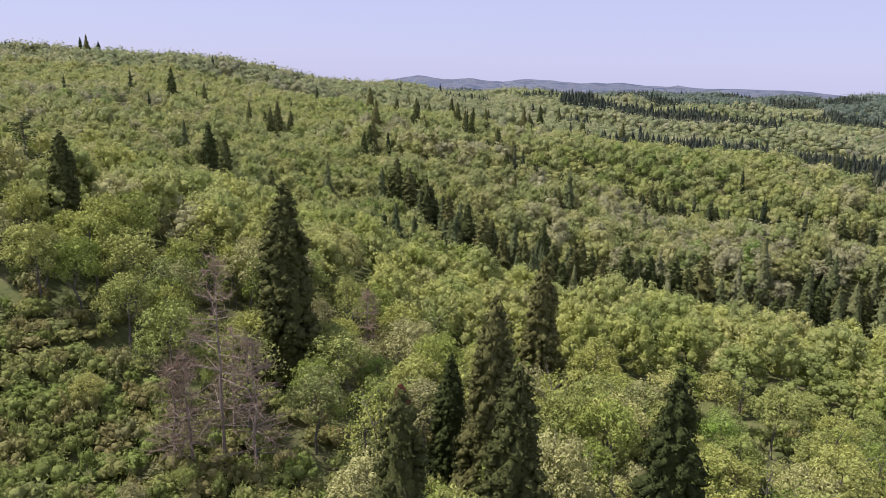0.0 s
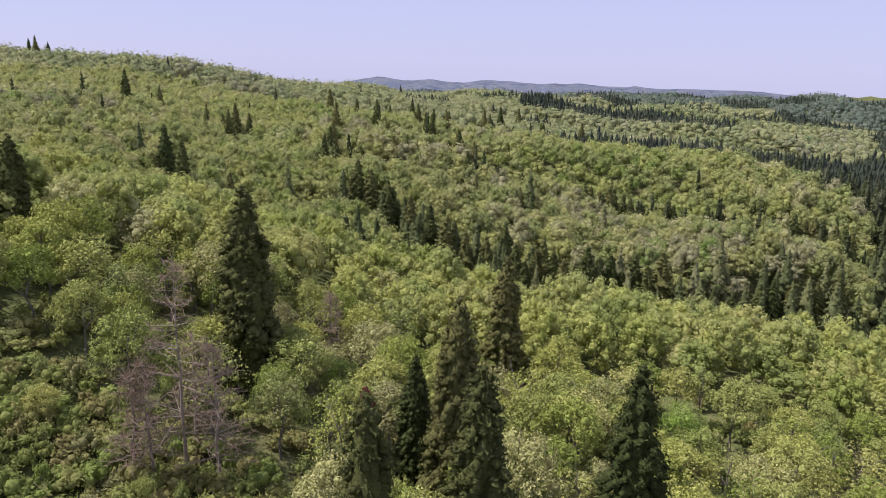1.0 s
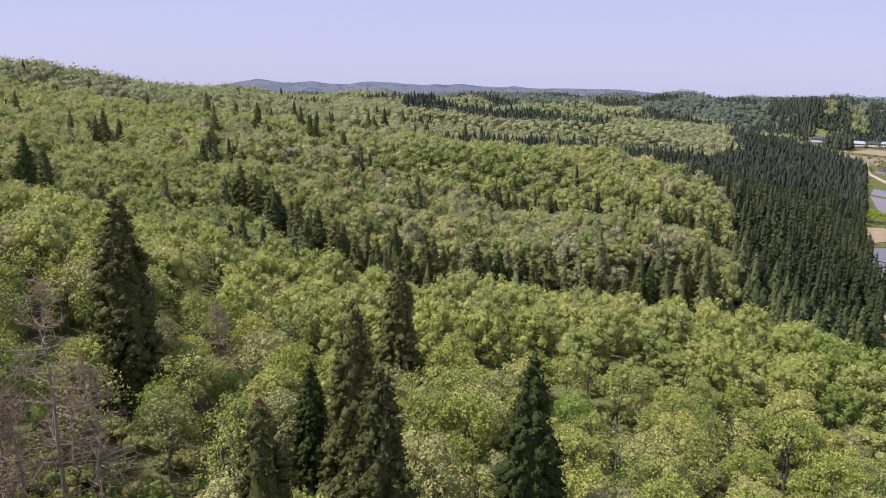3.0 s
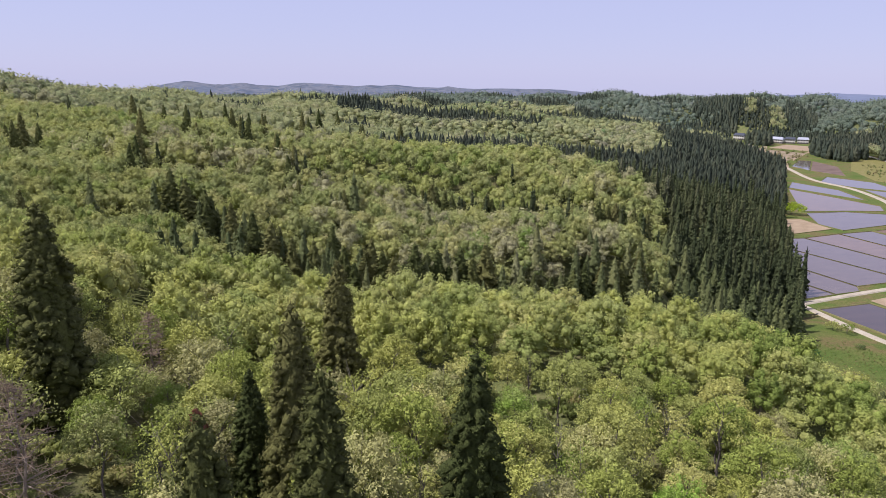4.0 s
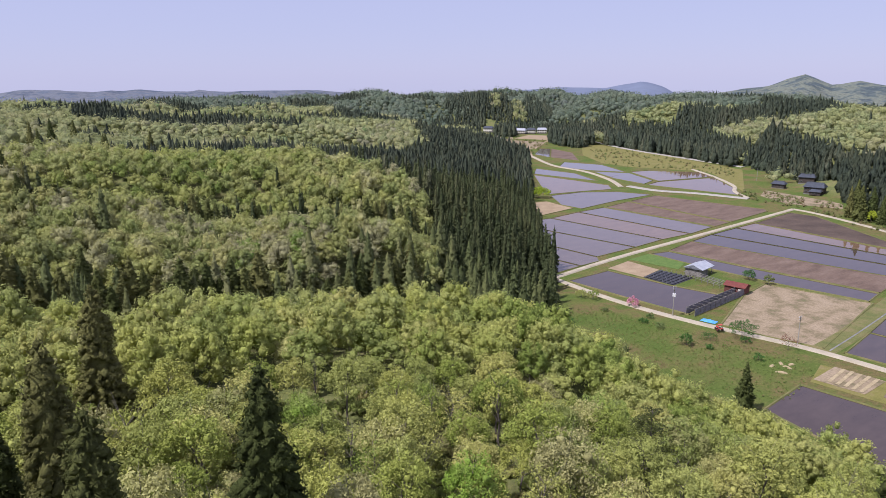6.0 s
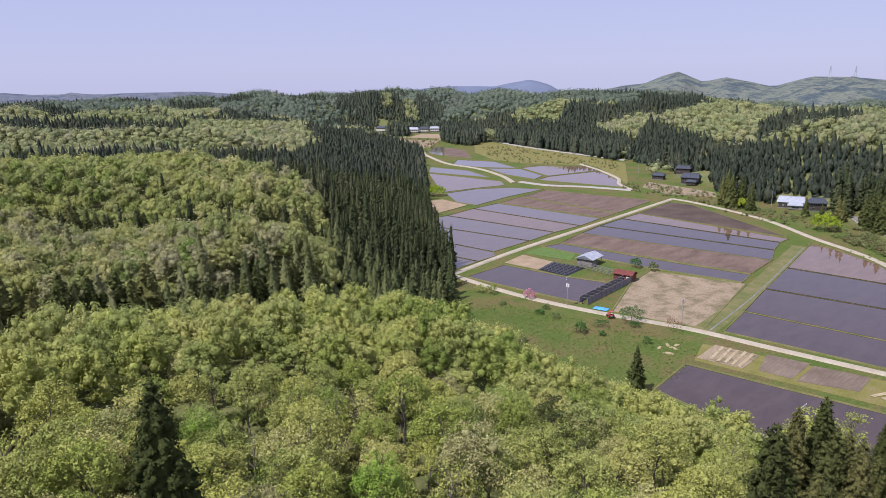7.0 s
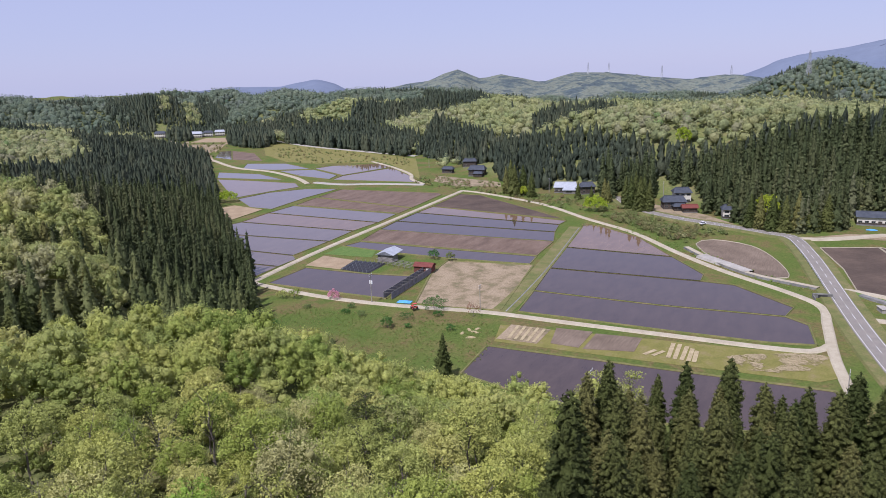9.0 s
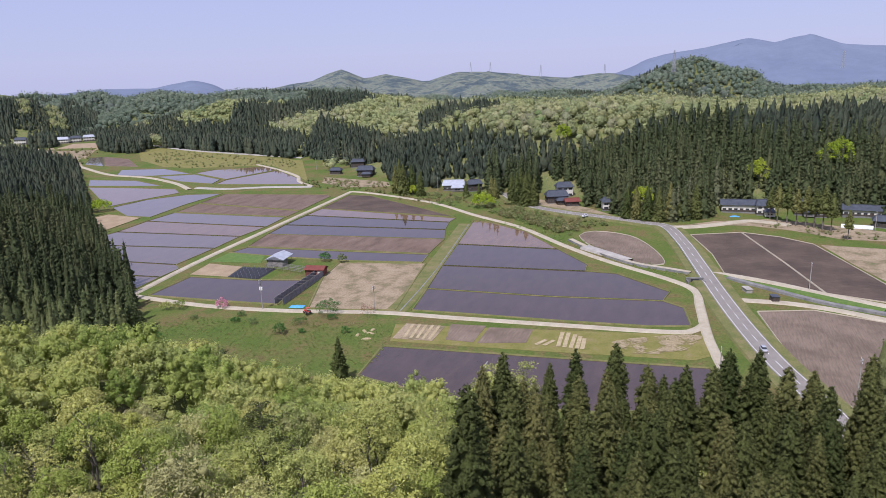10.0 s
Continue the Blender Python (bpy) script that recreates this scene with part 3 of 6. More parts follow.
def cedar_cone(seed, height, radius, rings, sides, power=0.55, bare=0.05, n=0, leaf=0.5, rough=0.2):
    """A cedar's foliage: a tapering column broken into drooping boughs, with n needle sprays; vertices and triangles."""
    r = np.random.default_rng(seed)
    u = np.repeat(np.linspace(0, 1, rings) ** 0.9, sides)
    a = np.tile(np.arange(sides) * 6.283 / sides, rings) + np.repeat(np.arange(rings) % 2, sides) * 3.14 / sides + r.normal(0, 0.12, rings * sides)
    prof = np.clip(1 - u, 0.0, 1) ** power * np.clip(0.62 + u * 3.2, 0, 1)
    bough = np.sin(u * height * 1.5 + 2.0 * np.sin(a * 2 + seed) + a) * 0.12 + np.sin(a * 3 + u * height * 0.7 + seed) * 0.1
    w = radius * prof * (0.92 + bough + r.uniform(-rough, rough, rings * sides)) + 0.04
    z = height * (bare + (1 - bare) * u) - 0.22 * (w / radius) * height / rings * 2 + r.uniform(-0.35, 0.35, rings * sides) * height / rings
    v = np.stack([w * np.cos(a), w * np.sin(a), z], 1)
    i, j = [q.ravel() for q in np.meshgrid(np.arange(rings - 1), np.arange(sides), indexing="ij")]
    p, q = i * sides + j, i * sides + (j + 1) % sides
    f = np.concatenate([np.stack([p, q, q + sides], 1), np.stack([p, q + sides, p + sides], 1)])
    return tufted(v, f, n, leaf, r, 0.65)


OCTA_V = np.array([(1, 0, 0), (-1, 0, 0), (0, 1, 0), (0, -1, 0), (0, 0, 1), (0, 0, -1)], float)
OCTA_F = np.array([(0, 2, 4), (2, 1, 4), (1, 3, 4), (3, 0, 4), (2, 0, 5), (1, 2, 5), (3, 1, 5), (0, 3, 5)])


def cedar_boughs(seed, height, radius, boughs, per, leaf, bare=0.04, power=0.55, size=0.17, core=9):
    """A cedar's foliage seen close: many small drooping bough ends, each a body set with needle sprays, round a dense column."""
    r = np.random.default_rng(seed)
    k = (np.arange(boughs) + 0.5) / boughs
    u = 1 - (1 - k) ** 0.66
    az = np.arange(boughs) * 2.39996 + r.normal(0, 0.4, boughs)
    prof = np.clip(1 - u, 0.0, 1) ** power * np.clip(0.7 + u * 2.5, 0, 1) * (1 + 0.14 * np.sin(2 * az + u * 11 + seed) + 0.08 * np.sin(u * height * 1.7 + az))
    sz = radius * size * (0.55 + 0.75 * prof) * r.uniform(0.65, 1.35, boughs)
    rr = np.maximum(radius * prof - sz * 0.9, 0.0) * r.uniform(0.84, 1.12, boughs)
    out = np.stack([np.cos(az), np.sin(az), np.full(boughs, -0.45)], 1)
    c = np.stack([rr * np.cos(az), rr * np.sin(az), height * (bare + (1 - bare) * u) - sz], 1)
    b = OCTA_V[None] * sz[:, None, None] * 0.78 * r.uniform(0.75, 1.2, (boughs, 6, 1))
    b = b + out[:, None, :] * np.einsum("nij,nj->ni", b, out)[:, :, None] * 0.4
    v = (c[:, None, :] + b).reshape(-1, 3)
    f = (OCTA_F[None] + (np.arange(boughs) * 6)[:, None, None]).reshape(-1, 3)
    n = np.repeat(np.arange(boughs), per)
    o = r.normal(0, 1, (len(n), 3)) + out[n] * 0.7
    o[:, 2] += 0.75
    o /= np.linalg.norm(o, axis=1)[:, None]
    p = c[n] + (o + out[n] * (o * out[n]).sum(1)[:, None] * 0.4) * (sz[n] * r.uniform(0.65, 1.05, len(n)))[:, None]
    t = p[:, None, :] + turned(len(n), o, leaf * 1.25 * r.uniform(0.6, 1.4, len(n)), r, 0.5)[:, :3]
    cv, cf = cedar_cone(seed, height * 0.97, radius * 0.7, core, core - 2, power, bare)
    return np.concatenate([v, t.reshape(-1, 3), cv]), np.concatenate([f, np.arange(len(n) * 3).reshape(-1, 3) + len(v), cf + len(v) + len(n) * 3])


def cedar(seed, height, radius, boughs=430, per=14, leaf=0.21, mat=None, bare=0.03, power=0.55, size=0.17, label="tall dark green cedar with dense drooping foliage"):
    t = thing("cedar_tree", label, "tree")
    part("trunk", rod(bmesh.new(), (0, 0, -1.0), (0, 0, height * 0.93), 0.32, 0.03, 7), bark, t)
    v, f = cedar_boughs(seed, height, radius, boughs, per, leaf, bare, power, size)
    part("crown", raw_mesh("crown", v, f, mat or cedar_near), None, t)
    return t


def joined(name, label, kinds, x, y, z, scale, pick, tint, mat):
    """Many trees as one mesh: kinds is a list of (verts, quads) of a tree of unit size."""
    vs, fs, ts, n = [], [], [], 0
    ang = rng.uniform(0, 6.283, len(x))
    for k, (v, f) in enumerate(kinds):
        m = np.where(pick == k)[0]
        if not len(m):
            continue
        c, s = np.cos(ang[m])[:, None], np.sin(ang[m])[:, None]
        sx, sz = scale[m, 0][:, None], scale[m, 1][:, None]
        w = np.stack([(v[None, :, 0] * c - v[None, :, 1] * s) * sx + x[m][:, None], (v[None, :, 0] * s + v[None, :, 1] * c) * sx + y[m][:, None],
                      v[None, :, 2] * sz + z[m][:, None]], -1)
        vs.append(w.reshape(-1, 3))
        fs.append((f[None] + (np.arange(len(m)) * len(v))[:, None, None] + n).reshape(-1, f.shape[1]))
        ts.append(np.repeat(tint[m], len(v)))
        n += len(m) * len(v)
    ob = new(name, raw_mesh(name, np.concatenate(vs), np.concatenate(fs), mat, np.concatenate(ts)))
    return tagged(ob, label, "woods", kind="stuff")


# where cedars stand in plantations, in plan
CEDAR_ZONES = [
    [(126, 161), (140, 150), (152, 160), (180, 168), (226, 214), (310, 316), (409, 424), (542, 568), (640, 750), (600, 800), (470, 690), (430, 600), (330, 560),
     (200, 560), (90, 500), (80, 450), (160, 372), (188, 318), (198, 284), (190, 262), (152, 212), (132, 186)],
    [(632, 372), (572, 292), (440, 200), (390, 100), (380, 0), (370, -110), (390, -320), (600, -320), (545, -60),
     (515, 40), (530, 110), (570, 200), (620, 260), (765, 420)],
    [(650, 385), (690, 395), (775, 500), (815, 640), (850, 800), (800, 860), (748, 650), (690, 500)],
    [(54, 18), (82, 26), (100, 22), (104, -70), (60, -80), (30, -40)],
]
FAR_GROVES = [((-152.3, 744.6, 78.0), 16), ((-130.5, 769.0, 75.0), 16), ((-56.9, 878.2, 64.2), 24), ((31.6, 859.4, 58.6), 26), ((140.8, 888.9, 53.2), 45), ((221.7, 768.7, 53.8), 40), ((851.8, 523.9, 39.0), 70), ((993.2, 472.8, 38.2), 80),
              ((690.7, 577.0, 43.1), 90), ((540.5, 616.7, 45.5), 70), ((566.3, 699.5, 38.5), 80), ((521.1, 853.5, 48.3), 60), ((808.6, -136.0, 47.6), 45), ((831.8, 218.5, 46.5), 50), ((1248.2, 66.5, 36.8), 80)]
SHRUBS = [(-75, 30), (-6, 26), (-7, 56), (-18, 66), (-40, 74), (-62, 84), (-90, 70)]
# first opens the camera's view of a paddy, next four of bright trees
CLEARINGS = [[(101.5, 30), (128, 54), (150, 52), (152, -70), (105, -80)], [(439.8, -35.1), (441.3, -43.6), (463.1, -45.5), (461.6, -36.5)], [(450.3, -75.5), (451.9, -85.0), (477.8, -89.4), (476.2, -79.4)], [(518.1, 90.2), (518.9, 83.7), (540.3, 87.2), (539.5, 94.0)], [(396.5, 26.8), (398.2, 17.8), (420.2, 19.0), (418.5, 28.4)], [(683.7, 826.7), (703.3, 699.7), (795.9, 789.7), (791.8, 954.0)], [(493.7, 268.6), (500.6, 218.2), (557.7, 250.5), (562.6, 299.5)], [(451.7, 163.6), (447.6, 122.2), (490.9, 137.3), (498.4, 175.6)],
         [(442.5, 90.8), (420.6, 55.5), (465.1, 65.2), (496.3, 99.8)], [(394.0, -14.3), (395.7, -72.9), (441.1, -80.4), (437.1, -19.3)], [(385.6, -73.8), (383.1, -92.2), (429.4, -102.3), (432.3, -84.4)], [(419.6, 112.8), (421.4, 102.4), (470.6, 114.3), (480.6, 124.9)]]


# places (x, y) and heights of conifers that stand out of the broadleaf woods
NEAR_CEDARS = [(-18.2, 81.0, 25), (-2.0, 39.9, 23), (5.5, 61.8, 24), (5.9, 45.6, 24), (15.5, 97.8, 23), (28.3, 117.6, 14), (19.2, 50.5, 24), (1.7, 67.0, 15),
               (65.7, 171.9, 11), (163.2, 89.3, 14), (117.0, 174.4, 15), (64.8, 171.1, 12), (-7.8, 170.8, 11), (58.1, 18.5, 23)]
GULLY_CEDARS = [(-13.8, 223.6, 21), (-9.6, 221.8, 19), (-4.2, 211.0, 21), (-2.7, 213.0, 18), (2.7, 204.0, 19), (7.8, 188.8, 21), (11.8, 179.6, 21), (14.1, 183.5, 19), (27.7, 181.9, 21),
                (29.2, 173.6, 18), (34.0, 172.7, 19), (36.3, 173.2, 21), (38.8, 171.7, 19), (41.0, 169.1, 18), (47.6, 172.6, 21), (51.5, 174.6, 18), (54.9, 175.6, 19), (61.3, 175.6, 20),
                (69.2, 176.9, 21), (64.1, 173.5, 18), (5.5, 178.9, 15), (22.1, 176.6, 18), (31.2, 170.2, 15), (44.9, 173.3, 15), (57.8, 174.7, 15), (4.7, 184.9, 18), (16.7, 177.2, 18)]
MOUND_CEDARS = [(84.6, 177.9, 11), (89.0, 175.7, 12), (95.4, 174.6, 14), (99.7, 175.7, 14), (117.3, 175.4, 14), (111.8, 175.4, 11), (105.7, 176.8, 11), (39.2, 229.7, 15), (-6.6, 172.9, 11),
                (70.2, 281.0, 22), (73.5, 278.6, 21), (77.0, 281.0, 20), (79.8, 277.5, 19), (83.1, 275.5, 22), (85.9, 278.5, 21), (91.2, 282.8, 18), (93.7, 280.6, 17), (97.9, 278.7, 15), (101.0, 271.3, 15), (106.6, 272.8, 18), (107.5, 269.4, 16), (111.0, 266.7, 16), (114.6, 264.4, 14), (118.9, 263.8, 18), (124.3, 269.9, 11), (126.9, 267.5, 14), (130.7, 265.5, 15), (135.9, 262.7, 16), (137.0, 254.6, 18), (140.7, 254.1, 17), (148.4, 253.7, 21), (152.2, 252.8, 20), (155.6, 252.2, 22), (158.2, 251.0, 22), (157.1, 241.3, 22), (162.9, 244.3, 22), (165.3, 243.6, 22), (35.6, 290.4, 16), (40.5, 286.1, 16), (49.7, 288.0, 20), (33.1, 286.1, 15), (54.9, 292.2, 19)]
HILL_CEDARS = [(-67.4, 206.3, 22), (-57.0, 187.5, 22), (-49.6, 92.5, 18), (-110.0, 197.4, 15), (-46.9, 195.4, 15), (-126.7, 339.1, 24), (-116.9, 355.3, 18), (-87.0, 324.5, 18), (-68.1, 297.3, 22), (-69.2, 289.8, 20), (-63.7, 302.4, 18),
               (-80.9, 328.2, 15), (-42.2, 422.9, 20), (-26.5, 420.2, 18), (-13.7, 384.8, 22), (7.2, 530.0, 21), (8.6, 396.9, 20), (-9.2, 525.9, 15), (15.5, 370.7, 20), (24.1, 393.3, 20), (58.4, 509.7, 22), (71.7, 523.1, 22), (88.7, 543.8, 20),
               (100.8, 514.2, 16), (132.9, 523.4, 19), (27.6, 352.9, 22), (-27.6, 276.6, 20), (-28.7, 312.7, 20), (-277.9, 572.1, 19), (-288.4, 583.6, 16), (-50.1, 323.1, 12)]
HILL_CEDARS += [(32.3, 499.0, 19), (28.4, 351.9, 22), (29.6, 348.7, 20), (12.4, 376.8, 19), (17.2, 395.6, 19), (-0.8, 338.0, 12), (-9.2, 379.9, 15), (103.5, 519.8, 15), (-27.0, 281.7, 22), (-28.7, 266.5, 18), (-48.5, 314.3, 12),
                (5.2, 374.0, 12), (23.2, 355.2, 15), (50.0, 407.9, 20), (77.4, 496.0, 15), (87.4, 494.3, 15), (25.0, 268.8, 19), (23.7, 244.9, 18), (25.2, 237.7, 18), (35.5, 349.2, 18)]


def scatter(cell, keep, zones=None):
    """Jittered grid of places for which keep(x, y, distance, azimuth) holds, off the valley floor."""
    a = np.arange(-1700, 2700, cell)
    b = np.arange(-1000, 2700, cell)
    x, y = [q.ravel() for q in np.meshgrid(a, b)]
    x = x + rng.uniform(-0.42, 0.42, x.size) * cell
    y = y + rng.uniform(-0.42, 0.42, y.size) * cell
    d, az = np.hypot(x, y), np.degrees(np.arctan2(x, y))
    m = keep(x, y, d, az)
    x, y, d = x[m], y[m], d[m]
    m = ~inside(VALLEY, x, y) & (edge_distance(VALLEY, x, y) > 2.5)
    for q in CLEARINGS:
        m &= ~inside(q, x, y)
    x, y, d = x[m], y[m], d[m]
    zone = np.zeros(x.shape, bool)
    for q in CEDAR_ZONES:
        zone |= inside(q, x, y)
    for (px, py, _), r in FAR_GROVES:
        zone |= np.hypot(x - px, y - py) < r
    near = d < 330
    for px, py, h in GULLY_CEDARS + MOUND_CEDARS:
        zone |= near & (np.hypot(x - px, y - py) < 6.5)
    zone |= (d > 640) & (np.sin(x / 83.0 + 1.7 * np.sin(y / 67.0)) * np.sin(y / 91.0 + 1.5 * np.sin(x / 59.0 + 1.0)) > 0.5)
    if zones is not None:
        return x[zone == zones], y[zone == zones]
    return x, y, d, zone


HOUSE_CEDARS = [(*q, h) for q, h in (((446.2, 184.4), 22), ((455.7, 181.8), 21), ((453.8, 193.9), 20), ((446.0, 171.8), 18), ((472.2, 198.0), 22), ((427.3, 100.3), 21), ((421.1, 93.4), 22), ((422.0, 88.3), 20), ((438.9, 100.4), 22), ((438.0, 106.1), 19),
                ((436.0, 94.5), 21), ((448.9, 140.3), 12), ((442.3, 129.3), 11), ((451.6, 123.3), 15), ((443.9, 118.9), 14), ((395.8, 30.4), 19), ((393.7, 25.6), 20), ((391.9, 19.5), 21), ((390.1, 13.6), 20), ((394.1, 7.9), 22), ((398.4, 0.6), 19), ((402.5, -5.2), 20))]
ROW_CEDARS = [(*q, h) for q, h in (((404.3, -46.3), 21), ((399.5, -50.4), 22), ((394.7, -54.1), 20), ((392.9, -58.3), 22), ((390.9, -61.9), 21), ((386.4, -65.1), 24), ((384.5, -68.6), 20), ((367.5, -73.0), 15), ((409.6, -43.2), 18))]


def build_woods():
    near_kinds = [broadleaf(11 + k, 3.7, 10.6) for k in range(5)]
    near_kinds += [broadleaf(41, 2.8, 9.0, 18, 150, 0.21), broadleaf(43, 3.0, 11.5, 22, 70, 0.2, 0.3, 5, 0.28), broadleaf(44, 3.4, 10.0, 24, 50, 0.19, 0.2, 6, 0.25)]
    fine = [billow(56 + k, 24, 40, 0.36, 3.9, 8.0, 3.0, lean=0.4) for k in range(8)]
    thin = [billow(66 + k, 13, 32, 0.52, 3.9, 7.4, 3.0, lean=0.36) for k in range(8)]
    far = [billow(76 + k, 6, 30, 0.72, 3.8, 7.0, 3.0, lean=0.36) for k in range(8)]
    vfar = [billow(86 + k, 2, 13, 1.6, 5.7, 6.8, 2.6, lean=0.36) for k in range(6)]
    xfar = [billow(96 + k, 1, 15, 1.9, 6.2, 6.6, 2.6, lean=0.36) for k in range(6)]
    # broadleaf trees that the camera passes nearest, each its own thing
    x, y, d, zone = scatter(5.7, lambda x, y, d, az: (d > 16) & (d < 104) & (az > -46) & (az < 116))
    x, y, d = x[~zone], y[~zone], d[~zone]
    z = ground_z(x, y)
    for i in range(len(x)):
        if inside(SHRUBS, x[i], y[i]) and rng.uniform() < 0.75:
            continue
        if any(math.hypot(x[i] - a, y[i] - b) < 3.4 or math.hypot(x[i] - a * 0.93, y[i] - b * 0.93) < 3.6 for a, b, h in NEAR_CEDARS):
            continue
        s = rng.uniform(0.72, 1.18) if not inside(SHRUBS, x[i], y[i]) else rng.uniform(0.3, 0.5)
        m = Matrix.Translation((x[i], y[i], z[i])) @ pose(0, 0, 0, 0, 0, rng.uniform(0, 360)) @ Matrix.Diagonal((s, s, s * rng.uniform(0.85, 1.15), 1))
        c = copy_thing(near_kinds[int(rng.integers(0, 8))], Matrix.Identity(4))
        c.matrix_world = m
        tagged(c, group="broadleaf trees on the near spur")
    # low thicket on the cleared slope
    bush = [billow(91 + k, 7, 22, 0.26, 1.5, 2.0, 0.1, lean=0.6) for k in range(4)]
    x, y, d, zone = scatter(1.7, lambda x, y, d, az: inside(SHRUBS, x, y) & (d < 92))
    joined("thicket", "low brownish green thicket on the cleared slope", bush, x, y, ground_z(x, y), rng.uniform(0.5, 1.5, (len(x), 2)), rng.integers(0, 4, len(x)), rng.uniform(0, 1, len(x)), leaf_thicket)
    x, y, d, zone = scatter(3.4, lambda x, y, d, az: (d > 20) & (d < 106) & (az > -46) & (az < 112) & ~inside(SHRUBS, x, y))
    joined("undergrowth", "green undergrowth beneath the broadleaf trees", bush, x, y, ground_z(x, y), rng.uniform(0.6, 1.4, (len(x), 2)), rng.integers(0, 4, len(x)), rng.uniform(0, 1, len(x)), leaf_thicket)
    for k in near_kinds:
        for o in (*k.children_recursive, k):
            bpy.data.objects.remove(o)

    def woods(name, label, cell, keep, kinds, ckinds, spread, low, leaves=None, own=None):
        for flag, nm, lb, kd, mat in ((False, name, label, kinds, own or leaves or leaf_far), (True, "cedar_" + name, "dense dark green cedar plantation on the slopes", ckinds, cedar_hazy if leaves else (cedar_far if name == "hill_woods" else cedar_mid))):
            x, y = scatter(5.5 if flag and cell < 6 and name != "hill_woods" else 5.0 if flag and cell < 8 else cell * (0.66 if flag else 1.0), keep, flag)
            if flag:
                ex, ey = scatter(cell * 11.0, keep, False)      # single cedars among the broadleaf trees
                x, y = np.concatenate([x, ex]), np.concatenate([y, ey])
                q = rng.uniform(0, 1, len(x)) > np.where((x > 365) & (y < 330) & (np.hypot(x, y) < 505), 0.14, 0.08)                # gaps in the plantation
                x, y = x[q], y[q]
            if not len(x):
                continue
            n = len(x)
            patch = 0.5 + 0.25 * np.sin(x / 29 + 1.3 * np.sin(y / 43)) + 0.25 * np.sin(y / 34 + 1.7 * np.sin(x / 51))
            t = np.clip(0.42 * patch + 0.62 * rng.uniform(0, 1, n) - 0.03, 0, 1)
            s = (low + (spread - low) * (0.5 * patch + 0.5 * rng.uniform(0, 1, n))) if not flag else rng.uniform(0.7, 1.14, n) * np.where((x > 365) & (x < 640) & (y < 330) & (np.hypot(x, y) < 510), 1.4, 1.0)
            joined(nm, lb, kd, x, y, ground_z(x, y), np.stack([s, s * rng.uniform(0.78, 1.22, n)], 1), rng.integers(0, len(kd), n), t, mat)

    c_mid = [cedar_boughs(201 + k, 16.0, 3.6, 52, 5, 0.52, 0.04, 0.7, 0.3) for k in range(6)]
    c_far = [cedar_boughs(211 + k, 16.5, 3.2, 26, 4, 0.7, 0.04, 0.85, 0.34, 6) for k in range(6)]
    c_vfar = [cedar_cone(221 + k, 13.0, 3.9, 5, 4, 0.8, 0.03, 6, 1.3, 0.3) for k in range(5)]
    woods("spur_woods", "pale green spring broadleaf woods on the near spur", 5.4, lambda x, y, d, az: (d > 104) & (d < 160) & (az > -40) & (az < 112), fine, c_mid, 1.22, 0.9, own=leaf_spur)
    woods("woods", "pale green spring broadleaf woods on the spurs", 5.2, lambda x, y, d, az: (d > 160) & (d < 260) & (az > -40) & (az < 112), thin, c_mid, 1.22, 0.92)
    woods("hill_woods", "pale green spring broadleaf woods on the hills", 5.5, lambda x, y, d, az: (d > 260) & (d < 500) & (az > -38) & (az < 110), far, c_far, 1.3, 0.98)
    woods("distant_woods", "haze-tinted green woods on the distant hills", 8.6, lambda x, y, d, az: (d > 500) & (d < 1150) & (az > -36) & (az < 108), vfar, c_vfar, 1.2, 0.82, leaf_hazy)
    woods("far_hill_woods", "blue haze-tinted green woods on the far hills", 10.0, lambda x, y, d, az: (d > 1150) & (d < 1980) & (az > -8) & (az < 106), xfar, c_vfar, 1.35, 0.95, leaf_hazier)
    woods("back_woods", "spring woods behind the viewpoint", 7.4, lambda x, y, d, az: (d > 14) & (d < 125) & ((az < -46) | (az > 116)), thin, c_mid, 1.2, 0.75)

    # cedars near the camera, each its own thing
    kinds = [cedar(301 + k, 18.0, 2.9, power=0.5) for k in range(4)]
    light = [cedar(321 + k, 18.0, 3.5, 160, 7, 0.36, power=0.66, size=0.24) for k in range(4)]
    x, y, d, zone = scatter(5.2, lambda x, y, d, az: (d < 104) & (d > 30) & (az > 40) & (az < 118))
    x, y = x[zone], y[zone]
    spots = [(a, b, rng.uniform(12.5, 18), "cedars on the near slope") for a, b in zip(x, y)]
    spots += [(a, b, h, "cedars in the gullies") for a, b, h in GULLY_CEDARS + MOUND_CEDARS] + [(a, b, h, "lone cedars") for a, b, h in NEAR_CEDARS + HILL_CEDARS]
    spots += [(a, b, h, "cedars beside the houses") for a, b, h in HOUSE_CEDARS]
    for a, b, h, grp in spots:
        c = copy_thing((kinds if math.hypot(a, b) < 118 else light)[int(rng.integers(0, 4))], Matrix.Identity(4))
        w = h / 18.0 * rng.uniform(0.9, 1.15) * (1.35 if grp == "cedars in the gullies" else 1.0)
        c.matrix_world = Matrix.Translation((a, b, max(0.0, float(ground_z(a, b)[0])))) @ pose(0, 0, 0, 0, 0, rng.uniform(0, 360)) @ Matrix.Diagonal((w, w, h / 18.0, 1))
        tagged(c, group=grp)
        if grp == "lone cedars":
            tagged(c, "tall dark cedar rising out of the broadleaf woods")
    bare = cedar(341, 18.0, 2.8, 70, 7, 0.5, bare=0.42, power=0.66, size=0.3, label="slender cedar with a long bare trunk before the houses")
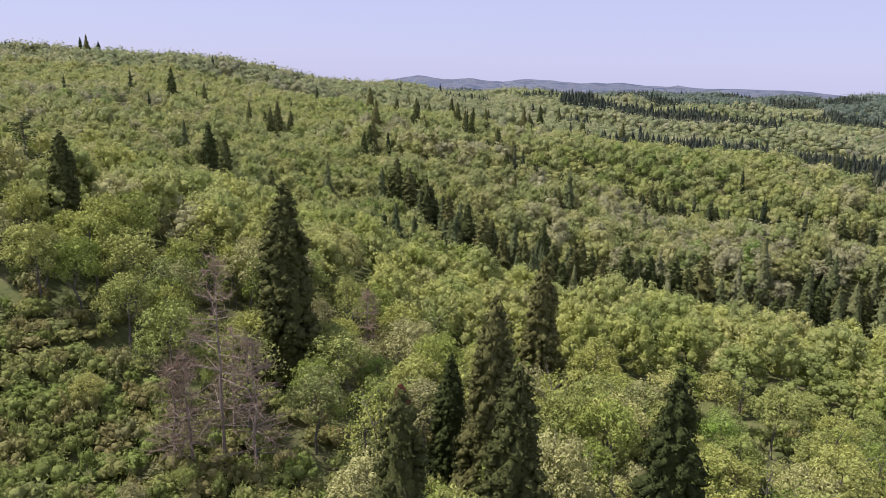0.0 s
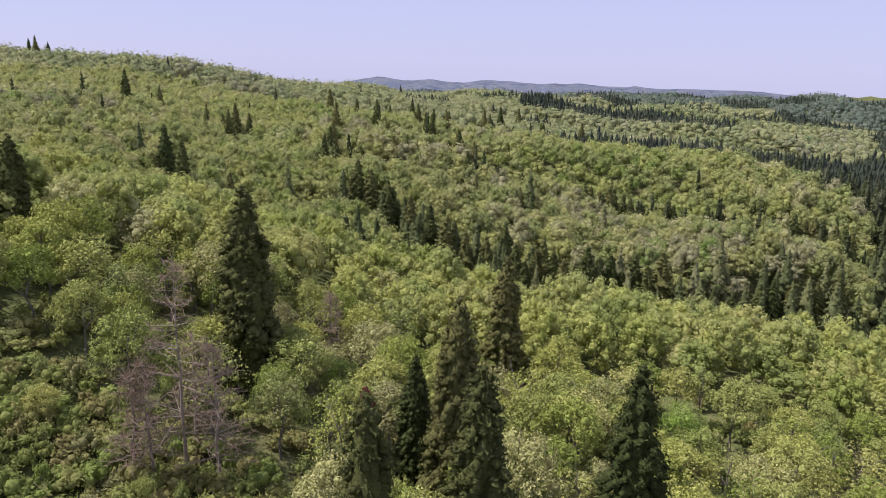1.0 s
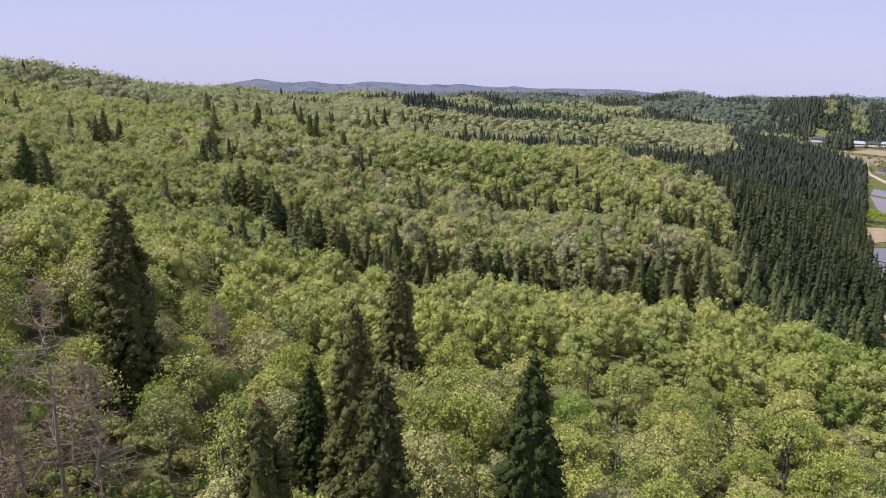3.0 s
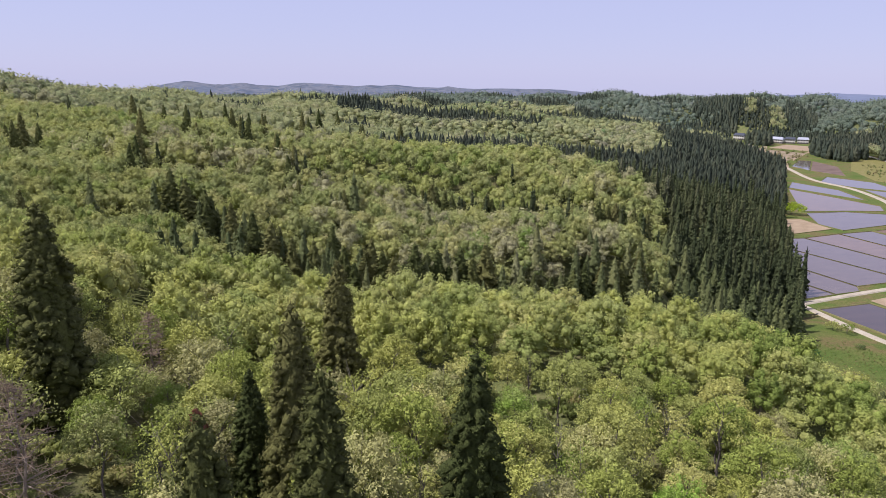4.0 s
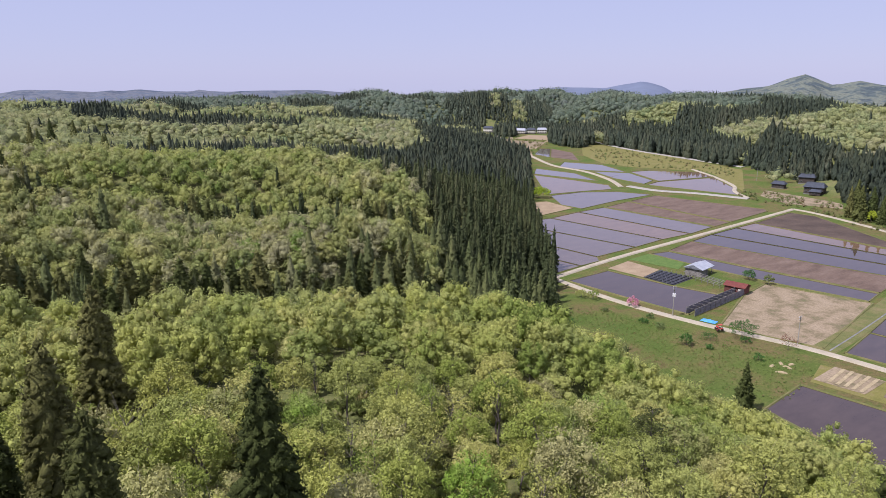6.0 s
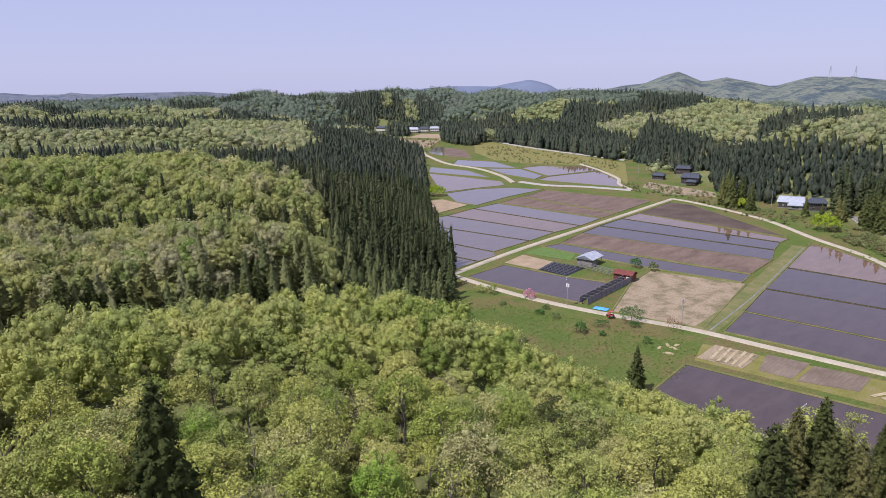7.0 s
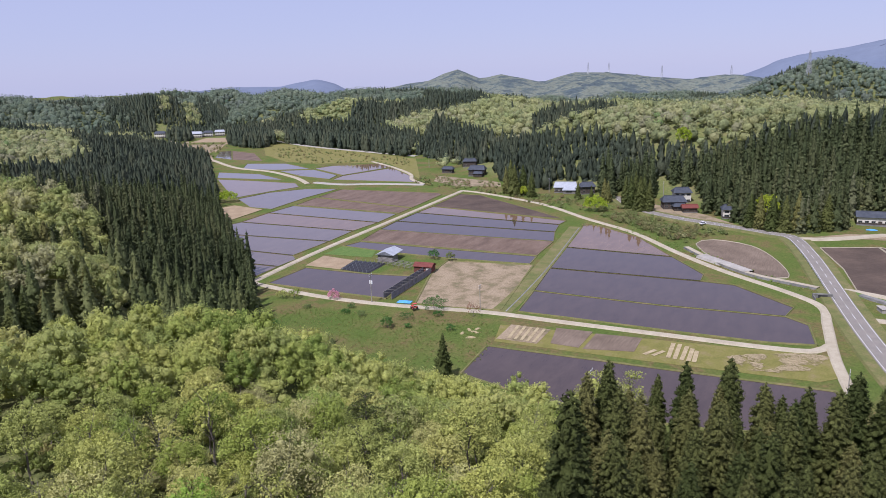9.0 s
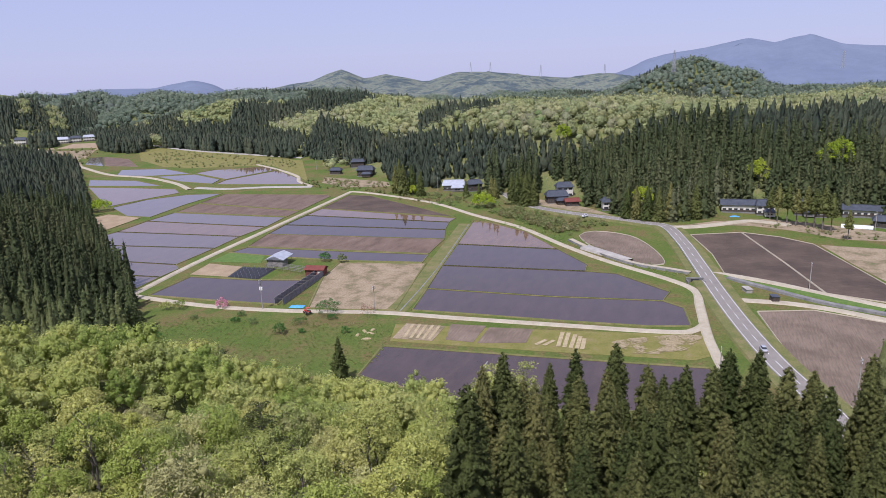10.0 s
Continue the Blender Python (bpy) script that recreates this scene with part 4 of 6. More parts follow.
    for a, b, h in ROW_CEDARS:
        c = copy_thing(bare, Matrix.Identity(4))
        c.matrix_world = Matrix.Translation((a, b, max(0.0, float(ground_z(a, b)[0])))) @ pose(0, 0, 0, 0, 0, rng.uniform(0, 360)) @ Matrix.Diagonal((h / 17, h / 17, h / 18, 1))
        tagged(c, group="row of bare-trunked cedars")
    for k in kinds + light + [bare]:
        for o in (*k.children_recursive, k):
            bpy.data.objects.remove(o)


build_woods()


# ---- distant ranges ----
def mountain(name, crest, depth, mat, label, foot=-45.0, rough=0.24):
    """A range: its crest line, with spurs falling towards the valley and behind."""
    c = along(crest, 25.0)
    n, rows = len(c), 26
    away = c[:, :2] / np.linalg.norm(c[:, :2], axis=1)[:, None]
    v = []
    for j in range(rows + 3):
        t = j / rows
        for i in range(n):
            h = max(c[i, 2] - foot, 5.0)
            g = noise.fractal((c[i, 0] * 0.005, c[i, 1] * 0.005, t * 2.6), 0.8, 2.0, 6)
            crestj = noise.noise((c[i, 0] * 0.012, c[i, 1] * 0.012, 7.0)) * h * (0.05 if depth < 800 or h < 160 else 0.02)
            fall = min(t, 2 - t)
            z = foot + (h + crestj) * (1 - (1 - fall) ** 1.6) + (g * h * rough * 6 * t * (1 - t) if t < 1 else 0) - (6 if j == 0 else 0)
            p = c[i, :2] + away[i] * ((t - 1) * depth + 0.25 * depth * g * (1 - min(t, 1)) * min(t, 1) * 2)
            v.append((p[0], p[1], z))
    i, j = np.meshgrid(np.arange(n - 1), np.arange(rows + 2), indexing="ij")
    a = (j * n + i).ravel()
    ob = new(name, raw_mesh(name, np.array(v), np.stack([a, a + 1, a + 1 + n, a + n], 1), mat, smooth=True))
    return tagged(ob, label, "mountain", kind="structure")


# backdrop ranges, their haze carried by colour alone
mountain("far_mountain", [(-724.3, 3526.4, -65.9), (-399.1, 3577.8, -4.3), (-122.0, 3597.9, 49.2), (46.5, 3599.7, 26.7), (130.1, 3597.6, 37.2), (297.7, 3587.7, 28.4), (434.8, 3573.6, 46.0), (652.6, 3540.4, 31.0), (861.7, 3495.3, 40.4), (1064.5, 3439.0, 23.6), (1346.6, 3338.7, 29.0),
    (1577.0, 3236.2, 30.2), (1750.3, 3145.9, 16.0), (1916.5, 3047.5, 4.8), (2160.0, 2880.0, 1.0), (2506.5, 2584.1, 6.3), (2557.1, 2534.0, -2.4), (2782.9, 2283.8, -13.7), (2983.3, 2014.9, -13.2)], 900, hill_blue, "low hills far across the country, painted haze blue")
mountain("far_mountain", [(2680.2, 3738.5, -31.4), (2900.9, 3570.0, -6.5), (3166.3, 3336.8, 7.5), (3318.5, 3185.6, 21.0), (3487.1, 3000.0, 16.7), (3623.5, 2833.8, 55.0), (3699.0, 2734.5, 25.2), (3741.0, 2676.8, -17.7), (3851.1, 2515.8, -37.9)], 700, hill_far, "flat-topped mountain on the horizon, painted pale haze blue", rough=0.1)
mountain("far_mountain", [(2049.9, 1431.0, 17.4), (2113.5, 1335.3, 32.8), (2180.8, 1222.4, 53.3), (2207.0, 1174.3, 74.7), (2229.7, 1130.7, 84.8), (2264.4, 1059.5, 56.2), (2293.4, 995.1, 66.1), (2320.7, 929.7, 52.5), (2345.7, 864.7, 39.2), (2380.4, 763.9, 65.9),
    (2386.3, 745.5, 65.6), (2420.7, 624.7, 63.6), (2444.9, 521.9, 47.3), (2466.2, 409.8, 38.3), (2489.8, 225.3, 38.7), (2499.6, 45.5, 23.0), (2496.8, -126.9, 10.1)], 900, hill_hazy, "haze-tinted green wooded mountains beyond the valley")
mountain("far_mountain", [(4537.9, 753.5, -45.5), (4578.1, 448.5, 14.2), (4595.5, 203.8, 113.0), (4599.5, -65.8, 148.7), (4590.7, -292.4, 193.2), (4580.1, -427.5, 162.5), (4559.4, -609.5, 200.2), (4536.0, -764.9, 142.1), (4489.9, -1000.4, 117.3), (4413.6, -1296.2, 26.6)], 900, hill_far, "mountain with two broad summits, painted pale haze blue", rough=0.1)


# ---- fields, lanes and road ----
def field(name, poly, mat, label, category="paddy field", z=0.05, bund=0.0, bmat=None, rounded=False):
    """A field in plan, with a low earth bund round it where bund is its width."""
    if rounded:
        poly = [tuple(q) for q in curved([poly[-1], *poly, poly[0]], 6.0)[1:-1]]
    ob = part(name, prism(bmesh.new(), poly, -0.3, z), mat)
    tagged(ob, label, category, kind="structure")
    if bund:
        bm = bmesh.new()
        for (ax, ay), (bx, by) in zip(poly, poly[1:] + poly[:1]):
            n = max(1, int(math.hypot(bx - ax, by - ay) / 4))
            ux, uy = bx - ax, by - ay
            k = bund / 2 / (math.hypot(ux, uy) + 1e-6)
            nx, ny = -uy * k, ux * k
            prev = None
            for i in range(n + 1):
                t = i / n
                w = 1 + 0.35 * noise.noise((ax + ux * t, ay + uy * t, 3.0))
                px, py = ax + ux * t, ay + uy * t
                row = [bm.verts.new((px + nx * q * w, py + ny * q * w, zz)) for q, zz in ((-1.5, -0.1), (-0.6, 0.32), (0.6, 0.32), (1.5, -0.1))]
                if prev:
                    for j in range(3):
                        bm.faces.new((prev[j], prev[j + 1], row[j + 1], row[j]))
                prev = row
        part("bund", bm, bmat or grass_verge, ob, "grassy earth bund")
    return ob


def strip(name, pts, width, mat, label, category, z=0.12, smooth=True, kind="structure", offset=0.0):
    """A lane: a ribbon with sloping shoulders along a smooth line."""
    c = curved(pts) if smooth else along(pts, 4.0)
    t = np.gradient(c, axis=0)
    t /= np.linalg.norm(t, axis=1)[:, None] + 1e-9
    nrm = np.stack([-t[:, 1], t[:, 0]], 1)
    bm = bmesh.new()
    prev = None
    for p, q in zip(c, nrm):
        p = p + q * offset
        w = width / 2
        row = [bm.verts.new((p[0] + q[0] * s, p[1] + q[1] * s, zz)) for s, zz in ((-w - 0.5, -0.1), (-w, z), (0, z + 0.03), (w, z), (w + 0.5, -0.1))]
        if prev:
            for j in range(4):
                bm.faces.new((prev[j], row[j], row[j + 1], prev[j + 1]))
        prev = row
    return tagged(part(name, bm, mat), label, category, kind=kind)


LANE_L = [(212.3, 208.6), (266.9, 215.4), (350.1, 221.1), (454.1, 228.6)]
LANE_A = [(214.2, 210.4), (210.6, 171.5), (212.8, 138.6), (219.6, 102.0), (220.9, 72.7), (222.9, 35.6), (224.4, 9.1), (226.9, -3.1), (233.8, -7.3)]
ROAD = [(150.4, -41.8), (177.8, -36.0), (206.7, -26.8), (237.6, -19.5), (271.1, -13.0), (316.6, -5.1), (346.6, 0.5), (378.4, 8.8), (385.5, 19.2), (395.8, 40.5), (407.2, 68.7), (425.8, 95.2), (453.9, 112.6), (483.8, 126.1)]
EAST_LANE = [(454.1, 228.6), (448.7, 207.2), (423.7, 155.8), (389.6, 115.8), (364.5, 83.9), (330.5, 54.9), (307.0, 32.3), (284.7, 5.6), (271.5, -4.9), (253.5, -6.6), (221.2, -9.1), (192.1, -13.9)]
strip("lane", LANE_L, 2.4, gravel, "pale gravel farm lane between the paddies", "lane", 0.35)
strip("lane", LANE_A, 2.4, gravel, "pale gravel farm lane along the meadow", "lane", 0.3)
strip("lane", EAST_LANE, 2.5, gravel, "pale gravel lane skirting the paddies", "lane", 0.3)
strip("verge", ROAD, 13.0, grass_verge, "grass embankment of the road", "verge", 0.5)
strip("road", ROAD, 6.4, asphalt, "two-lane grey asphalt road with white lines", "road", 0.62)

WET = "flooded paddy field reflecting the sky"
MUD = "half-drained muddy paddy field"
field("paddy_field", [(215.9, 201.9), (242.4, 202.4), (243.7, 184.7), (244.8, 170.4), (249.3, 150.7), (218.6, 143.8), (216.8, 172.1)], water, WET, bund=0.7)
field("tan_plot", [(245.5, 204.9), (262.9, 207.8), (261.6, 189.1), (246.2, 185.9)], soil_tan, "dry tan vegetable plot", "plot")
field("mulch_plot", [(246.2, 185.9), (260.8, 188.5), (262.3, 171.6), (245.8, 170.2)], plastic_black, "plot under rows of black mulch film", "plot")
field("green_plot", [(265.7, 209.6), (282.4, 210.6), (281.0, 189.4), (269.1, 184.2)], grass_bright, "bright green grass plot", "plot")
field("dry_field", [(277.3, 147.9), (285.1, 108.9), (223.5, 97.9), (219.2, 115.6), (217.7, 130.4), (254.7, 144.3)], soil_dry, "dry bare field with sparse grass", "field", bund=0.8)
field("paddy_field", [(282.4, 210.6), (294.0, 207.8), (296.9, 155.7), (300.3, 113.0), (286.2, 110.9), (281.6, 145.4), (280.7, 178.2)], water, WET, bund=0.6)
field("paddy_field", [(295.0, 208.5), (321.7, 213.9), (330.5, 115.4), (301.3, 113.4)], soil_wet, "drained brown paddy field with wet soil", bund=0.36)
field("paddy_field", [(321.7, 213.9), (344.7, 217.0), (351.2, 122.0), (330.5, 115.4)], water, WET, bund=0.3)
field("paddy_field", [(344.7, 217.0), (371.1, 218.5), (369.4, 125.8), (351.2, 122.0)], water, WET, bund=0.3)
field("paddy_field", [(371.1, 218.5), (392.6, 219.2), (380.9, 125.4), (369.4, 125.8)], water_mud, MUD, bund=0.3)
field("paddy_field", [(392.6, 219.2), (440.7, 223.3), (441.1, 208.0), (401.5, 151.3), (383.6, 127.3)], soil_dark, "drained dark paddy field", bund=0.36)
# between the grass strip and the curving lane
field("paddy_field", [(321.8, 105.7), (377.2, 113.6), (374.3, 104.8), (355.4, 78.9), (322.4, 56.0)], water_mud, MUD, bund=0.36)
field("paddy_field", [(283.6, 100.4), (321.8, 105.7), (322.4, 56.0), (298.7, 39.0), (288.3, 38.6)], water, WET, bund=0.36)
field("paddy_field", [(250.3, 95.3), (283.6, 100.4), (288.3, 38.6), (287.9, 25.8), (267.7, 3.9), (256.4, 6.1), (251.8, 46.8)], water, WET, bund=0.36)
field("paddy_field", [(224.8, 91.8), (250.3, 95.3), (251.8, 46.8), (256.4, 6.1), (250.6, -1.3), (232.2, -3.8), (228.8, 9.5), (227.0, 36.3), (225.8, 74.4)], water, WET, bund=0.6)
field("paddy_field", [(168.1, 86.4), (190.8, 88.4), (193.0, 61.6), (196.2, 23.1), (199.1, -9.0), (187.6, -11.4), (172.6, -8.9), (164.1, 18.5), (158.8, 51.9), (160.8, 54.9)], water, WET, bund=0.7)
# left of the long lane
field("paddy_field", [(294.7, 306.7), (309.0, 304.8), (313.8, 226.0), (288.2, 223.5), (281.2, 285.1)], water_pale, WET, bund=0.36)
field("paddy_field", [(281.2, 285.1), (288.2, 223.5), (257.5, 222.1), (256.1, 260.4)], water_pale, WET, bund=0.36)
field("paddy_field", [(256.1, 260.4), (257.5, 222.1), (252.2, 215.9), (238.7, 215.2), (237.4, 236.2)], water_pale, WET, bund=0.36)
field("paddy_field", [(237.4, 236.2), (238.7, 215.2), (221.7, 213.4), (227.5, 222.9)], water_pale, WET, bund=0.36)
field("paddy_field", [(309.0, 304.8), (337.3, 308.5), (337.7, 225.2), (313.8, 226.0)], water_mud, MUD, bund=0.36)
field("paddy_field", [(337.3, 308.5), (363.0, 309.5), (363.8, 228.4), (337.7, 225.2)], water_pale, WET, bund=0.36)
field("paddy_field", [(364.8, 309.2), (393.2, 313.6), (382.7, 229.7), (365.5, 228.3)], soil_wet, "drained brown paddy field with wet soil", bund=0.36)
field("paddy_field", [(395.1, 314.1), (429.8, 318.4), (439.7, 240.0), (433.8, 234.7), (384.5, 229.9)], soil_wet, "drained brown paddy field with wet soil", bund=0.36)
field("paddy_field", [(347.9, 333.6), (370.0, 366.2), (399.8, 363.1), (422.9, 347.3), (431.6, 322.1), (389.8, 321.1), (347.8, 315.1)], water_pale, WET, bund=0.36)
field("paddy_field", [(371.1, 371.2), (439.5, 456.1), (442.5, 416.9), (443.6, 374.2), (428.4, 357.8), (401.6, 365.6)], water_mud, MUD, bund=0.36)
field("tan_field", [(330.6, 352.7), (350.2, 350.2), (345.2, 319.8), (320.1, 316.0), (298.9, 312.8), (296.5, 318.0)], soil_tan, "dry tan field beside the woods", "field", bund=0.36)
field("paddy_field", [(444.3, 460.9), (473.1, 487.8), (476.2, 441.5), (454.0, 393.7)], water_pale, WET, bund=0.36)
field("paddy_field", [(496.4, 481.5), (531.9, 508.1), (543.8, 468.9), (517.8, 416.4), (501.0, 445.2)], water_pale, WET, bund=0.36)
field("paddy_field", [(498.4, 439.9), (515.1, 411.3), (492.0, 368.0), (469.9, 359.9), (476.4, 395.4)], water_pale, WET, bund=0.36)
field("paddy_field", [(521.3, 416.1), (542.9, 411.0), (569.3, 373.8), (549.9, 349.7), (492.7, 362.9)], water_mud, MUD, bund=0.36)
field("paddy_field", [(467.7, 355.6), (490.0, 360.9), (546.7, 346.5), (506.7, 302.5), (478.4, 280.1)], water_mud, MUD, bund=0.36)
field("paddy_field", [(559.8, 580.7), (610.0, 623.3), (620.4, 616.0), (550.8, 548.0)], water_pale, WET, bund=0.36)
field("paddy_field", [(551.0, 546.8), (620.5, 614.6), (605.4, 566.3), (551.4, 505.5)], soil_wet, "drained terraced paddies in the upper valley", bund=0.36)
field("upper_field", [(623.6, 703.4), (665.5, 731.3), (680.1, 684.2), (595.6, 624.5), (575.8, 639.1)], soil_dry, "dry field in the upper valley", "field")
field("fallow_meadow", [(653.2, 588.1), (692.0, 584.7), (660.8, 483.0), (614.5, 364.0), (555.4, 332.6), (576.5, 378.4), (551.2, 436.1), (554.3, 477.7), (582.7, 521.2)], grass_yellow, "fallow meadow of rough grass in the upper valley", "meadow", z=0.03)
field("upper_field", [(651.4, 770.1), (699.4, 772.3), (665.4, 733.0), (618.7, 699.7), (571.5, 636.9), (591.3, 620.2), (530.8, 551.5), (524.4, 609.1)], soil_dry, "dry terraced field below the hamlet", "field", z=0.03)
field("upper_field", [(727.6, 721.5), (697.5, 694.1), (680.1, 684.2), (600.5, 621.7), (627.7, 650.7)], soil_tan, "bare pale field below the hamlet", "field", z=0.04)
field("upper_field", [(687.9, 755.3), (745.0, 786.7), (760.2, 755.1), (703.1, 702.3)], soil_tan, "dry field in the upper valley", "field")
# the lower strip of vegetable plots
field("stubble_strip", [(210.0, 92.1), (217.1, 42.6), (224.7, -7.5), (208.6, -9.9), (203.8, -4.9), (199.3, 39.1), (195.2, 87.9)], grass_yellow, "strip of yellowing grass between the lane and the paddy", "grass strip", z=0.02)
field("mulch_plot", [(211.5, 88.7), (212.3, 74.8), (198.6, 74.6), (197.4, 88.1)], soil_dry, "plot with pale mulched rows", "plot", 0.1)
field("brown_plot", [(214.6, 73.6), (215.9, 61.5), (200.8, 61.6), (200.8, 70.8)], soil_bare, "bare brown vegetable plot", "plot", 0.1)
field("brown_plot", [(214.8, 60.1), (216.9, 45.6), (204.6, 45.3), (200.4, 60.2)], soil_bare, "bare brown vegetable plot", "plot", 0.1)
field("dry_margin", [(354.7, -59.7), (352.3, -88.2), (295.2, -75.4), (322.2, -67.6)], soil_dry, "dry field margin below the houses", "field", z=0.055)
# fields on both sides of the road
field("ploughed_field", [(351.3, 50.2), (362.6, 43.9), (356.1, 25.8), (332.4, 13.3), (306.5, 7.6), (306.1, 21.3), (333.2, 42.9)], soil_bare, "bare brown field inside the bend of the road", "field", bund=0.3, bmat=gravel, rounded=True)
field("ploughed_field", [(363.9, -3.0), (373.7, -26.8), (318.9, -40.8), (278.6, -50.2), (286.9, -33.8), (297.8, -16.3), (327.9, -12.3)], soil_dark, "dark ploughed field beside the road", "field", bund=0.3, bmat=gravel)
field("ploughed_field", [(373.8, -27.3), (367.4, -43.9), (355.3, -57.0), (295.4, -73.2), (269.1, -79.7), (272.5, -68.3), (278.7, -50.6), (319.0, -41.2)], soil_dark, "dark ploughed field below the houses", "field", bund=0.3, bmat=gravel)
field("ploughed_field", [(252.1, -25.2), (257.8, -43.4), (250.3, -63.5), (239.9, -78.0), (176.8, -58.1), (183.7, -40.7), (199.4, -33.2)], soil_bare, "brown ploughed field across the road", "field", bund=0.3, bmat=gravel)


# ---- lanes, walls and road furniture ----
def ribbon(bm, pts, width, z, offset=0.0, step=3.0, smooth=True):
    c = curved(pts, step) if smooth else along(pts, step)
    t = np.gradient(c, axis=0)
    t /= np.linalg.norm(t, axis=1)[:, None] + 1e-9
    n = np.stack([-t[:, 1], t[:, 0]], 1)
    rows = [[bm.verts.new((p[0] + q[0] * (offset + s), p[1] + q[1] * (offset + s), z)) for s in (-width / 2, width / 2)] for p, q in zip(c, n)]
    for a, b in zip(rows, rows[1:]):
        bm.faces.new((a[0], b[0], b[1], a[1]))
    return bm


def streaks(name, label, poly, n, size, mat, z=0.1, seed=3):
    """Loose litter lying in ragged streaks inside a plan polygon, one mesh."""
    r = np.random.default_rng(seed)
    p = np.array(poly)
    v, f = [], []
    ax = p[np.argmax(np.linalg.norm(p - p[0], axis=1))] - p[0]
    ax = ax / np.linalg.norm(ax)
    while len(f) < n:
        c = r.uniform(p.min(0), p.max(0))
        if not inside(poly, c[0], c[1]) or noise.noise((c[0] * 0.2, c[1] * 0.2, 1.0)) + r.uniform(-0.25, 0.25) < 0.02:
            continue
        a = ax + r.normal(0, 0.35, 2)
        a /= np.linalg.norm(a)
        b = np.array([-a[1], a[0]])
        l, w, k, h = size * r.uniform(0.5, 1.8), size * r.uniform(0.12, 0.4), len(v), z + r.uniform(0.0, 0.08)
        for s, q in ((-1, -0.3), (-0.3, -1), (0.6, -0.8), (1, 0.2), (0.4, 0.9), (-0.7, 0.8)):
            e = c + a * l * s * r.uniform(0.7, 1.2) + b * w * q * r.uniform(0.6, 1.3)
            v.append((e[0], e[1], h))
        f.append(tuple(range(k, k + 6)))
    return tagged(new(name, raw_mesh(name, np.array(v), np.array(f), mat)), label, "straw", kind="stuff")


road_lines = thing("road_marking", "white painted road lines on grey asphalt", "road marking", kind="structure")
for side in (-2.75, 2.75):
    part("edge_line", ribbon(bmesh.new(), ROAD, 0.15, 0.672, side), paint_white, road_lines)
_c = along(curved(ROAD, 2.0), 1.0)
for k in range(4, len(_c) - 100, 10):
    part("dash", ribbon(bmesh.new(), [tuple(_c[k]), tuple(_c[k + 5])], 0.16, 0.676, 0.0, 2.5, False), paint_white, road_lines)

rail = thing("guard_rail", "grey steel guard rail along the road bend", "guard rail")
_g = along(curved(ROAD, 2.0), 2.0)
_t = np.gradient(_g, axis=0)
_t /= np.linalg.norm(_t, axis=1)[:, None]
_g = _g + np.stack([-_t[:, 1], _t[:, 0]], 1) * 3.7
_g = _g[(_g[:, 0] > 292) & (_g[:, 0] < 372) & (_g[:, 1] < 40)]
bm = bmesh.new()
for a, b in zip(_g, _g[1:]):
    rod(bm, (a[0], a[1], 1.35), (b[0], b[1], 1.35), 0.08, None, 5)
part("rail", bm, steel, rail)
for a in _g[::2]:
    part("post", rod(bmesh.new(), (a[0], a[1], 0.2), (a[0], a[1], 1.4), 0.07, None, 6), steel, rail)


def wall_run(name, pts, width, z0, z1, mat, label, cap=None):
    """A low wall along a line, with a coping."""
    c = curved(pts, 4.0)
    t = np.gradient(c, axis=0)
    t /= np.linalg.norm(t, axis=1)[:, None] + 1e-9
    n = np.stack([-t[:, 1], t[:, 0]], 1) * width / 2
    bm = bmesh.new()
    prev = None
    for p, q in zip(c, n):
        row = [bm.verts.new((*(p + q * s), z)) for s, z in ((-1.15, z0), (-1, z1), (1, z1), (1.15, z0))]
        if prev:
            for j in range(3):
                bm.faces.new((prev[j], row[j], row[j + 1], prev[j + 1]))
        prev = row
    ob = tagged(part(name, bm, mat), label, "wall", kind="structure")
    if cap:
        part("coping", ribbon(bmesh.new(), pts, width * 0.9, z1 + 0.01, 0, 4.0), cap, ob, "pale concrete coping")
    return ob


wall_run("retaining_wall", [(340.6, 52.9), (325.0, 41.7), (310.6, 28.3), (302.3, 17.8), (297.8, 6.2), (293.9, -3.3)], 2.6, -0.2, 0.9, concrete_dark, "stained concrete canal wall beside the lane", gravel)
strip("canal_apron", [(327.2, 44.2), (318.0, 33.7), (307.4, 22.5)], 5.0, concrete, "pale concrete apron of the canal", "apron", 0.96)
wall_run("canal_wall", [(290.7, -17.3), (277.9, -32.9), (266.3, -48.2), (258.5, -65.3), (253.4, -75.6)], 2.2, -0.2, 0.8, concrete_dark, "dark stone canal wall between grass banks", None)
strip("field_path", [(296.8, -12.0), (293.4, -22.1), (286.6, -35.7), (276.2, -51.5), (267.9, -67.3), (262.8, -78.1)], 2.6, gravel, "pale grassy path beside the canal", "path", 0.5)
strip("field_lane", [(263.8, -16.6), (263.7, -24.2), (263.8, -35.3), (260.4, -49.0), (253.2, -64.1), (248.9, -74.4)], 3.2, gravel, "gravel lane to the fields", "lane", 0.3)
strip("bank", [(294.6, -13.2), (286.8, -23.7), (279.4, -38.9), (271.2, -52.5), (262.8, -66.2)], 3.0, grass_bright, "bright grass bank of the canal", "bank", 0.45)
strip("side_road", [(379.0, 6.0), (382.5, -5.2), (394.1, -22.1), (401.9, -33.7), (394.3, -51.9)], 4.5, gravel, "pale village lane leaving the road", "lane", 0.55)
strip("canal_cover", [(450.9, 360.0), (449.8, 332.2), (461.6, 304.9), (469.4, 268.7)], 5.0, concrete, "pale concrete canal lining", "canal", 0.4)
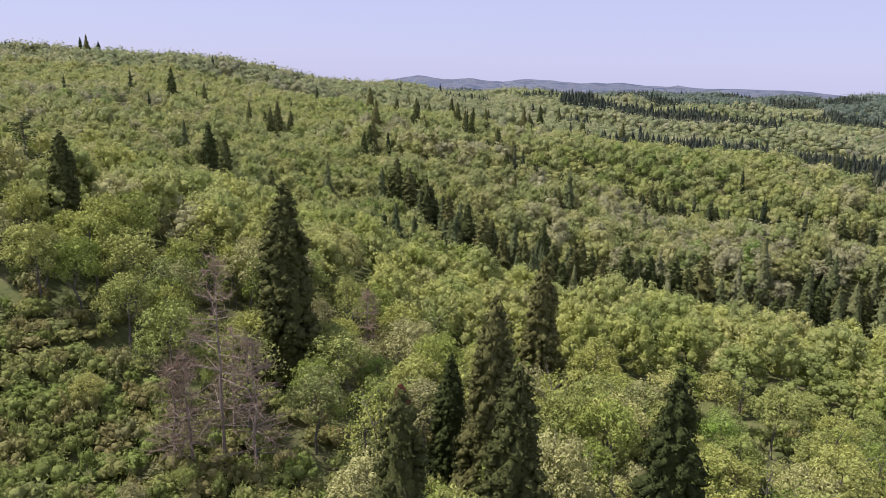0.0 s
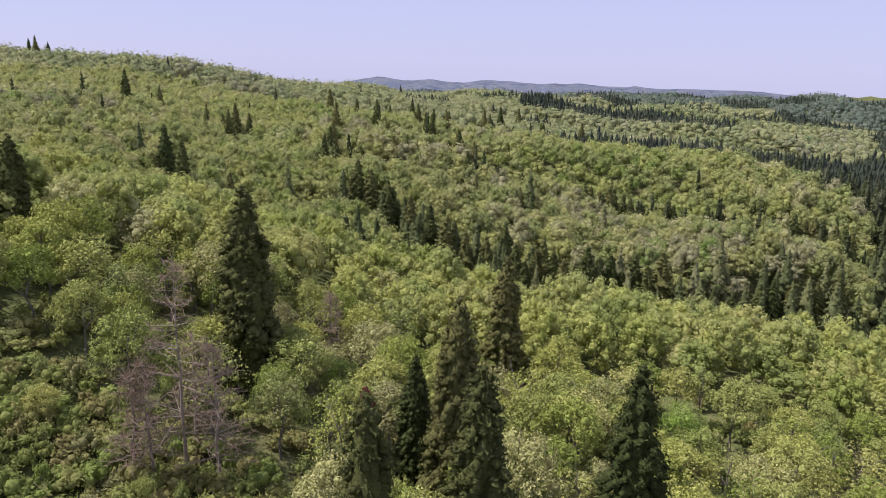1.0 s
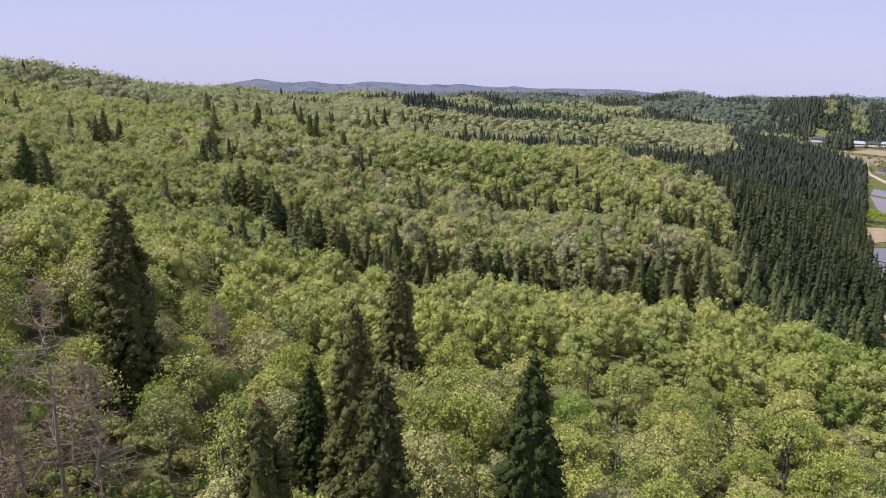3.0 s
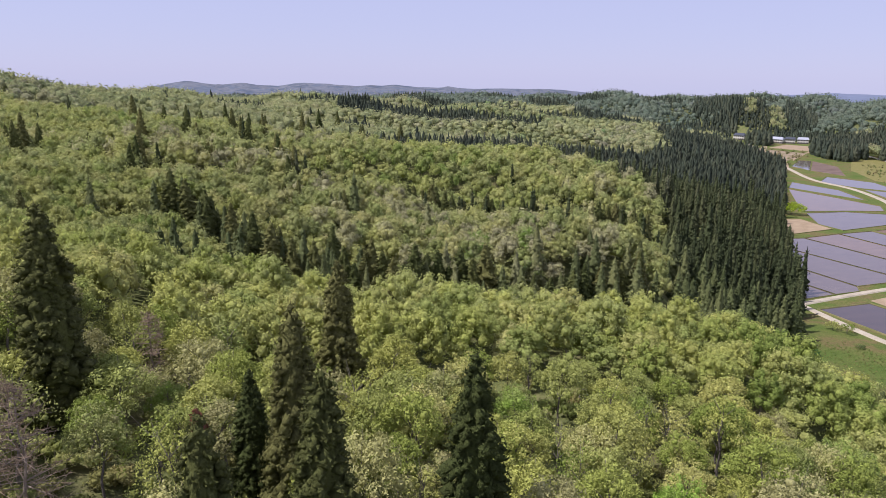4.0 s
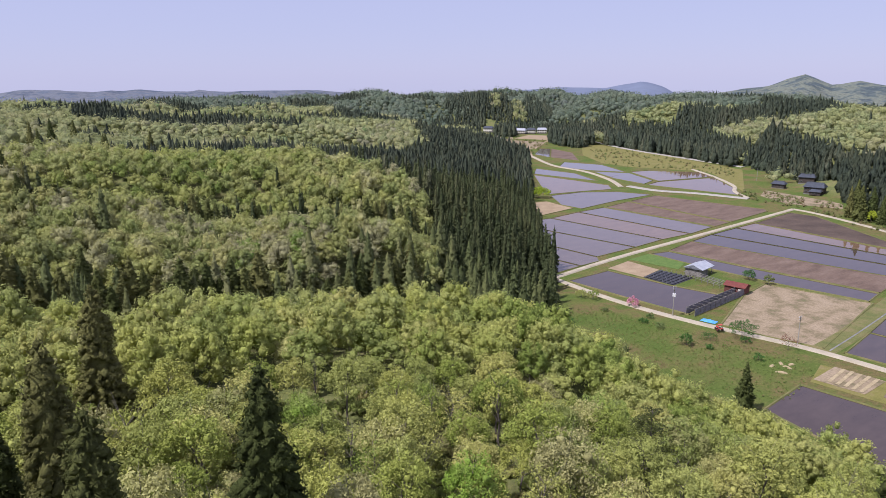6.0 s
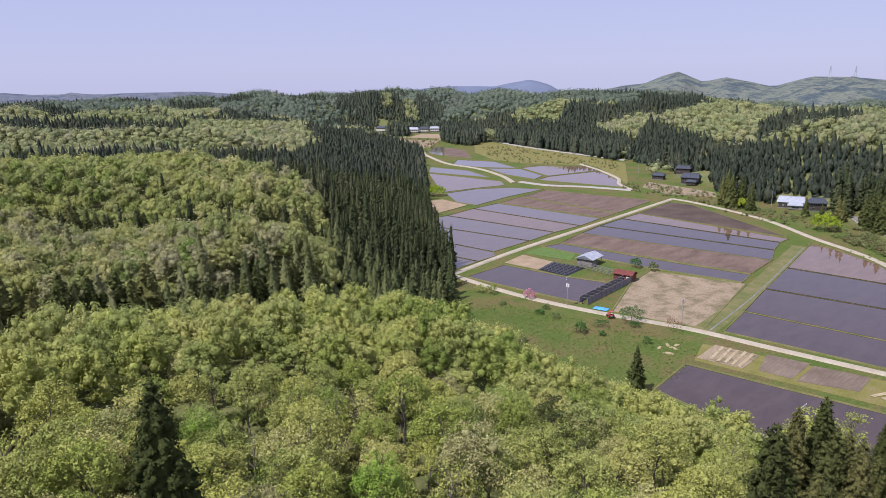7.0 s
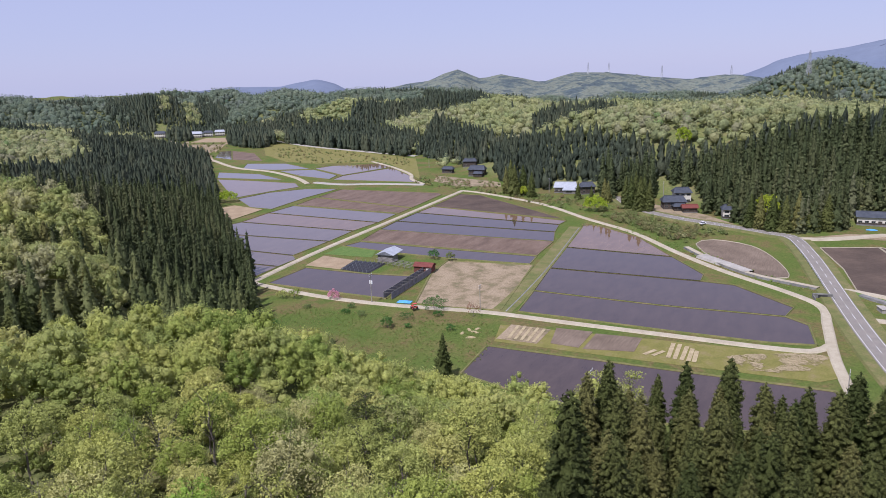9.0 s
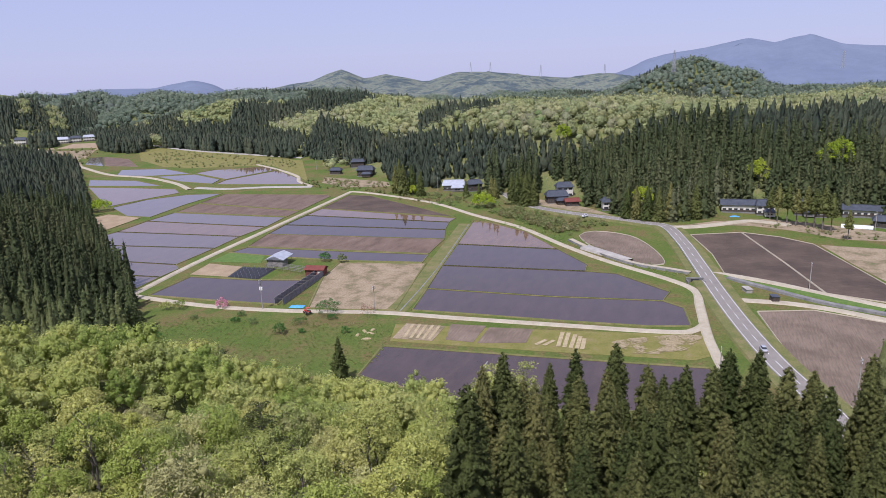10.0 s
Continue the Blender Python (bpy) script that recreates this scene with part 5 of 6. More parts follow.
strip("upper_lane", [(697.6, 803.9), (585.1, 637.3), (537.8, 558.6), (501.7, 492.9), (491.5, 443.1), (467.9, 394.1), (443.0, 360.6)], 3.5, gravel, "pale farm lane in the upper valley", "lane", 0.4)
strip("upper_road", [(781.9, 754.3), (731.1, 645.9), (683.1, 545.5), (653.3, 448.8), (631.5, 369.9)], 4.5, concrete, "pale road below the far woods", "road", 0.5)
strip("upper_lane", [(579.2, 389.6), (553.2, 351.7), (517.9, 310.7), (490.5, 292.1), (471.8, 270.5)], 2.5, gravel, "gravel lane round the upper paddies", "lane", 0.4)
strip("grass_strip", [(219.6, 97.5), (241.1, 98.7), (282.2, 103.6), (367.2, 115.3)], 7.0, grass_verge, "grassy strip beside an irrigation ditch", "verge", 0.12)
strip("ditch", [(223.0, 95.7), (251.5, 98.1), (289.8, 102.4), (365.0, 113.1)], 0.45, concrete_dark, "narrow irrigation ditch", "ditch", 0.16)
field("rough_meadow", [(673.2, 613.9), (707.7, 618.8), (642.0, 469.5), (614.8, 361.0), (491.5, 285.0), (529.5, 320.3), (580.7, 375.0), (572.2, 419.7), (561.6, 483.8), (594.1, 539.8)], grass_yellow, "rough grassy waste ground", "meadow", 0.02)
for a, b in (((199.0, 84.5), (211.5, 86.0)), ((198.9, 82.2), (211.9, 83.7)), ((199.3, 80.2), (211.7, 81.4)), ((199.2, 78.1), (212.1, 79.1)), ((199.1, 75.9), (212.0, 76.8))):
    tagged(part("mulch_row", ribbon(bmesh.new(), [a, b], 1.0, 0.2, 0, 2.0, False), straw), "pale mulched row in the vegetable plot", "row", "mulched rows", "structure")
streaks("straw_litter", "pale straw scattered over the grass", [(211.8, 19.8), (216.0, 14.7), (225.0, -3.2), (223.2, -7.3), (213.4, -3.4), (206.7, -0.0), (204.3, 13.6), (209.3, 17.2)], 2400, 0.42, straw)
for a, b in (((203.7, 42.1), (208.6, 39.7)), ((203.9, 39.6), (208.8, 37.2)), ((204.0, 35.1), (216.5, 35.8)), ((203.9, 33.2), (216.4, 33.8)), ((203.9, 31.2), (215.3, 31.5)), ((203.8, 29.3), (214.2, 29.7)), ((203.7, 27.7), (212.9, 28.2))):
    tagged(part("straw_row", ribbon(bmesh.new(), [a, b], 1.3, 0.14, 0, 1.0, False), straw), "row of scattered yellow straw on the grass", "straw", "straw rows", "structure")


# ---- buildings ----
def gable_roof(bm, w, d, z, rise, over=0.7, thick=0.18, hip=0.0):
    """A pitched roof w by d with its ridge along x; hip shortens the ridge at both ends."""
    x, y = w / 2 + over, d / 2 + over
    r = max(0.1, x - hip)
    for dz in (0, -thick):
        v = [bm.verts.new(q) for q in ((-x, -y, z + dz), (x, -y, z + dz), (x, y, z + dz), (-x, y, z + dz), (-r, 0, z + rise + dz), (r, 0, z + rise + dz))]
        for f in ((0, 1, 5, 4), (2, 3, 4, 5), (1, 2, 5), (3, 0, 4)):
            bm.faces.new([v[i] for i in f])
        if dz == 0:
            top = v
    for i in range(4):
        j = (i + 1) % 4
        bm.faces.new((top[i], top[j], v[j], v[i]))
    return bm


def window(parent, x, y, z, w, h, face, n=2):
    """A framed window on the wall that faces 'face' ('f' front, 's' side)."""
    bm = bmesh.new()
    box(bm, -w / 2, -0.06, -h / 2, w / 2, 0.02, h / 2)
    win = part("window", bm, wood_grey, parent)
    win.matrix_basis = pose(x, y, z, 0, 0, 0 if face == "f" else 90)
    for k in range(n):
        p = part("pane", box(bmesh.new(), -w / 2 + 0.08 + k * (w - 0.1) / n, -0.09, -h / 2 + 0.08, -w / 2 + (k + 1) * (w - 0.1) / n, -0.03, h / 2 - 0.08), glass_dark, win)


def house(at, turn, w, d, h, roof, wall, label, storeys=1, hip=1.6, rise=None, annex=True, base=0.0):
    """A farmhouse: plinth, walls with dark boards below, tiled roof with a ridge, windows and door, a lower wing."""
    rise = rise or d * 0.34
    g = max(0.0, float(ground_z(*at)[0])) + base
    t = thing("farmhouse", label, "house", Matrix.Translation((at[0], at[1], g)) @ pose(0, 0, 0, 0, 0, turn))
    part("plinth", box(bmesh.new(), -w / 2 - 0.1, -d / 2 - 0.1, -1.5, w / 2 + 0.1, d / 2 + 0.1, 0.35), concrete_dark, t)
    part("wall", box(bmesh.new(), -w / 2, -d / 2, 0.3, w / 2, d / 2, h), wall, t)
    part("wainscot", box(bmesh.new(), -w / 2 - 0.04, -d / 2 - 0.04, 0.35, w / 2 + 0.04, d / 2 + 0.04, 1.3), wood_dark, t, "dark board wainscot")
    r = part("roof", gable_roof(bmesh.new(), w, d, h, rise, 0.8, 0.2, hip), roof, t)
    bm = bmesh.new()
    rod(bm, (-w / 2 - 0.7 + hip, 0, h + rise + 0.05), (w / 2 + 0.7 - hip, 0, h + rise + 0.05), 0.2, None, 6)
    part("ridge_cap", bm, roof, r)
    n = max(2, int(w / 3))
    for k in range(n):
        x = -w / 2 + (k + 0.5) * w / n
        if k == n // 2:
            part("door", box(bmesh.new(), x - 0.9, -d / 2 - 0.1, 0.35, x + 0.9, -d / 2 - 0.02, 2.3), wood_dark, t)
        else:
            window(t, x, -d / 2 - 0.03, 1.75, w / n * 0.62, 1.1, "f")
        if storeys > 1:
            window(t, x, -d / 2 - 0.03, h - 1.3, w / n * 0.62, 1.1, "f")
    for k in (-0.25, 0.25):
        window(t, -w / 2 - 0.03, d * k, 1.75, 1.6, 1.0, "s")
    if annex:
        aw, ad = w * 0.55, d * 0.6
        part("wing_wall", box(bmesh.new(), -w * 0.1, -d / 2 - ad + 0.1, 0.2, -w * 0.1 + aw, -d / 2 - 0.12, 2.7), wall, t)
        bm = gable_roof(bmesh.new(), aw, ad, 2.7, 1.5, 0.6, 0.16, 1.2)
        bmesh.ops.translate(bm, verts=bm.verts, vec=(-w * 0.1 + aw / 2, -d / 2 - ad / 2, 0))
        part("wing_roof", bm, roof, t)
        window(t, -w * 0.1 + aw / 2, -d / 2 - ad + 0.07, 1.5, aw * 0.5, 1.0, "f")
    return t


field("farm_yard", [(387.2, -0.9), (398.3, -14.4), (409.4, -42.6), (398.4, -73.4), (387.3, -94.8), (367.7, -90.5), (368.2, -70.8), (383.5, -50.7), (390.6, -32.9)], soil_dry, "bare trodden yard before the farmhouses", "yard", z=0.06)
field("farm_yard", [(448.3, 92.0), (424.0, 55.9), (398.3, 33.6), (391.5, 37.6), (405.6, 63.2), (422.3, 86.6)], soil_dry, "bare trodden yard beside the road", "yard", z=0.06)
field("farm_yard", [(515.3, 282.7), (500.6, 218.2), (480.5, 209.6), (470.7, 242.2), (487.9, 270.5)], soil_dry, "bare trodden yard of the timber farm", "yard", z=0.06)
FARM = "two-storey farmhouse with dark tiled hip roofs"
house((525.5, 250.1), -78, 13, 9, 5.2, roof_tile, wood_dark, "dark timber farmhouse with black tiled roofs under the cedars", 2)
house((561.9, 274.6), -70, 11, 7, 5.0, roof_tile, wood_dark, "dark timber barn with a black tiled roof", 1, annex=False)
house((534.2, 282.0), -80, 9, 6, 3.4, roof_tile, wood_dark, "small dark wooden store with a black tiled roof", 1, annex=False)
house((473.4, 157.1), -72, 15, 9, 3.8, roof_pale, wood_grey, "low farmhouse with a pale blue metal roof", 1, hip=1.0)
house((471.1, 140.9), -60, 9, 8, 5.0, roof_tile, wood_dark, "tall farmhouse with blue-grey tiles and dark boards", 2, annex=False)
house((438.8, 77.4), -68, 13, 9, 4.6, roof_tile, wood_dark, "farmhouse with stepped blue-grey tiled roofs", 2)
house((455.1, 75.5), -68, 10, 8, 6.6, roof_tile, plaster, "upper block of the farmhouse with blue-grey tiles", 2, annex=False)
house((429.4, 66.3), -68, 8, 5, 3.0, roof_red, wood_dark, "low wooden garage with a rusty roof", 1, annex=False, hip=0.1)
house((502.0, 94.8), -70, 8, 6, 4.6, roof_tile, wood_grey, "small house with a grey tiled roof at the woods' edge", 2, annex=False)
house((419.3, 43.0), -75, 8, 7, 5.2, roof_tile, plaster, "house with a dark roof half hidden by trees", 2, annex=False)
house((423.9, -29.3), -86, 21, 8, 4.2, roof_tile, plaster, "long low barn with a dark ribbed roof", 1, hip=0.1, annex=False, rise=2.4)
house((421.3, -41.4), -86, 9, 8, 5.5, roof_tile, plaster, "farmhouse with a grey tiled roof and pale porch", 2)
house((425.0, -61.7), -90, 10, 8, 5.4, roof_tile, wood_grey, "grey two-storey farmhouse among the trees", 2)
house((420.3, -69.3), -92, 8, 6, 3.4, roof_tile, wood_grey, "small store with a dark roof", 1, annex=False)
house((421.6, -91.9), -96, 24, 8, 3.6, roof_tile, plaster, "long low shed with a dark roof", 1, hip=0.1, annex=False, rise=2.2)
house((400.0, -95.2), -98, 10, 7, 3.6, roof_tile, wood_dark, "dark wooden house beside the fields", 1, annex=False)
house((751.1, 810.9), -60, 16, 9, 5.5, roof_pale, plaster, "pale house in the hamlet up the valley", 2, annex=False)
house((734.7, 868.0), -60, 15, 9, 6.5, roof_tile, plaster, "grey-roofed house in the hamlet up the valley", 2, annex=False)
house((749.3, 857.8), -50, 13, 8, 6.0, roof_tile, wood_grey, "grey-roofed house in the hamlet up the valley", 2, annex=False)
house((765.7, 803.0), -50, 13, 8, 6.0, roof_tile, plaster, "grey-roofed house in the hamlet up the valley", 2, annex=False)
house((780.7, 795.0), -45, 14, 8, 6.0, roof_pale, plaster, "pale-roofed house in the hamlet up the valley", 2, annex=False)

# white-roofed store among the plots
_s = (269.7, 174.5)
store = thing("store_shed", "open-sided store shed with a pale metal roof", "shed", Matrix.Translation((_s[0], _s[1], 0)) @ pose(0, 0, 0, 0, 0, 8))
part("roof", gable_roof(bmesh.new(), 10.5, 8, 3.4, 1.7, 0.5, 0.12, 0.0), roof_pale, store, "pale corrugated metal roof")
for sx in (-4.9, 0, 4.9):
    for sy in (-3.7, 3.7):
        part("post", box(bmesh.new(), sx - 0.09, sy - 0.09, 0, sx + 0.09, sy + 0.09, 3.4), wood_grey, store)
part("back_wall", box(bmesh.new(), -5, 3.5, 0, 5, 3.6, 3.3), wood_grey, store)
part("side_wall", box(bmesh.new(), -5.05, -3.7, 0, -4.95, 3.5, 3.3), wood_grey, store)
part("front_wall", box(bmesh.new(), -4.9, -3.62, 0, 1.0, -3.5, 2.6), wood_grey, store)

_a, _b = (261.9, 175.1), (258.7, 155.7)
_f = np.array([_a, _b], float)
frame_shed = thing("pergola", "long open timber frame with boards over seedling benches", "pergola", Matrix.Translation((*_f.mean(0), 0)) @ pose(0, 0, 0, 0, 0, math.degrees(math.atan2(_f[1, 1] - _f[0, 1], _f[1, 0] - _f[0, 0]))))
L = float(np.linalg.norm(_f[1] - _f[0]))
for k in range(7):
    x = -L / 2 + k * L / 6
    for yy in (-1.6, 1.6):
        part("post", box(bmesh.new(), x - 0.07, yy - 0.07, 0, x + 0.07, yy + 0.07, 2.4), wood_grey, frame_shed)
    part("crossbeam", box(bmesh.new(), x - 0.06, -1.9, 2.35, x + 0.06, 1.9, 2.5), wood_grey, frame_shed)
for yy in (-1.6, 0, 1.6):
    part("rail", box(bmesh.new(), -L / 2 - 0.3, yy - 0.06, 2.5, L / 2 + 0.3, yy + 0.06, 2.62), wood_grey, frame_shed)
    part("side_rail", box(bmesh.new(), -L / 2, yy - 0.05, 1.1, L / 2, yy + 0.05, 1.22), wood_grey, frame_shed)

_s = (257.6, 148.8)
red = thing("red_shed", "small shed with a rusty red roof and brown boards", "shed", Matrix.Translation((_s[0], _s[1], 0)) @ pose(0, 0, 0, 0, 0, -82))
part("wall", box(bmesh.new(), -4, -2.6, 0, 4, 2.6, 3.0), surface("brown_red_boards", [(0.3, (0.10, 0.04, 0.035)), (0.7, (0.18, 0.07, 0.055))], 1.0, 0.85, 5.0, 0.4), red)
part("roof", gable_roof(bmesh.new(), 8, 5.2, 3.0, 1.3, 0.5, 0.12, 0.0), roof_red, red)
part("door", box(bmesh.new(), 1.6, -2.72, 0, 3.0, -2.6, 2.3), plaster, red, "pale door")

# black net tunnel from the lane to the red shed
_a, _b = np.array((218.2, 143.1), float), np.array((255.8, 146.3), float)
L = float(np.linalg.norm(_b - _a))
net = thing("net_tunnel", "long open-topped timber frame clad in dark grey net", "net tunnel", Matrix.Translation((*((_a + _b) / 2), 0)) @ pose(0, 0, 0, 0, 0, math.degrees(math.atan2(_b[1] - _a[1], _b[0] - _a[0]))))
for yy in (-1.7, 1.7):
    part("side_net", box(bmesh.new(), -L / 2, yy - 0.03, 0.05, L / 2, yy + 0.03, 2.7), net_black, net)
    part("brace", rod(bmesh.new(), (-L / 2, yy * 1.06, 1.4), (L / 2, yy * 1.06, 1.4), 0.04, None, 5), wood_grey, net, "grey timber rail")
    part("top_rail", rod(bmesh.new(), (-L / 2, yy, 2.75), (L / 2, yy, 2.75), 0.07, None, 6), wood_grey, net, "grey timber rail")
for k in range(11):
    x = -L / 2 + k * L / 10
    for yy in (-1.78, 1.78):
        part("post", rod(bmesh.new(), (x, yy, 0), (x, yy, 2.9), 0.06, None, 6), wood_grey, net)
    part("tie", rod(bmesh.new(), (x, -1.7, 2.72), (x, 1.7, 2.72), 0.05, None, 5), wood_grey, net)

# rows of black film with pale hoops on the seedling plot
for u in np.linspace(0.08, 0.92, 7):
    a = np.array((246.2, 185.9)) * (1 - u) + np.array((245.8, 170.2)) * u
    b = np.array((260.8, 188.5)) * (1 - u) + np.array((262.3, 171.6)) * u
    ob = tagged(part("film_row", ribbon(bmesh.new(), [tuple(a), tuple(b)], 1.2, 0.35, 0, 2.0, False), plastic_black), "raised row under black mulch film", "row", "film rows")
    for v in np.linspace(0, 1, 6):
        p = a * (1 - v) + b * v
        part("stake", rod(bmesh.new(), (p[0], p[1], 0), (p[0], p[1], 1.2), 0.05, None, 5), steel, ob, "pale stake")


# ---- poles, pylons, vehicles ----
def pole(at, h, label="grey concrete utility pole with crossarms", box_on=False, base=None):
    g = max(0.0, float(ground_z(*at)[0])) if base is None else base
    t = thing("utility_pole", label, "utility pole", Matrix.Translation((at[0], at[1], g)))
    part("shaft", rod(bmesh.new(), (0, 0, -0.5), (0, 0, h), 0.19, 0.11, 8), concrete, t)
    for k, z in enumerate((h - 0.4, h - 1.2)):
        part("crossarm", box(bmesh.new(), -0.9, -0.06, z, 0.9, 0.06, z + 0.12), steel, t)
        for x in (-0.8, 0.8):
            part("insulator", rod(bmesh.new(), (x, 0, z + 0.12), (x, 0, z + 0.4), 0.07, 0.05, 6), car_white, t)
    if box_on:
        for y in (-0.35, 0.35):
            part("transformer", rod(bmesh.new(), (0.1, y, h - 4.0), (0.1, y, h - 2.8), 0.33, None, 8), car_white, t, "pale transformer can")
    return t


pole((212.3, 146.4), 11.5, "pale utility pole with transformers beside the paddy", True)
pole((219.9, 104.4), 10, "slim utility pole at the dry field")
pole((280.8, -45.1), 11)
pole((158.3, 45.2), 13)
pole((185.4, -10.8), 12)
pole((184.2, -42.7), 13)
pole((557.5, 313.7), 10)
pole((463.6, 88.2), 11)
pole((457.3, 61.5), 11)
pole((467.2, 166.9), 10)
pole((388.5, -88.6), 10)


def pylon(at, h, base=None):
    """A lattice transmission tower."""
    g = float(ground_z(at[0], at[1])[0]) if base is None else base
    t = thing("pylon", "grey steel lattice power pylon on the hill", "pylon", Matrix.Translation((at[0], at[1], g)) @ pose(0, 0, 0, 0, 0, 30))
    w = h * 0.085
    for sx, sy in ((-1, -1), (1, -1), (1, 1), (-1, 1)):
        part("leg", rod(bmesh.new(), (sx * w, sy * w, -3), (sx * w * 0.22, sy * w * 0.22, h), 0.32, 0.2, 4), steel, t)
    bm = bmesh.new()
    for k in range(9):
        z0, z1 = h * k / 9, h * (k + 1) / 9
        a, b = w * (1 - 0.78 * k / 9), w * (1 - 0.78 * (k + 1) / 9)
        for (x0, y0), (x1, y1) in (((-1, -1), (1, -1)), ((1, -1), (1, 1)), ((1, 1), (-1, 1)), ((-1, 1), (-1, -1))):
            rod(bm, (x0 * a, y0 * a, z0), (x1 * b, y1 * b, z1), 0.16, None, 3)
            rod(bm, (x1 * a, y1 * a, z0), (x0 * b, y0 * b, z1), 0.16, None, 3)
    part("bracing", bm, steel, t)
    for z in (0.68, 0.8, 0.92):
        part("arm", rod(bmesh.new(), (-h * 0.13, 0, h * z), (h * 0.13, 0, h * z), 0.3, None, 4), steel, t)
    return t


pylon((1448.0, 35.0), 40, 62)
for q in ((2373.0, 474.5, 47.6), (2404.7, 271.3, 43.4), (2317.0, 698.4, 63.7), (2335.1, 635.4, 61.6), (2266.7, -390.1, 60.7)):
    pylon(q[:2], 44, q[2] - 10)


def car(at, turn, paint, label):
    t = thing("car", label, "car", Matrix.Translation((at[0], at[1], 0.66)) @ pose(0, 0, 0, 0, 0, turn))
    bm = box(bmesh.new(), -1.95, -0.78, 0.3, 1.95, 0.78, 0.95, 0.12)
    part("body", bm, paint, t)
    bm = box(bmesh.new(), -1.1, -0.7, 0.9, 1.35, 0.7, 1.5, 0.18)
    for v in bm.verts:
        if v.co.z > 1.2:
            v.co.x = v.co.x * 0.82 + 0.05
            v.co.y *= 0.88
    cab = part("cabin", bm, glass_dark, t, "dark glazed cabin")
    part("roof", box(bmesh.new(), -0.8, -0.58, 1.49, 1.1, 0.58, 1.54, 0.02), paint, cab)
    for x in (-1.25, 1.25):
        for y in (-0.74, 0.74):
            w = part("wheel", rod(bmesh.new(), (x, y - 0.1, 0.3), (x, y + 0.1, 0.3), 0.3, None, 12), dark_rubber, t)
            part("rim", rod(bmesh.new(), (x, y - 0.11, 0.3), (x, y + 0.11, 0.3), 0.17, None, 8), steel, w)
    for y in (-0.55, 0.55):
        part("headlight", box(bmesh.new(), 1.9, y - 0.16, 0.62, 1.97, y + 0.16, 0.78), paint_white, t)
        part("taillight", box(bmesh.new(), -1.97, y - 0.14, 0.62, -1.9, y + 0.14, 0.8), red_paint, t)
    return t


_t = np.array((225.7, -22.9)) - np.array((208.5, -25.8))
car((214.4, -24.0), math.degrees(math.atan2(_t[1], _t[0])), car_silver, "silver hatchback on the asphalt road")
car((394.6, 53.5), 150, car_white, "white small car on the village road")

tr = thing("tractor", "red farm tractor parked beside the lane", "tractor", Matrix.Translation((*(211.4, 127.2), 0.3)) @ pose(0, 0, 0, 0, 0, 60))
part("bonnet", box(bmesh.new(), 0.1, -0.35, 0.7, 1.7, 0.35, 1.3, 0.1), red_paint, tr)
part("seat", box(bmesh.new(), -0.9, -0.3, 0.9, -0.3, 0.3, 1.4, 0.08), dark_rubber, tr)
part("mudguard", box(bmesh.new(), -1.2, -0.85, 0.9, -0.1, 0.85, 1.15, 0.1), red_paint, tr)
bm = bmesh.new()
for x in (-1.0, -0.2):
    for y in (-0.6, 0.6):
        rod(bm, (x, y, 1.1), (x, y, 2.3), 0.04, None, 5)
part("roll_frame", bm, dark_rubber, tr)
part("canopy", box(bmesh.new(), -1.2, -0.75, 2.3, 0.0, 0.75, 2.4, 0.04), red_paint, tr)
for x, y, r in ((-0.65, -0.85, 0.65), (-0.65, 0.85, 0.65), (1.3, -0.6, 0.42), (1.3, 0.6, 0.42)):
    w = part("wheel", rod(bmesh.new(), (x, y - 0.16, r), (x, y + 0.16, r), r, None, 14), dark_rubber, tr)
    part("rim", rod(bmesh.new(), (x, y - 0.18, r), (x, y + 0.18, r), r * 0.5, None, 8), red_paint, w)


def tarp(at, turn, w, d, label):
    """A tarpaulin lying in folds over a low heap."""
    n = 12
    v = [((i / n - 0.5) * w, (j / n - 0.5) * d, 0.12 + 0.55 * math.sin(math.pi * i / n) * math.sin(math.pi * j / n) + 0.1 * noise.noise((i * 0.6, j * 0.6, w))) for i in range(n + 1) for j in range(n + 1)]
    f = [(i * (n + 1) + j, (i + 1) * (n + 1) + j, (i + 1) * (n + 1) + j + 1, i * (n + 1) + j + 1) for i in range(n) for j in range(n)]
    ob = new("tarpaulin", raw_mesh("tarpaulin", v, f, tarp_blue, smooth=True))
    ob.matrix_world = Matrix.Translation((at[0], at[1], max(0.0, float(ground_z(*at)[0])))) @ pose(0, 0, 0, 0, 0, turn)
    return tagged(ob, label, "tarpaulin")


tarp((217.9, 135.2), 10, 3.2, 5.5, "bright blue tarpaulin over a heap beside the lane")
tarp((412.3, -25.8), 90, 5.0, 2.6, "blue tarpaulin in front of the long barn")


# ---- trees and bushes on the valley floor ----
def small_tree(at, h, radius, mat, label, n=26, per=16, leaf=0.3, name="small_tree", category="tree"):
    g = max(0.0, float(ground_z(*at)[0]))
    t = thing(name, label, category, Matrix.Translation((at[0], at[1], g)))
    part("trunk", trunk_mesh(int(at[0] * 7) % 97, h * 0.8, 0.05 + h * 0.012, 3, radius * 0.8, bark), bark, t)
    v, f = crown(int(at[1] * 13) % 991, n, int(per * 3.4), leaf * 0.95, radius, h * 0.74, h * 0.2)
    part("crown", raw_mesh("crown", v, f, mat), None, t)
    return t


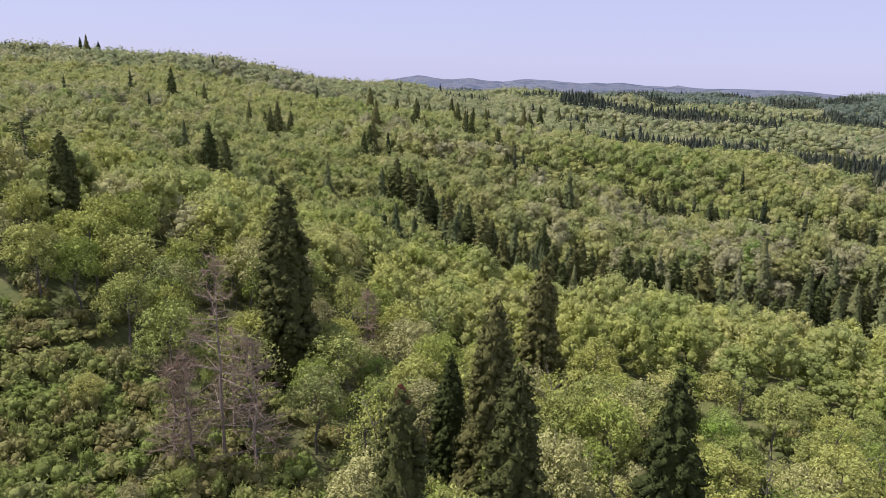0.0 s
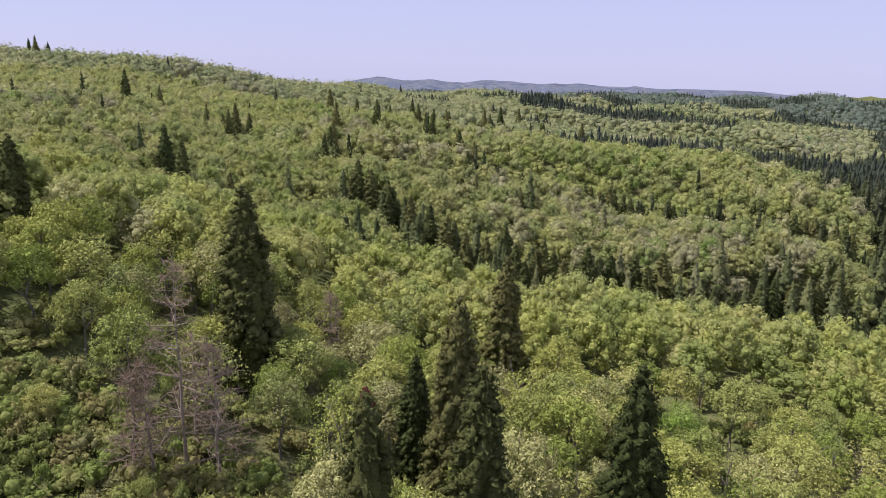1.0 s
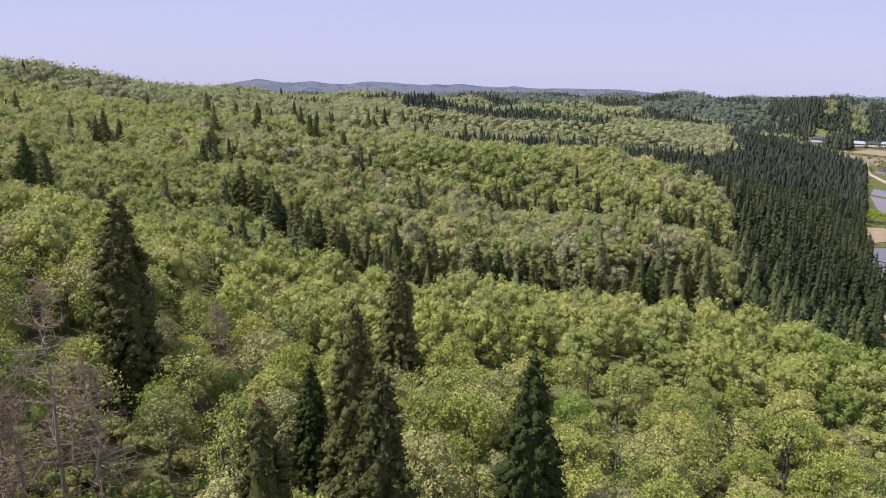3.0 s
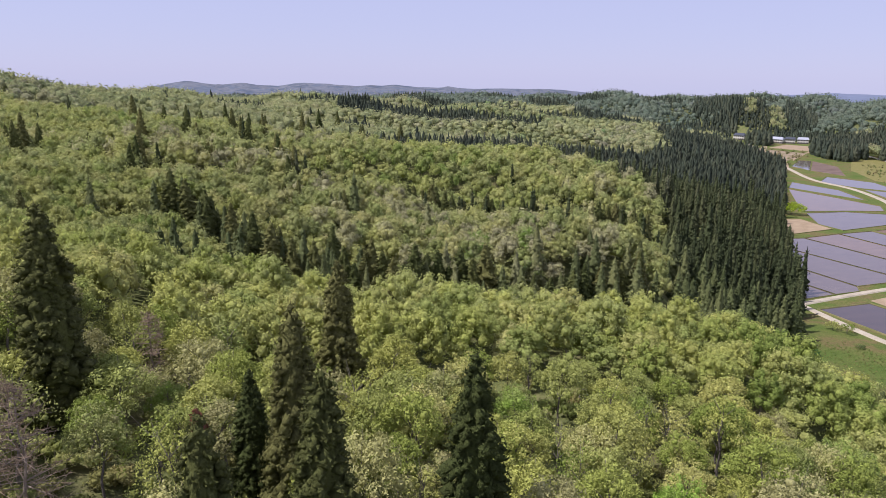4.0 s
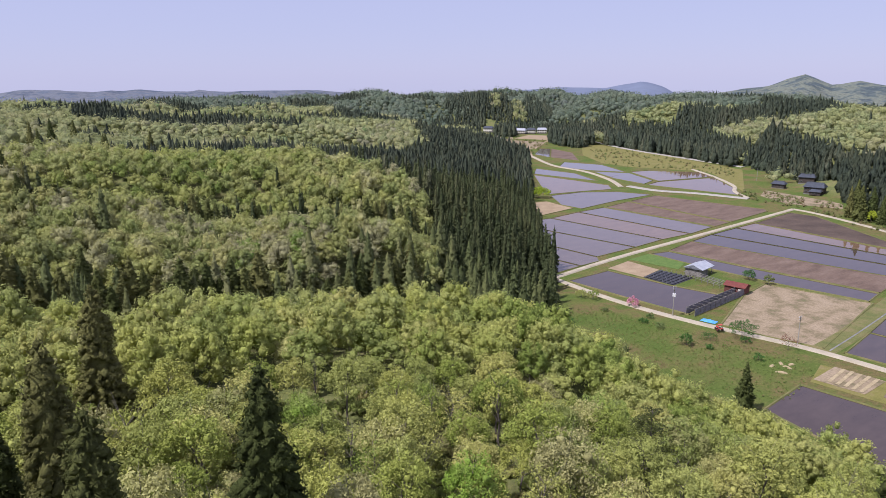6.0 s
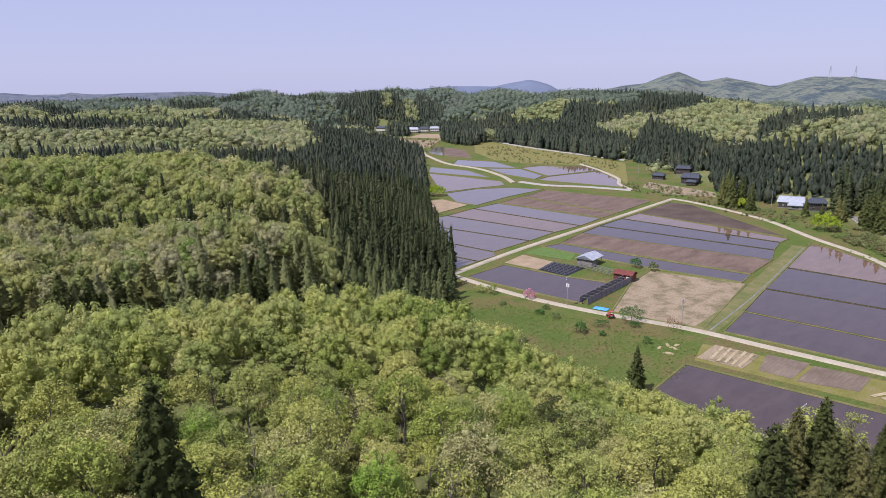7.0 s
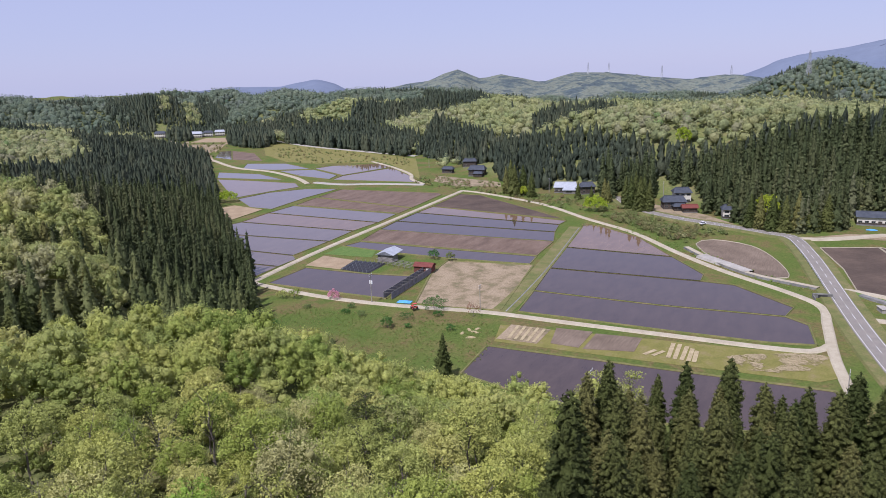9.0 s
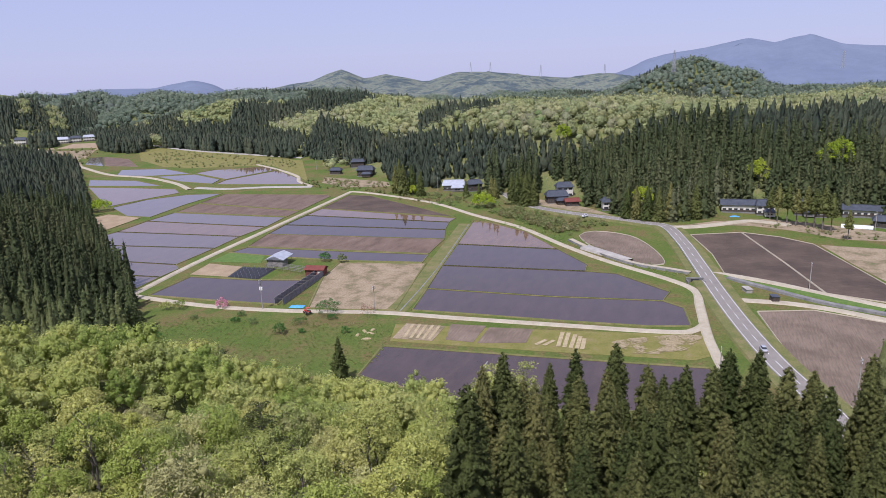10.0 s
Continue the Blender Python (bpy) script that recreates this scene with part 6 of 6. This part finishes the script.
small_tree((210.5, 162.7), 3.6, 2.2, leaf_pink, "small pink blossoming tree beside the lane")
small_tree((204.9, 177.6), 4.0, 2.2, leaf_near, "small pale blossoming tree on the meadow's edge", per=9)
small_tree((202.9, 182.2), 3.4, 2.0, leaf_near, "small pale budding tree on the meadow's edge", per=8)
small_tree((212.6, 119.6), 6.0, 4.0, leaf_bush, "spreading olive-green tree beside the tractor", 34, 16)
small_tree((214.0, 104.3), 5.0, 2.8, leaf_rust, "small tree with reddish young leaves by the lane", 22, 7, 0.25)
small_tree((278.5, 155.7), 4.6, 2.6, leaf_bush, "round green tree behind the red shed")
small_tree((277.8, 146.7), 4.4, 2.0, leaf_bush, "upright green tree behind the red shed")
small_tree((191.8, 126.3), 4.2, 1.8, leaf_bush, "dark green young tree in the meadow")
for q, h, r in (((201.9, 124.7), 2.4, 2.2), ((194.7, 119.9), 1.2, 1.1), ((198.2, 105.3), 2.2, 1.3), ((197.9, 141.2), 2.0, 1.6), ((198.1, 148.4), 1.8, 1.6), ((204.2, 150.2), 1.6, 1.3), ((197.6, 165.4), 1.2, 1.2), ((208.9, 115.9), 1.8, 1.6), ((177.9, 164.7), 2.2, 1.4)):
    small_tree(q, h, r, leaf_bush, "low green bush in the meadow", 14, 12, 0.26, "bush", "bush")
BRIGHT = "broadleaf tree in bright yellow-green leaf beside the houses"
for q, h, r in (((413.1, 118.3), 10, 6.0), ((449.3, 179.3), 7, 3.2), ((529.0, 88.7), 17, 5.0), ((412.8, 23.3), 15, 6.5), ((454.8, -40.4), 19, 7.5), ((469.3, -83.2), 24, 8.5), ((356.8, 364.5), 8, 6.5)):
    small_tree(q, h, r, leaf_fresh, BRIGHT, 44, 14, 0.7, "broadleaf_tree")

# cedar groves and pale trees on the upper valley floor, round the hamlet
def grove(name, label, poly, cell, kinds, low, high, mat):
    xs, ys = [p[0] for p in poly], [p[1] for p in poly]
    x, y = [q.ravel() for q in np.meshgrid(np.arange(min(xs), max(xs), cell), np.arange(min(ys), max(ys), cell))]
    x, y = x + rng.uniform(-0.4, 0.4, x.size) * cell, y + rng.uniform(-0.4, 0.4, y.size) * cell
    m = inside(poly, x, y)
    x, y = x[m], y[m]
    s = rng.uniform(low, high, (len(x), 1)) * np.ones((1, 2))
    ob = joined(name, label, kinds, x, y, np.maximum(0, ground_z(x, y)), s, rng.integers(0, len(kinds), len(x)), rng.uniform(0.1, 0.9, len(x)), mat)
    return tagged(ob, category="grove")


# these groves take the leaf colours that have distance haze painted in
GROVE_CEDARS = [cedar_cone(231 + k, 17.0, 3.7, 8, 6, 0.62, 0.05, 20, 1.0) for k in range(4)]
GROVE_LEAVES = [billow(241 + k, 6, 30, 0.9, 4.6, 8.0, 3.0, lean=0.36) for k in range(4)]
for q in ([(680.2, 682.6), (650.5, 626.1), (647.5, 595.0), (696.0, 614.7), (743.6, 657.6), (740.4, 733.9)], [(697.2, 811.2), (692.7, 779.2), (705.8, 770.7), (737.4, 804.3), (735.3, 852.4)],
          [(758.5, 1014.8), (762.1, 910.4), (841.5, 1003.1), (840.2, 1121.5)], [(859.9, 918.9), (835.0, 829.8), (915.7, 908.5), (926.6, 988.8)], [(708.2, 609.9), (678.9, 526.5), (653.3, 448.8), (622.5, 371.8), (657.8, 389.1), (693.0, 475.5), (744.5, 636.9)]):
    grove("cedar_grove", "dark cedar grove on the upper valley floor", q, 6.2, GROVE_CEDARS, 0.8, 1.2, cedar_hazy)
for q in ([(695.9, 616.3), (702.5, 605.1), (744.3, 640.4), (743.6, 657.6)], [(808.1, 950.5), (825.0, 942.5), (878.0, 1001.7), (868.6, 1020.1)], [(825.5, 911.5), (825.9, 881.1), (868.9, 926.0), (868.8, 958.4)]):
    grove("pale_grove", "pale budding trees round the hamlet, haze in their colour", q, 7.0, GROVE_LEAVES, 0.9, 1.4, leaf_hazy)

# scrub on the bank between the lane and the village road, and along edges
def shrub_belt(name, label, poly, cell, size, mat):
    xs, ys = [p[0] for p in poly], [p[1] for p in poly]
    n = int((max(xs) - min(xs)) * (max(ys) - min(ys)) / cell ** 2)
    x, y = rng.uniform(min(xs), max(xs), n), rng.uniform(min(ys), max(ys), n)
    m = inside(poly, x, y)
    x, y = x[m], y[m]
    kinds = [crown(401 + k, 10, 6, 0.5, 1.4, 1.9, 0.0, bodies=1) for k in range(4)]
    s = rng.uniform(0.5, 1.3, (len(x), 1)) * size * np.ones((1, 2))
    ob = joined(name, label, kinds, x, y, np.maximum(0, ground_z(x, y)), s, rng.integers(0, 4, len(x)), rng.uniform(0, 1, len(x)), mat)
    return tagged(ob, category="shrubs")


shrub_belt("bank_shrubs", "brownish green scrub on the road bank", [(401.1, 116.7), (405.2, 93.4), (366.3, 57.0), (347.4, 54.0), (363.5, 71.5), (391.7, 103.7)], 2.6, 1.3, leaf_scrub)
shrub_belt("bank_shrubs", "green scrub on the road bank", [(425.9, 109.0), (402.7, 79.3), (387.1, 44.8), (377.5, 34.7), (357.3, 55.5), (383.2, 81.8)], 3.2, 0.9, leaf_scrub)
shrub_belt("garden_shrubs", "garden shrubs round the farmhouses", [(433.2, 185.3), (418.6, 151.8), (410.0, 115.7), (426.5, 105.5), (447.0, 125.9), (465.1, 181.1)], 4.5, 0.9, leaf_scrub)
shrub_belt("garden_shrubs", "garden shrubs round the farmhouses", [(482.8, 267.7), (468.7, 204.6), (490.4, 213.8), (509.6, 279.6)], 4.5, 0.8, leaf_scrub)
shrub_belt("meadow_shrubs", "scattered scrub on the fallow meadow", [(643.6, 577.3), (681.2, 575.9), (651.2, 476.2), (602.6, 357.1), (555.4, 332.6), (576.5, 378.4), (551.2, 436.1), (554.3, 477.7)], 8.0, 0.8, leaf_scrub)
shrub_belt("meadow_shrubs", "scattered scrub below the hamlet", [(674.4, 777.7), (680.6, 677.6), (567.5, 588.5), (529.4, 564.2), (563.4, 629.6)], 14.0, 1.3, leaf_scrub)
shrub_belt("stream_shrubs", "rough green scrub along the stream", [(470.3, 280.4), (460.8, 241.8), (446.8, 195.2), (461.9, 201.7), (479.7, 251.5), (502.2, 291.1)], 5.0, 0.8, leaf_scrub)
shrub_belt("meadow_tufts", "tufts of green grass and brown weeds on the meadow", [(183.2, 174.7), (198.1, 172.5), (203.2, 135.0), (209.5, 97.3), (202.2, 89.9), (178.6, 85.0), (165.8, 103.1), (173.2, 142.4)], 1.35, 0.17, leaf_tuft)
shrub_belt("lane_tufts", "rough grass along the paddy lane", [(371.6, 120.0), (380.0, 106.4), (355.4, 78.9), (333.6, 52.9), (306.1, 30.0), (290.8, 5.9), (283.0, -7.5), (288.8, -7.5), (301.1, 8.4), (349.1, 55.6), (373.9, 86.2)], 2.6, 0.3, leaf_tuft)
shrub_belt("yard_shrubs", "green garden plants before the farmhouses", [(390.6, -32.9), (380.9, -50.4), (365.3, -67.9), (362.8, -87.8), (379.4, -91.4), (387.7, -71.6), (397.1, -52.3)], 5.0, 0.6, leaf_scrub)
shrub_belt("wood_edge_shrubs", "pale shrubs at the foot of the cedar wood", [(165.4, 179.2), (172.0, 171.1), (183.6, 173.7), (176.0, 169.0), (167.0, 166.4), (161.8, 172.9)], 2.2, 1.2, leaf_thicket)


# ---- dead trees on the cleared slope ----
def dead_tree(at, h, seed, label="bare dead tree with grey twiggy branches"):
    r = np.random.default_rng(seed)
    g = float(ground_z(*at)[0])
    t = thing("dead_tree", label, "tree", Matrix.Translation((at[0], at[1], g)))
    bm, tw = bmesh.new(), bmesh.new()
    p = Vector((0, 0, -0.6))
    for k in range(6):
        q = Vector((r.normal(0, 0.12), r.normal(0, 0.12), h * (k + 1) / 6))
        rod(bm, p, q, 0.2 * (1 - k / 6.4), 0.2 * (1 - (k + 1) / 6.4), 6)
        p = q
    for k in range(64):
        z = h * r.uniform(0.2, 0.98)
        a, l = r.uniform(0, 6.28), (h - z) * 0.28 + 0.7
        e = Vector((math.cos(a) * l, math.sin(a) * l, z + l * r.uniform(-0.15, 0.35)))
        s = Vector((0, 0, z))
        rod(bm, s, e, 0.045, 0.015, 4)
        for _ in range(13):
            u = s.lerp(e, r.uniform(0.25, 1.0))
            rod(tw, u, u + Vector(r.normal(0, 0.42, 3)) + Vector((0, 0, 0.25)), 0.024, 0.01, 3)
    part("trunk", bm, bark_pale, t)
    tagged(part("twig_tangle", tw, twigs, t), kind="stuff")
    return t


for q, h, s in (((-20.0, 60.8), 22, 1), ((-16.8, 60.3), 15.5, 2), ((-22.7, 59.6), 12.5, 3), ((-23.9, 59.1), 11, 6), ((-9.4, 91.5), 12, 4), ((-20.2, 65.6), 13, 5)):
    dead_tree(q, h, s)


# rusty dying tip on one cedar, and a pine on the slope
_q = (-2.4, 46.9, 20)
v, f = cedar_cone(77, 1.8, 0.6, 8, 8, 0.6, 0.0, 200, 0.2)
tip = new("dead_cedar_tip", raw_mesh("dead_cedar_tip", v, f, leaf_rust))
tip.matrix_world = Matrix.Translation((_q[0], _q[1], float(ground_z(_q[0], _q[1])[0]) + 18.0))
tagged(tip, "rust-red dying tip of a dark cedar", "tree tip")


def pine(at, h, seed):
    """A pine: bent trunk with separate flat plates of needles."""
    r = np.random.default_rng(seed)
    g = float(ground_z(*at)[0])
    t = thing("pine_tree", "dark green pine with open layered branches", "tree", Matrix.Translation((at[0], at[1], g)))
    bm = rod(bmesh.new(), (0, 0, -0.5), (0.2, 0.1, h * 0.5), 0.26, 0.18, 7)
    rod(bm, (0.2, 0.1, h * 0.5), (0, -0.1, h * 0.97), 0.18, 0.05, 6)
    vs, fs, n = [], [], 0
    for k in range(34):
        z = h * (0.38 + 0.6 * k / 34)
        a, l = r.uniform(0, 6.28), (1 - k / 36) * h * 0.26 + 0.4
        e = np.array((math.cos(a) * l, math.sin(a) * l, z + 0.3))
        rod(bm, (0.05, 0, z - 0.2), tuple(e), 0.05, 0.02, 4)
        c = np.array([e * np.array([0.6, 0.6, 1]), e])
        c[0, 2] = z
        v, f = sprays(r, c, np.full(2, 0.28 * l + 0.3), 46, 0.28, 0.7)
        v[:, 2] = (v[:, 2] - z) * 0.5 + z
        vs.append(v)
        fs.append(f + n)
        n += len(v)
    part("trunk", bm, bark, t)
    part("crown", raw_mesh("crown", np.concatenate(vs), np.concatenate(fs), cedar_near), None, t)
    return t


pine((-56.7, 96.7), 17, 5)
pine((-92.8, 175.5), 13, 6)
pine((65.0, 46.7), 13.8, 8)


def heap(at, w, d, h, turn, seed):
    """A low ragged heap of cut straw."""
    n = 9
    v = [((i / n - 0.5) * w, (j / n - 0.5) * d, -0.1 + (h * max(0.0, math.sin(math.pi * i / n) * math.sin(math.pi * j / n)) ** 0.6) * (1 + 0.5 * noise.noise((i * 0.8, j * 0.8, seed)))) for i in range(n + 1) for j in range(n + 1)]
    f = [(i * (n + 1) + j, (i + 1) * (n + 1) + j, (i + 1) * (n + 1) + j + 1, i * (n + 1) + j + 1) for i in range(n) for j in range(n)]
    ob = new("straw_heap", raw_mesh("straw_heap", v, f, straw))
    ob.matrix_world = Matrix.Translation((*at, 0.0)) @ pose(0, 0, 0, 0, 0, turn)
    return tagged(ob, "pale heap of cut straw on the meadow", "straw heap", "straw heaps")


for k, q in enumerate([(197.5, 100.5), (201.4, 99.8), (200.0, 97.1), (195.0, 96.2), (203.1, 97.5)]):
    heap(q, 2.2 + 0.4 * k % 1.3, 1.1, 0.5, 40 * k, k)


# ---- canal works beside the road, and small things of the hamlet ----
def block(name, label, category, at, turn, size, mat, cap, z=0.0):
    """A squat box-like work with an overhanging slab on it."""
    w, d, h = size
    t = thing(name, label, category, Matrix.Translation((*at, z)) @ pose(0, 0, 0, 0, 0, turn))
    part("body", box(bmesh.new(), -w / 2, -d / 2, -0.4, w / 2, d / 2, h, 0.05), mat, t)
    part("slab", box(bmesh.new(), -w / 2 - 0.2, -d / 2 - 0.2, h, w / 2 + 0.2, d / 2 + 0.2, h + 0.18, 0.04), cap, t)
    return t


block("sluice_box", "pale concrete sluice box on the canal bank", "sluice", (275.0, -23.4), 20, (4.2, 2.2, 1.3), concrete, concrete)
hut = block("pump_hut", "small dark pump hut beside the canal", "hut", (265.5, -31.8), 15, (3.2, 2.4, 1.9), wood_dark, roof_tile)
part("door", box(bmesh.new(), -0.45, -1.26, 0.0, 0.45, -1.2, 1.7), wood_grey, hut, "grey board door")
culvert = thing("culvert", "dark concrete culvert mouth under the road", "culvert", Matrix.Translation((283.9, -4.8, 0.0)) @ pose(0, 0, 0, 0, 0, 14))
part("headwall", box(bmesh.new(), -0.4, -3.4, -0.4, 0.4, 3.4, 1.5, 0.05), concrete_dark, culvert)
# no hollow here: a black panel paints the shade inside the culvert
part("mouth", box(bmesh.new(), -0.46, -1.6, -0.2, -0.38, 1.6, 1.1), plastic_black, culvert, "black panel standing for the shaded opening")
for side in (-3.2, 3.2):
    part("wing_wall", box(bmesh.new(), -3.6, side - 0.2, -0.4, -0.4, side + 0.2, 1.1, 0.05), concrete_dark, culvert)

_a, _b = Vector((396.2, -75.0)), Vector((393.7, -88.9))
tunnel = thing("plastic_tunnel", "long low white plastic growing tunnel in the yard", "tunnel", Matrix.Translation((*((_a + _b) / 2), 0.06)) @ pose(0, 0, 0, 0, 0, math.degrees(math.atan2(_b.y - _a.y, _b.x - _a.x))))
_l = (_b - _a).length
bm = bmesh.new()
bmesh.ops.create_cone(bm, cap_ends=True, segments=20, radius1=1.6, radius2=1.6, depth=_l, matrix=Matrix.Rotation(radians(90), 4, "Y"))
bmesh.ops.delete(bm, geom=[v for v in bm.verts if v.co.z < -0.05], context="VERTS")
part("cover", bm, car_white, tunnel, "white plastic sheet")
for k in range(7):
    bm = bmesh.new()
    p = None
    for a in range(0, 181, 20):
        q = Vector((-_l / 2 + k * _l / 6, 1.64 * math.cos(radians(a)), 1.64 * math.sin(radians(a))))
        if p:
            rod(bm, p, q, 0.05, None, 5)
        p = q
    part("hoop", bm, steel, tunnel)
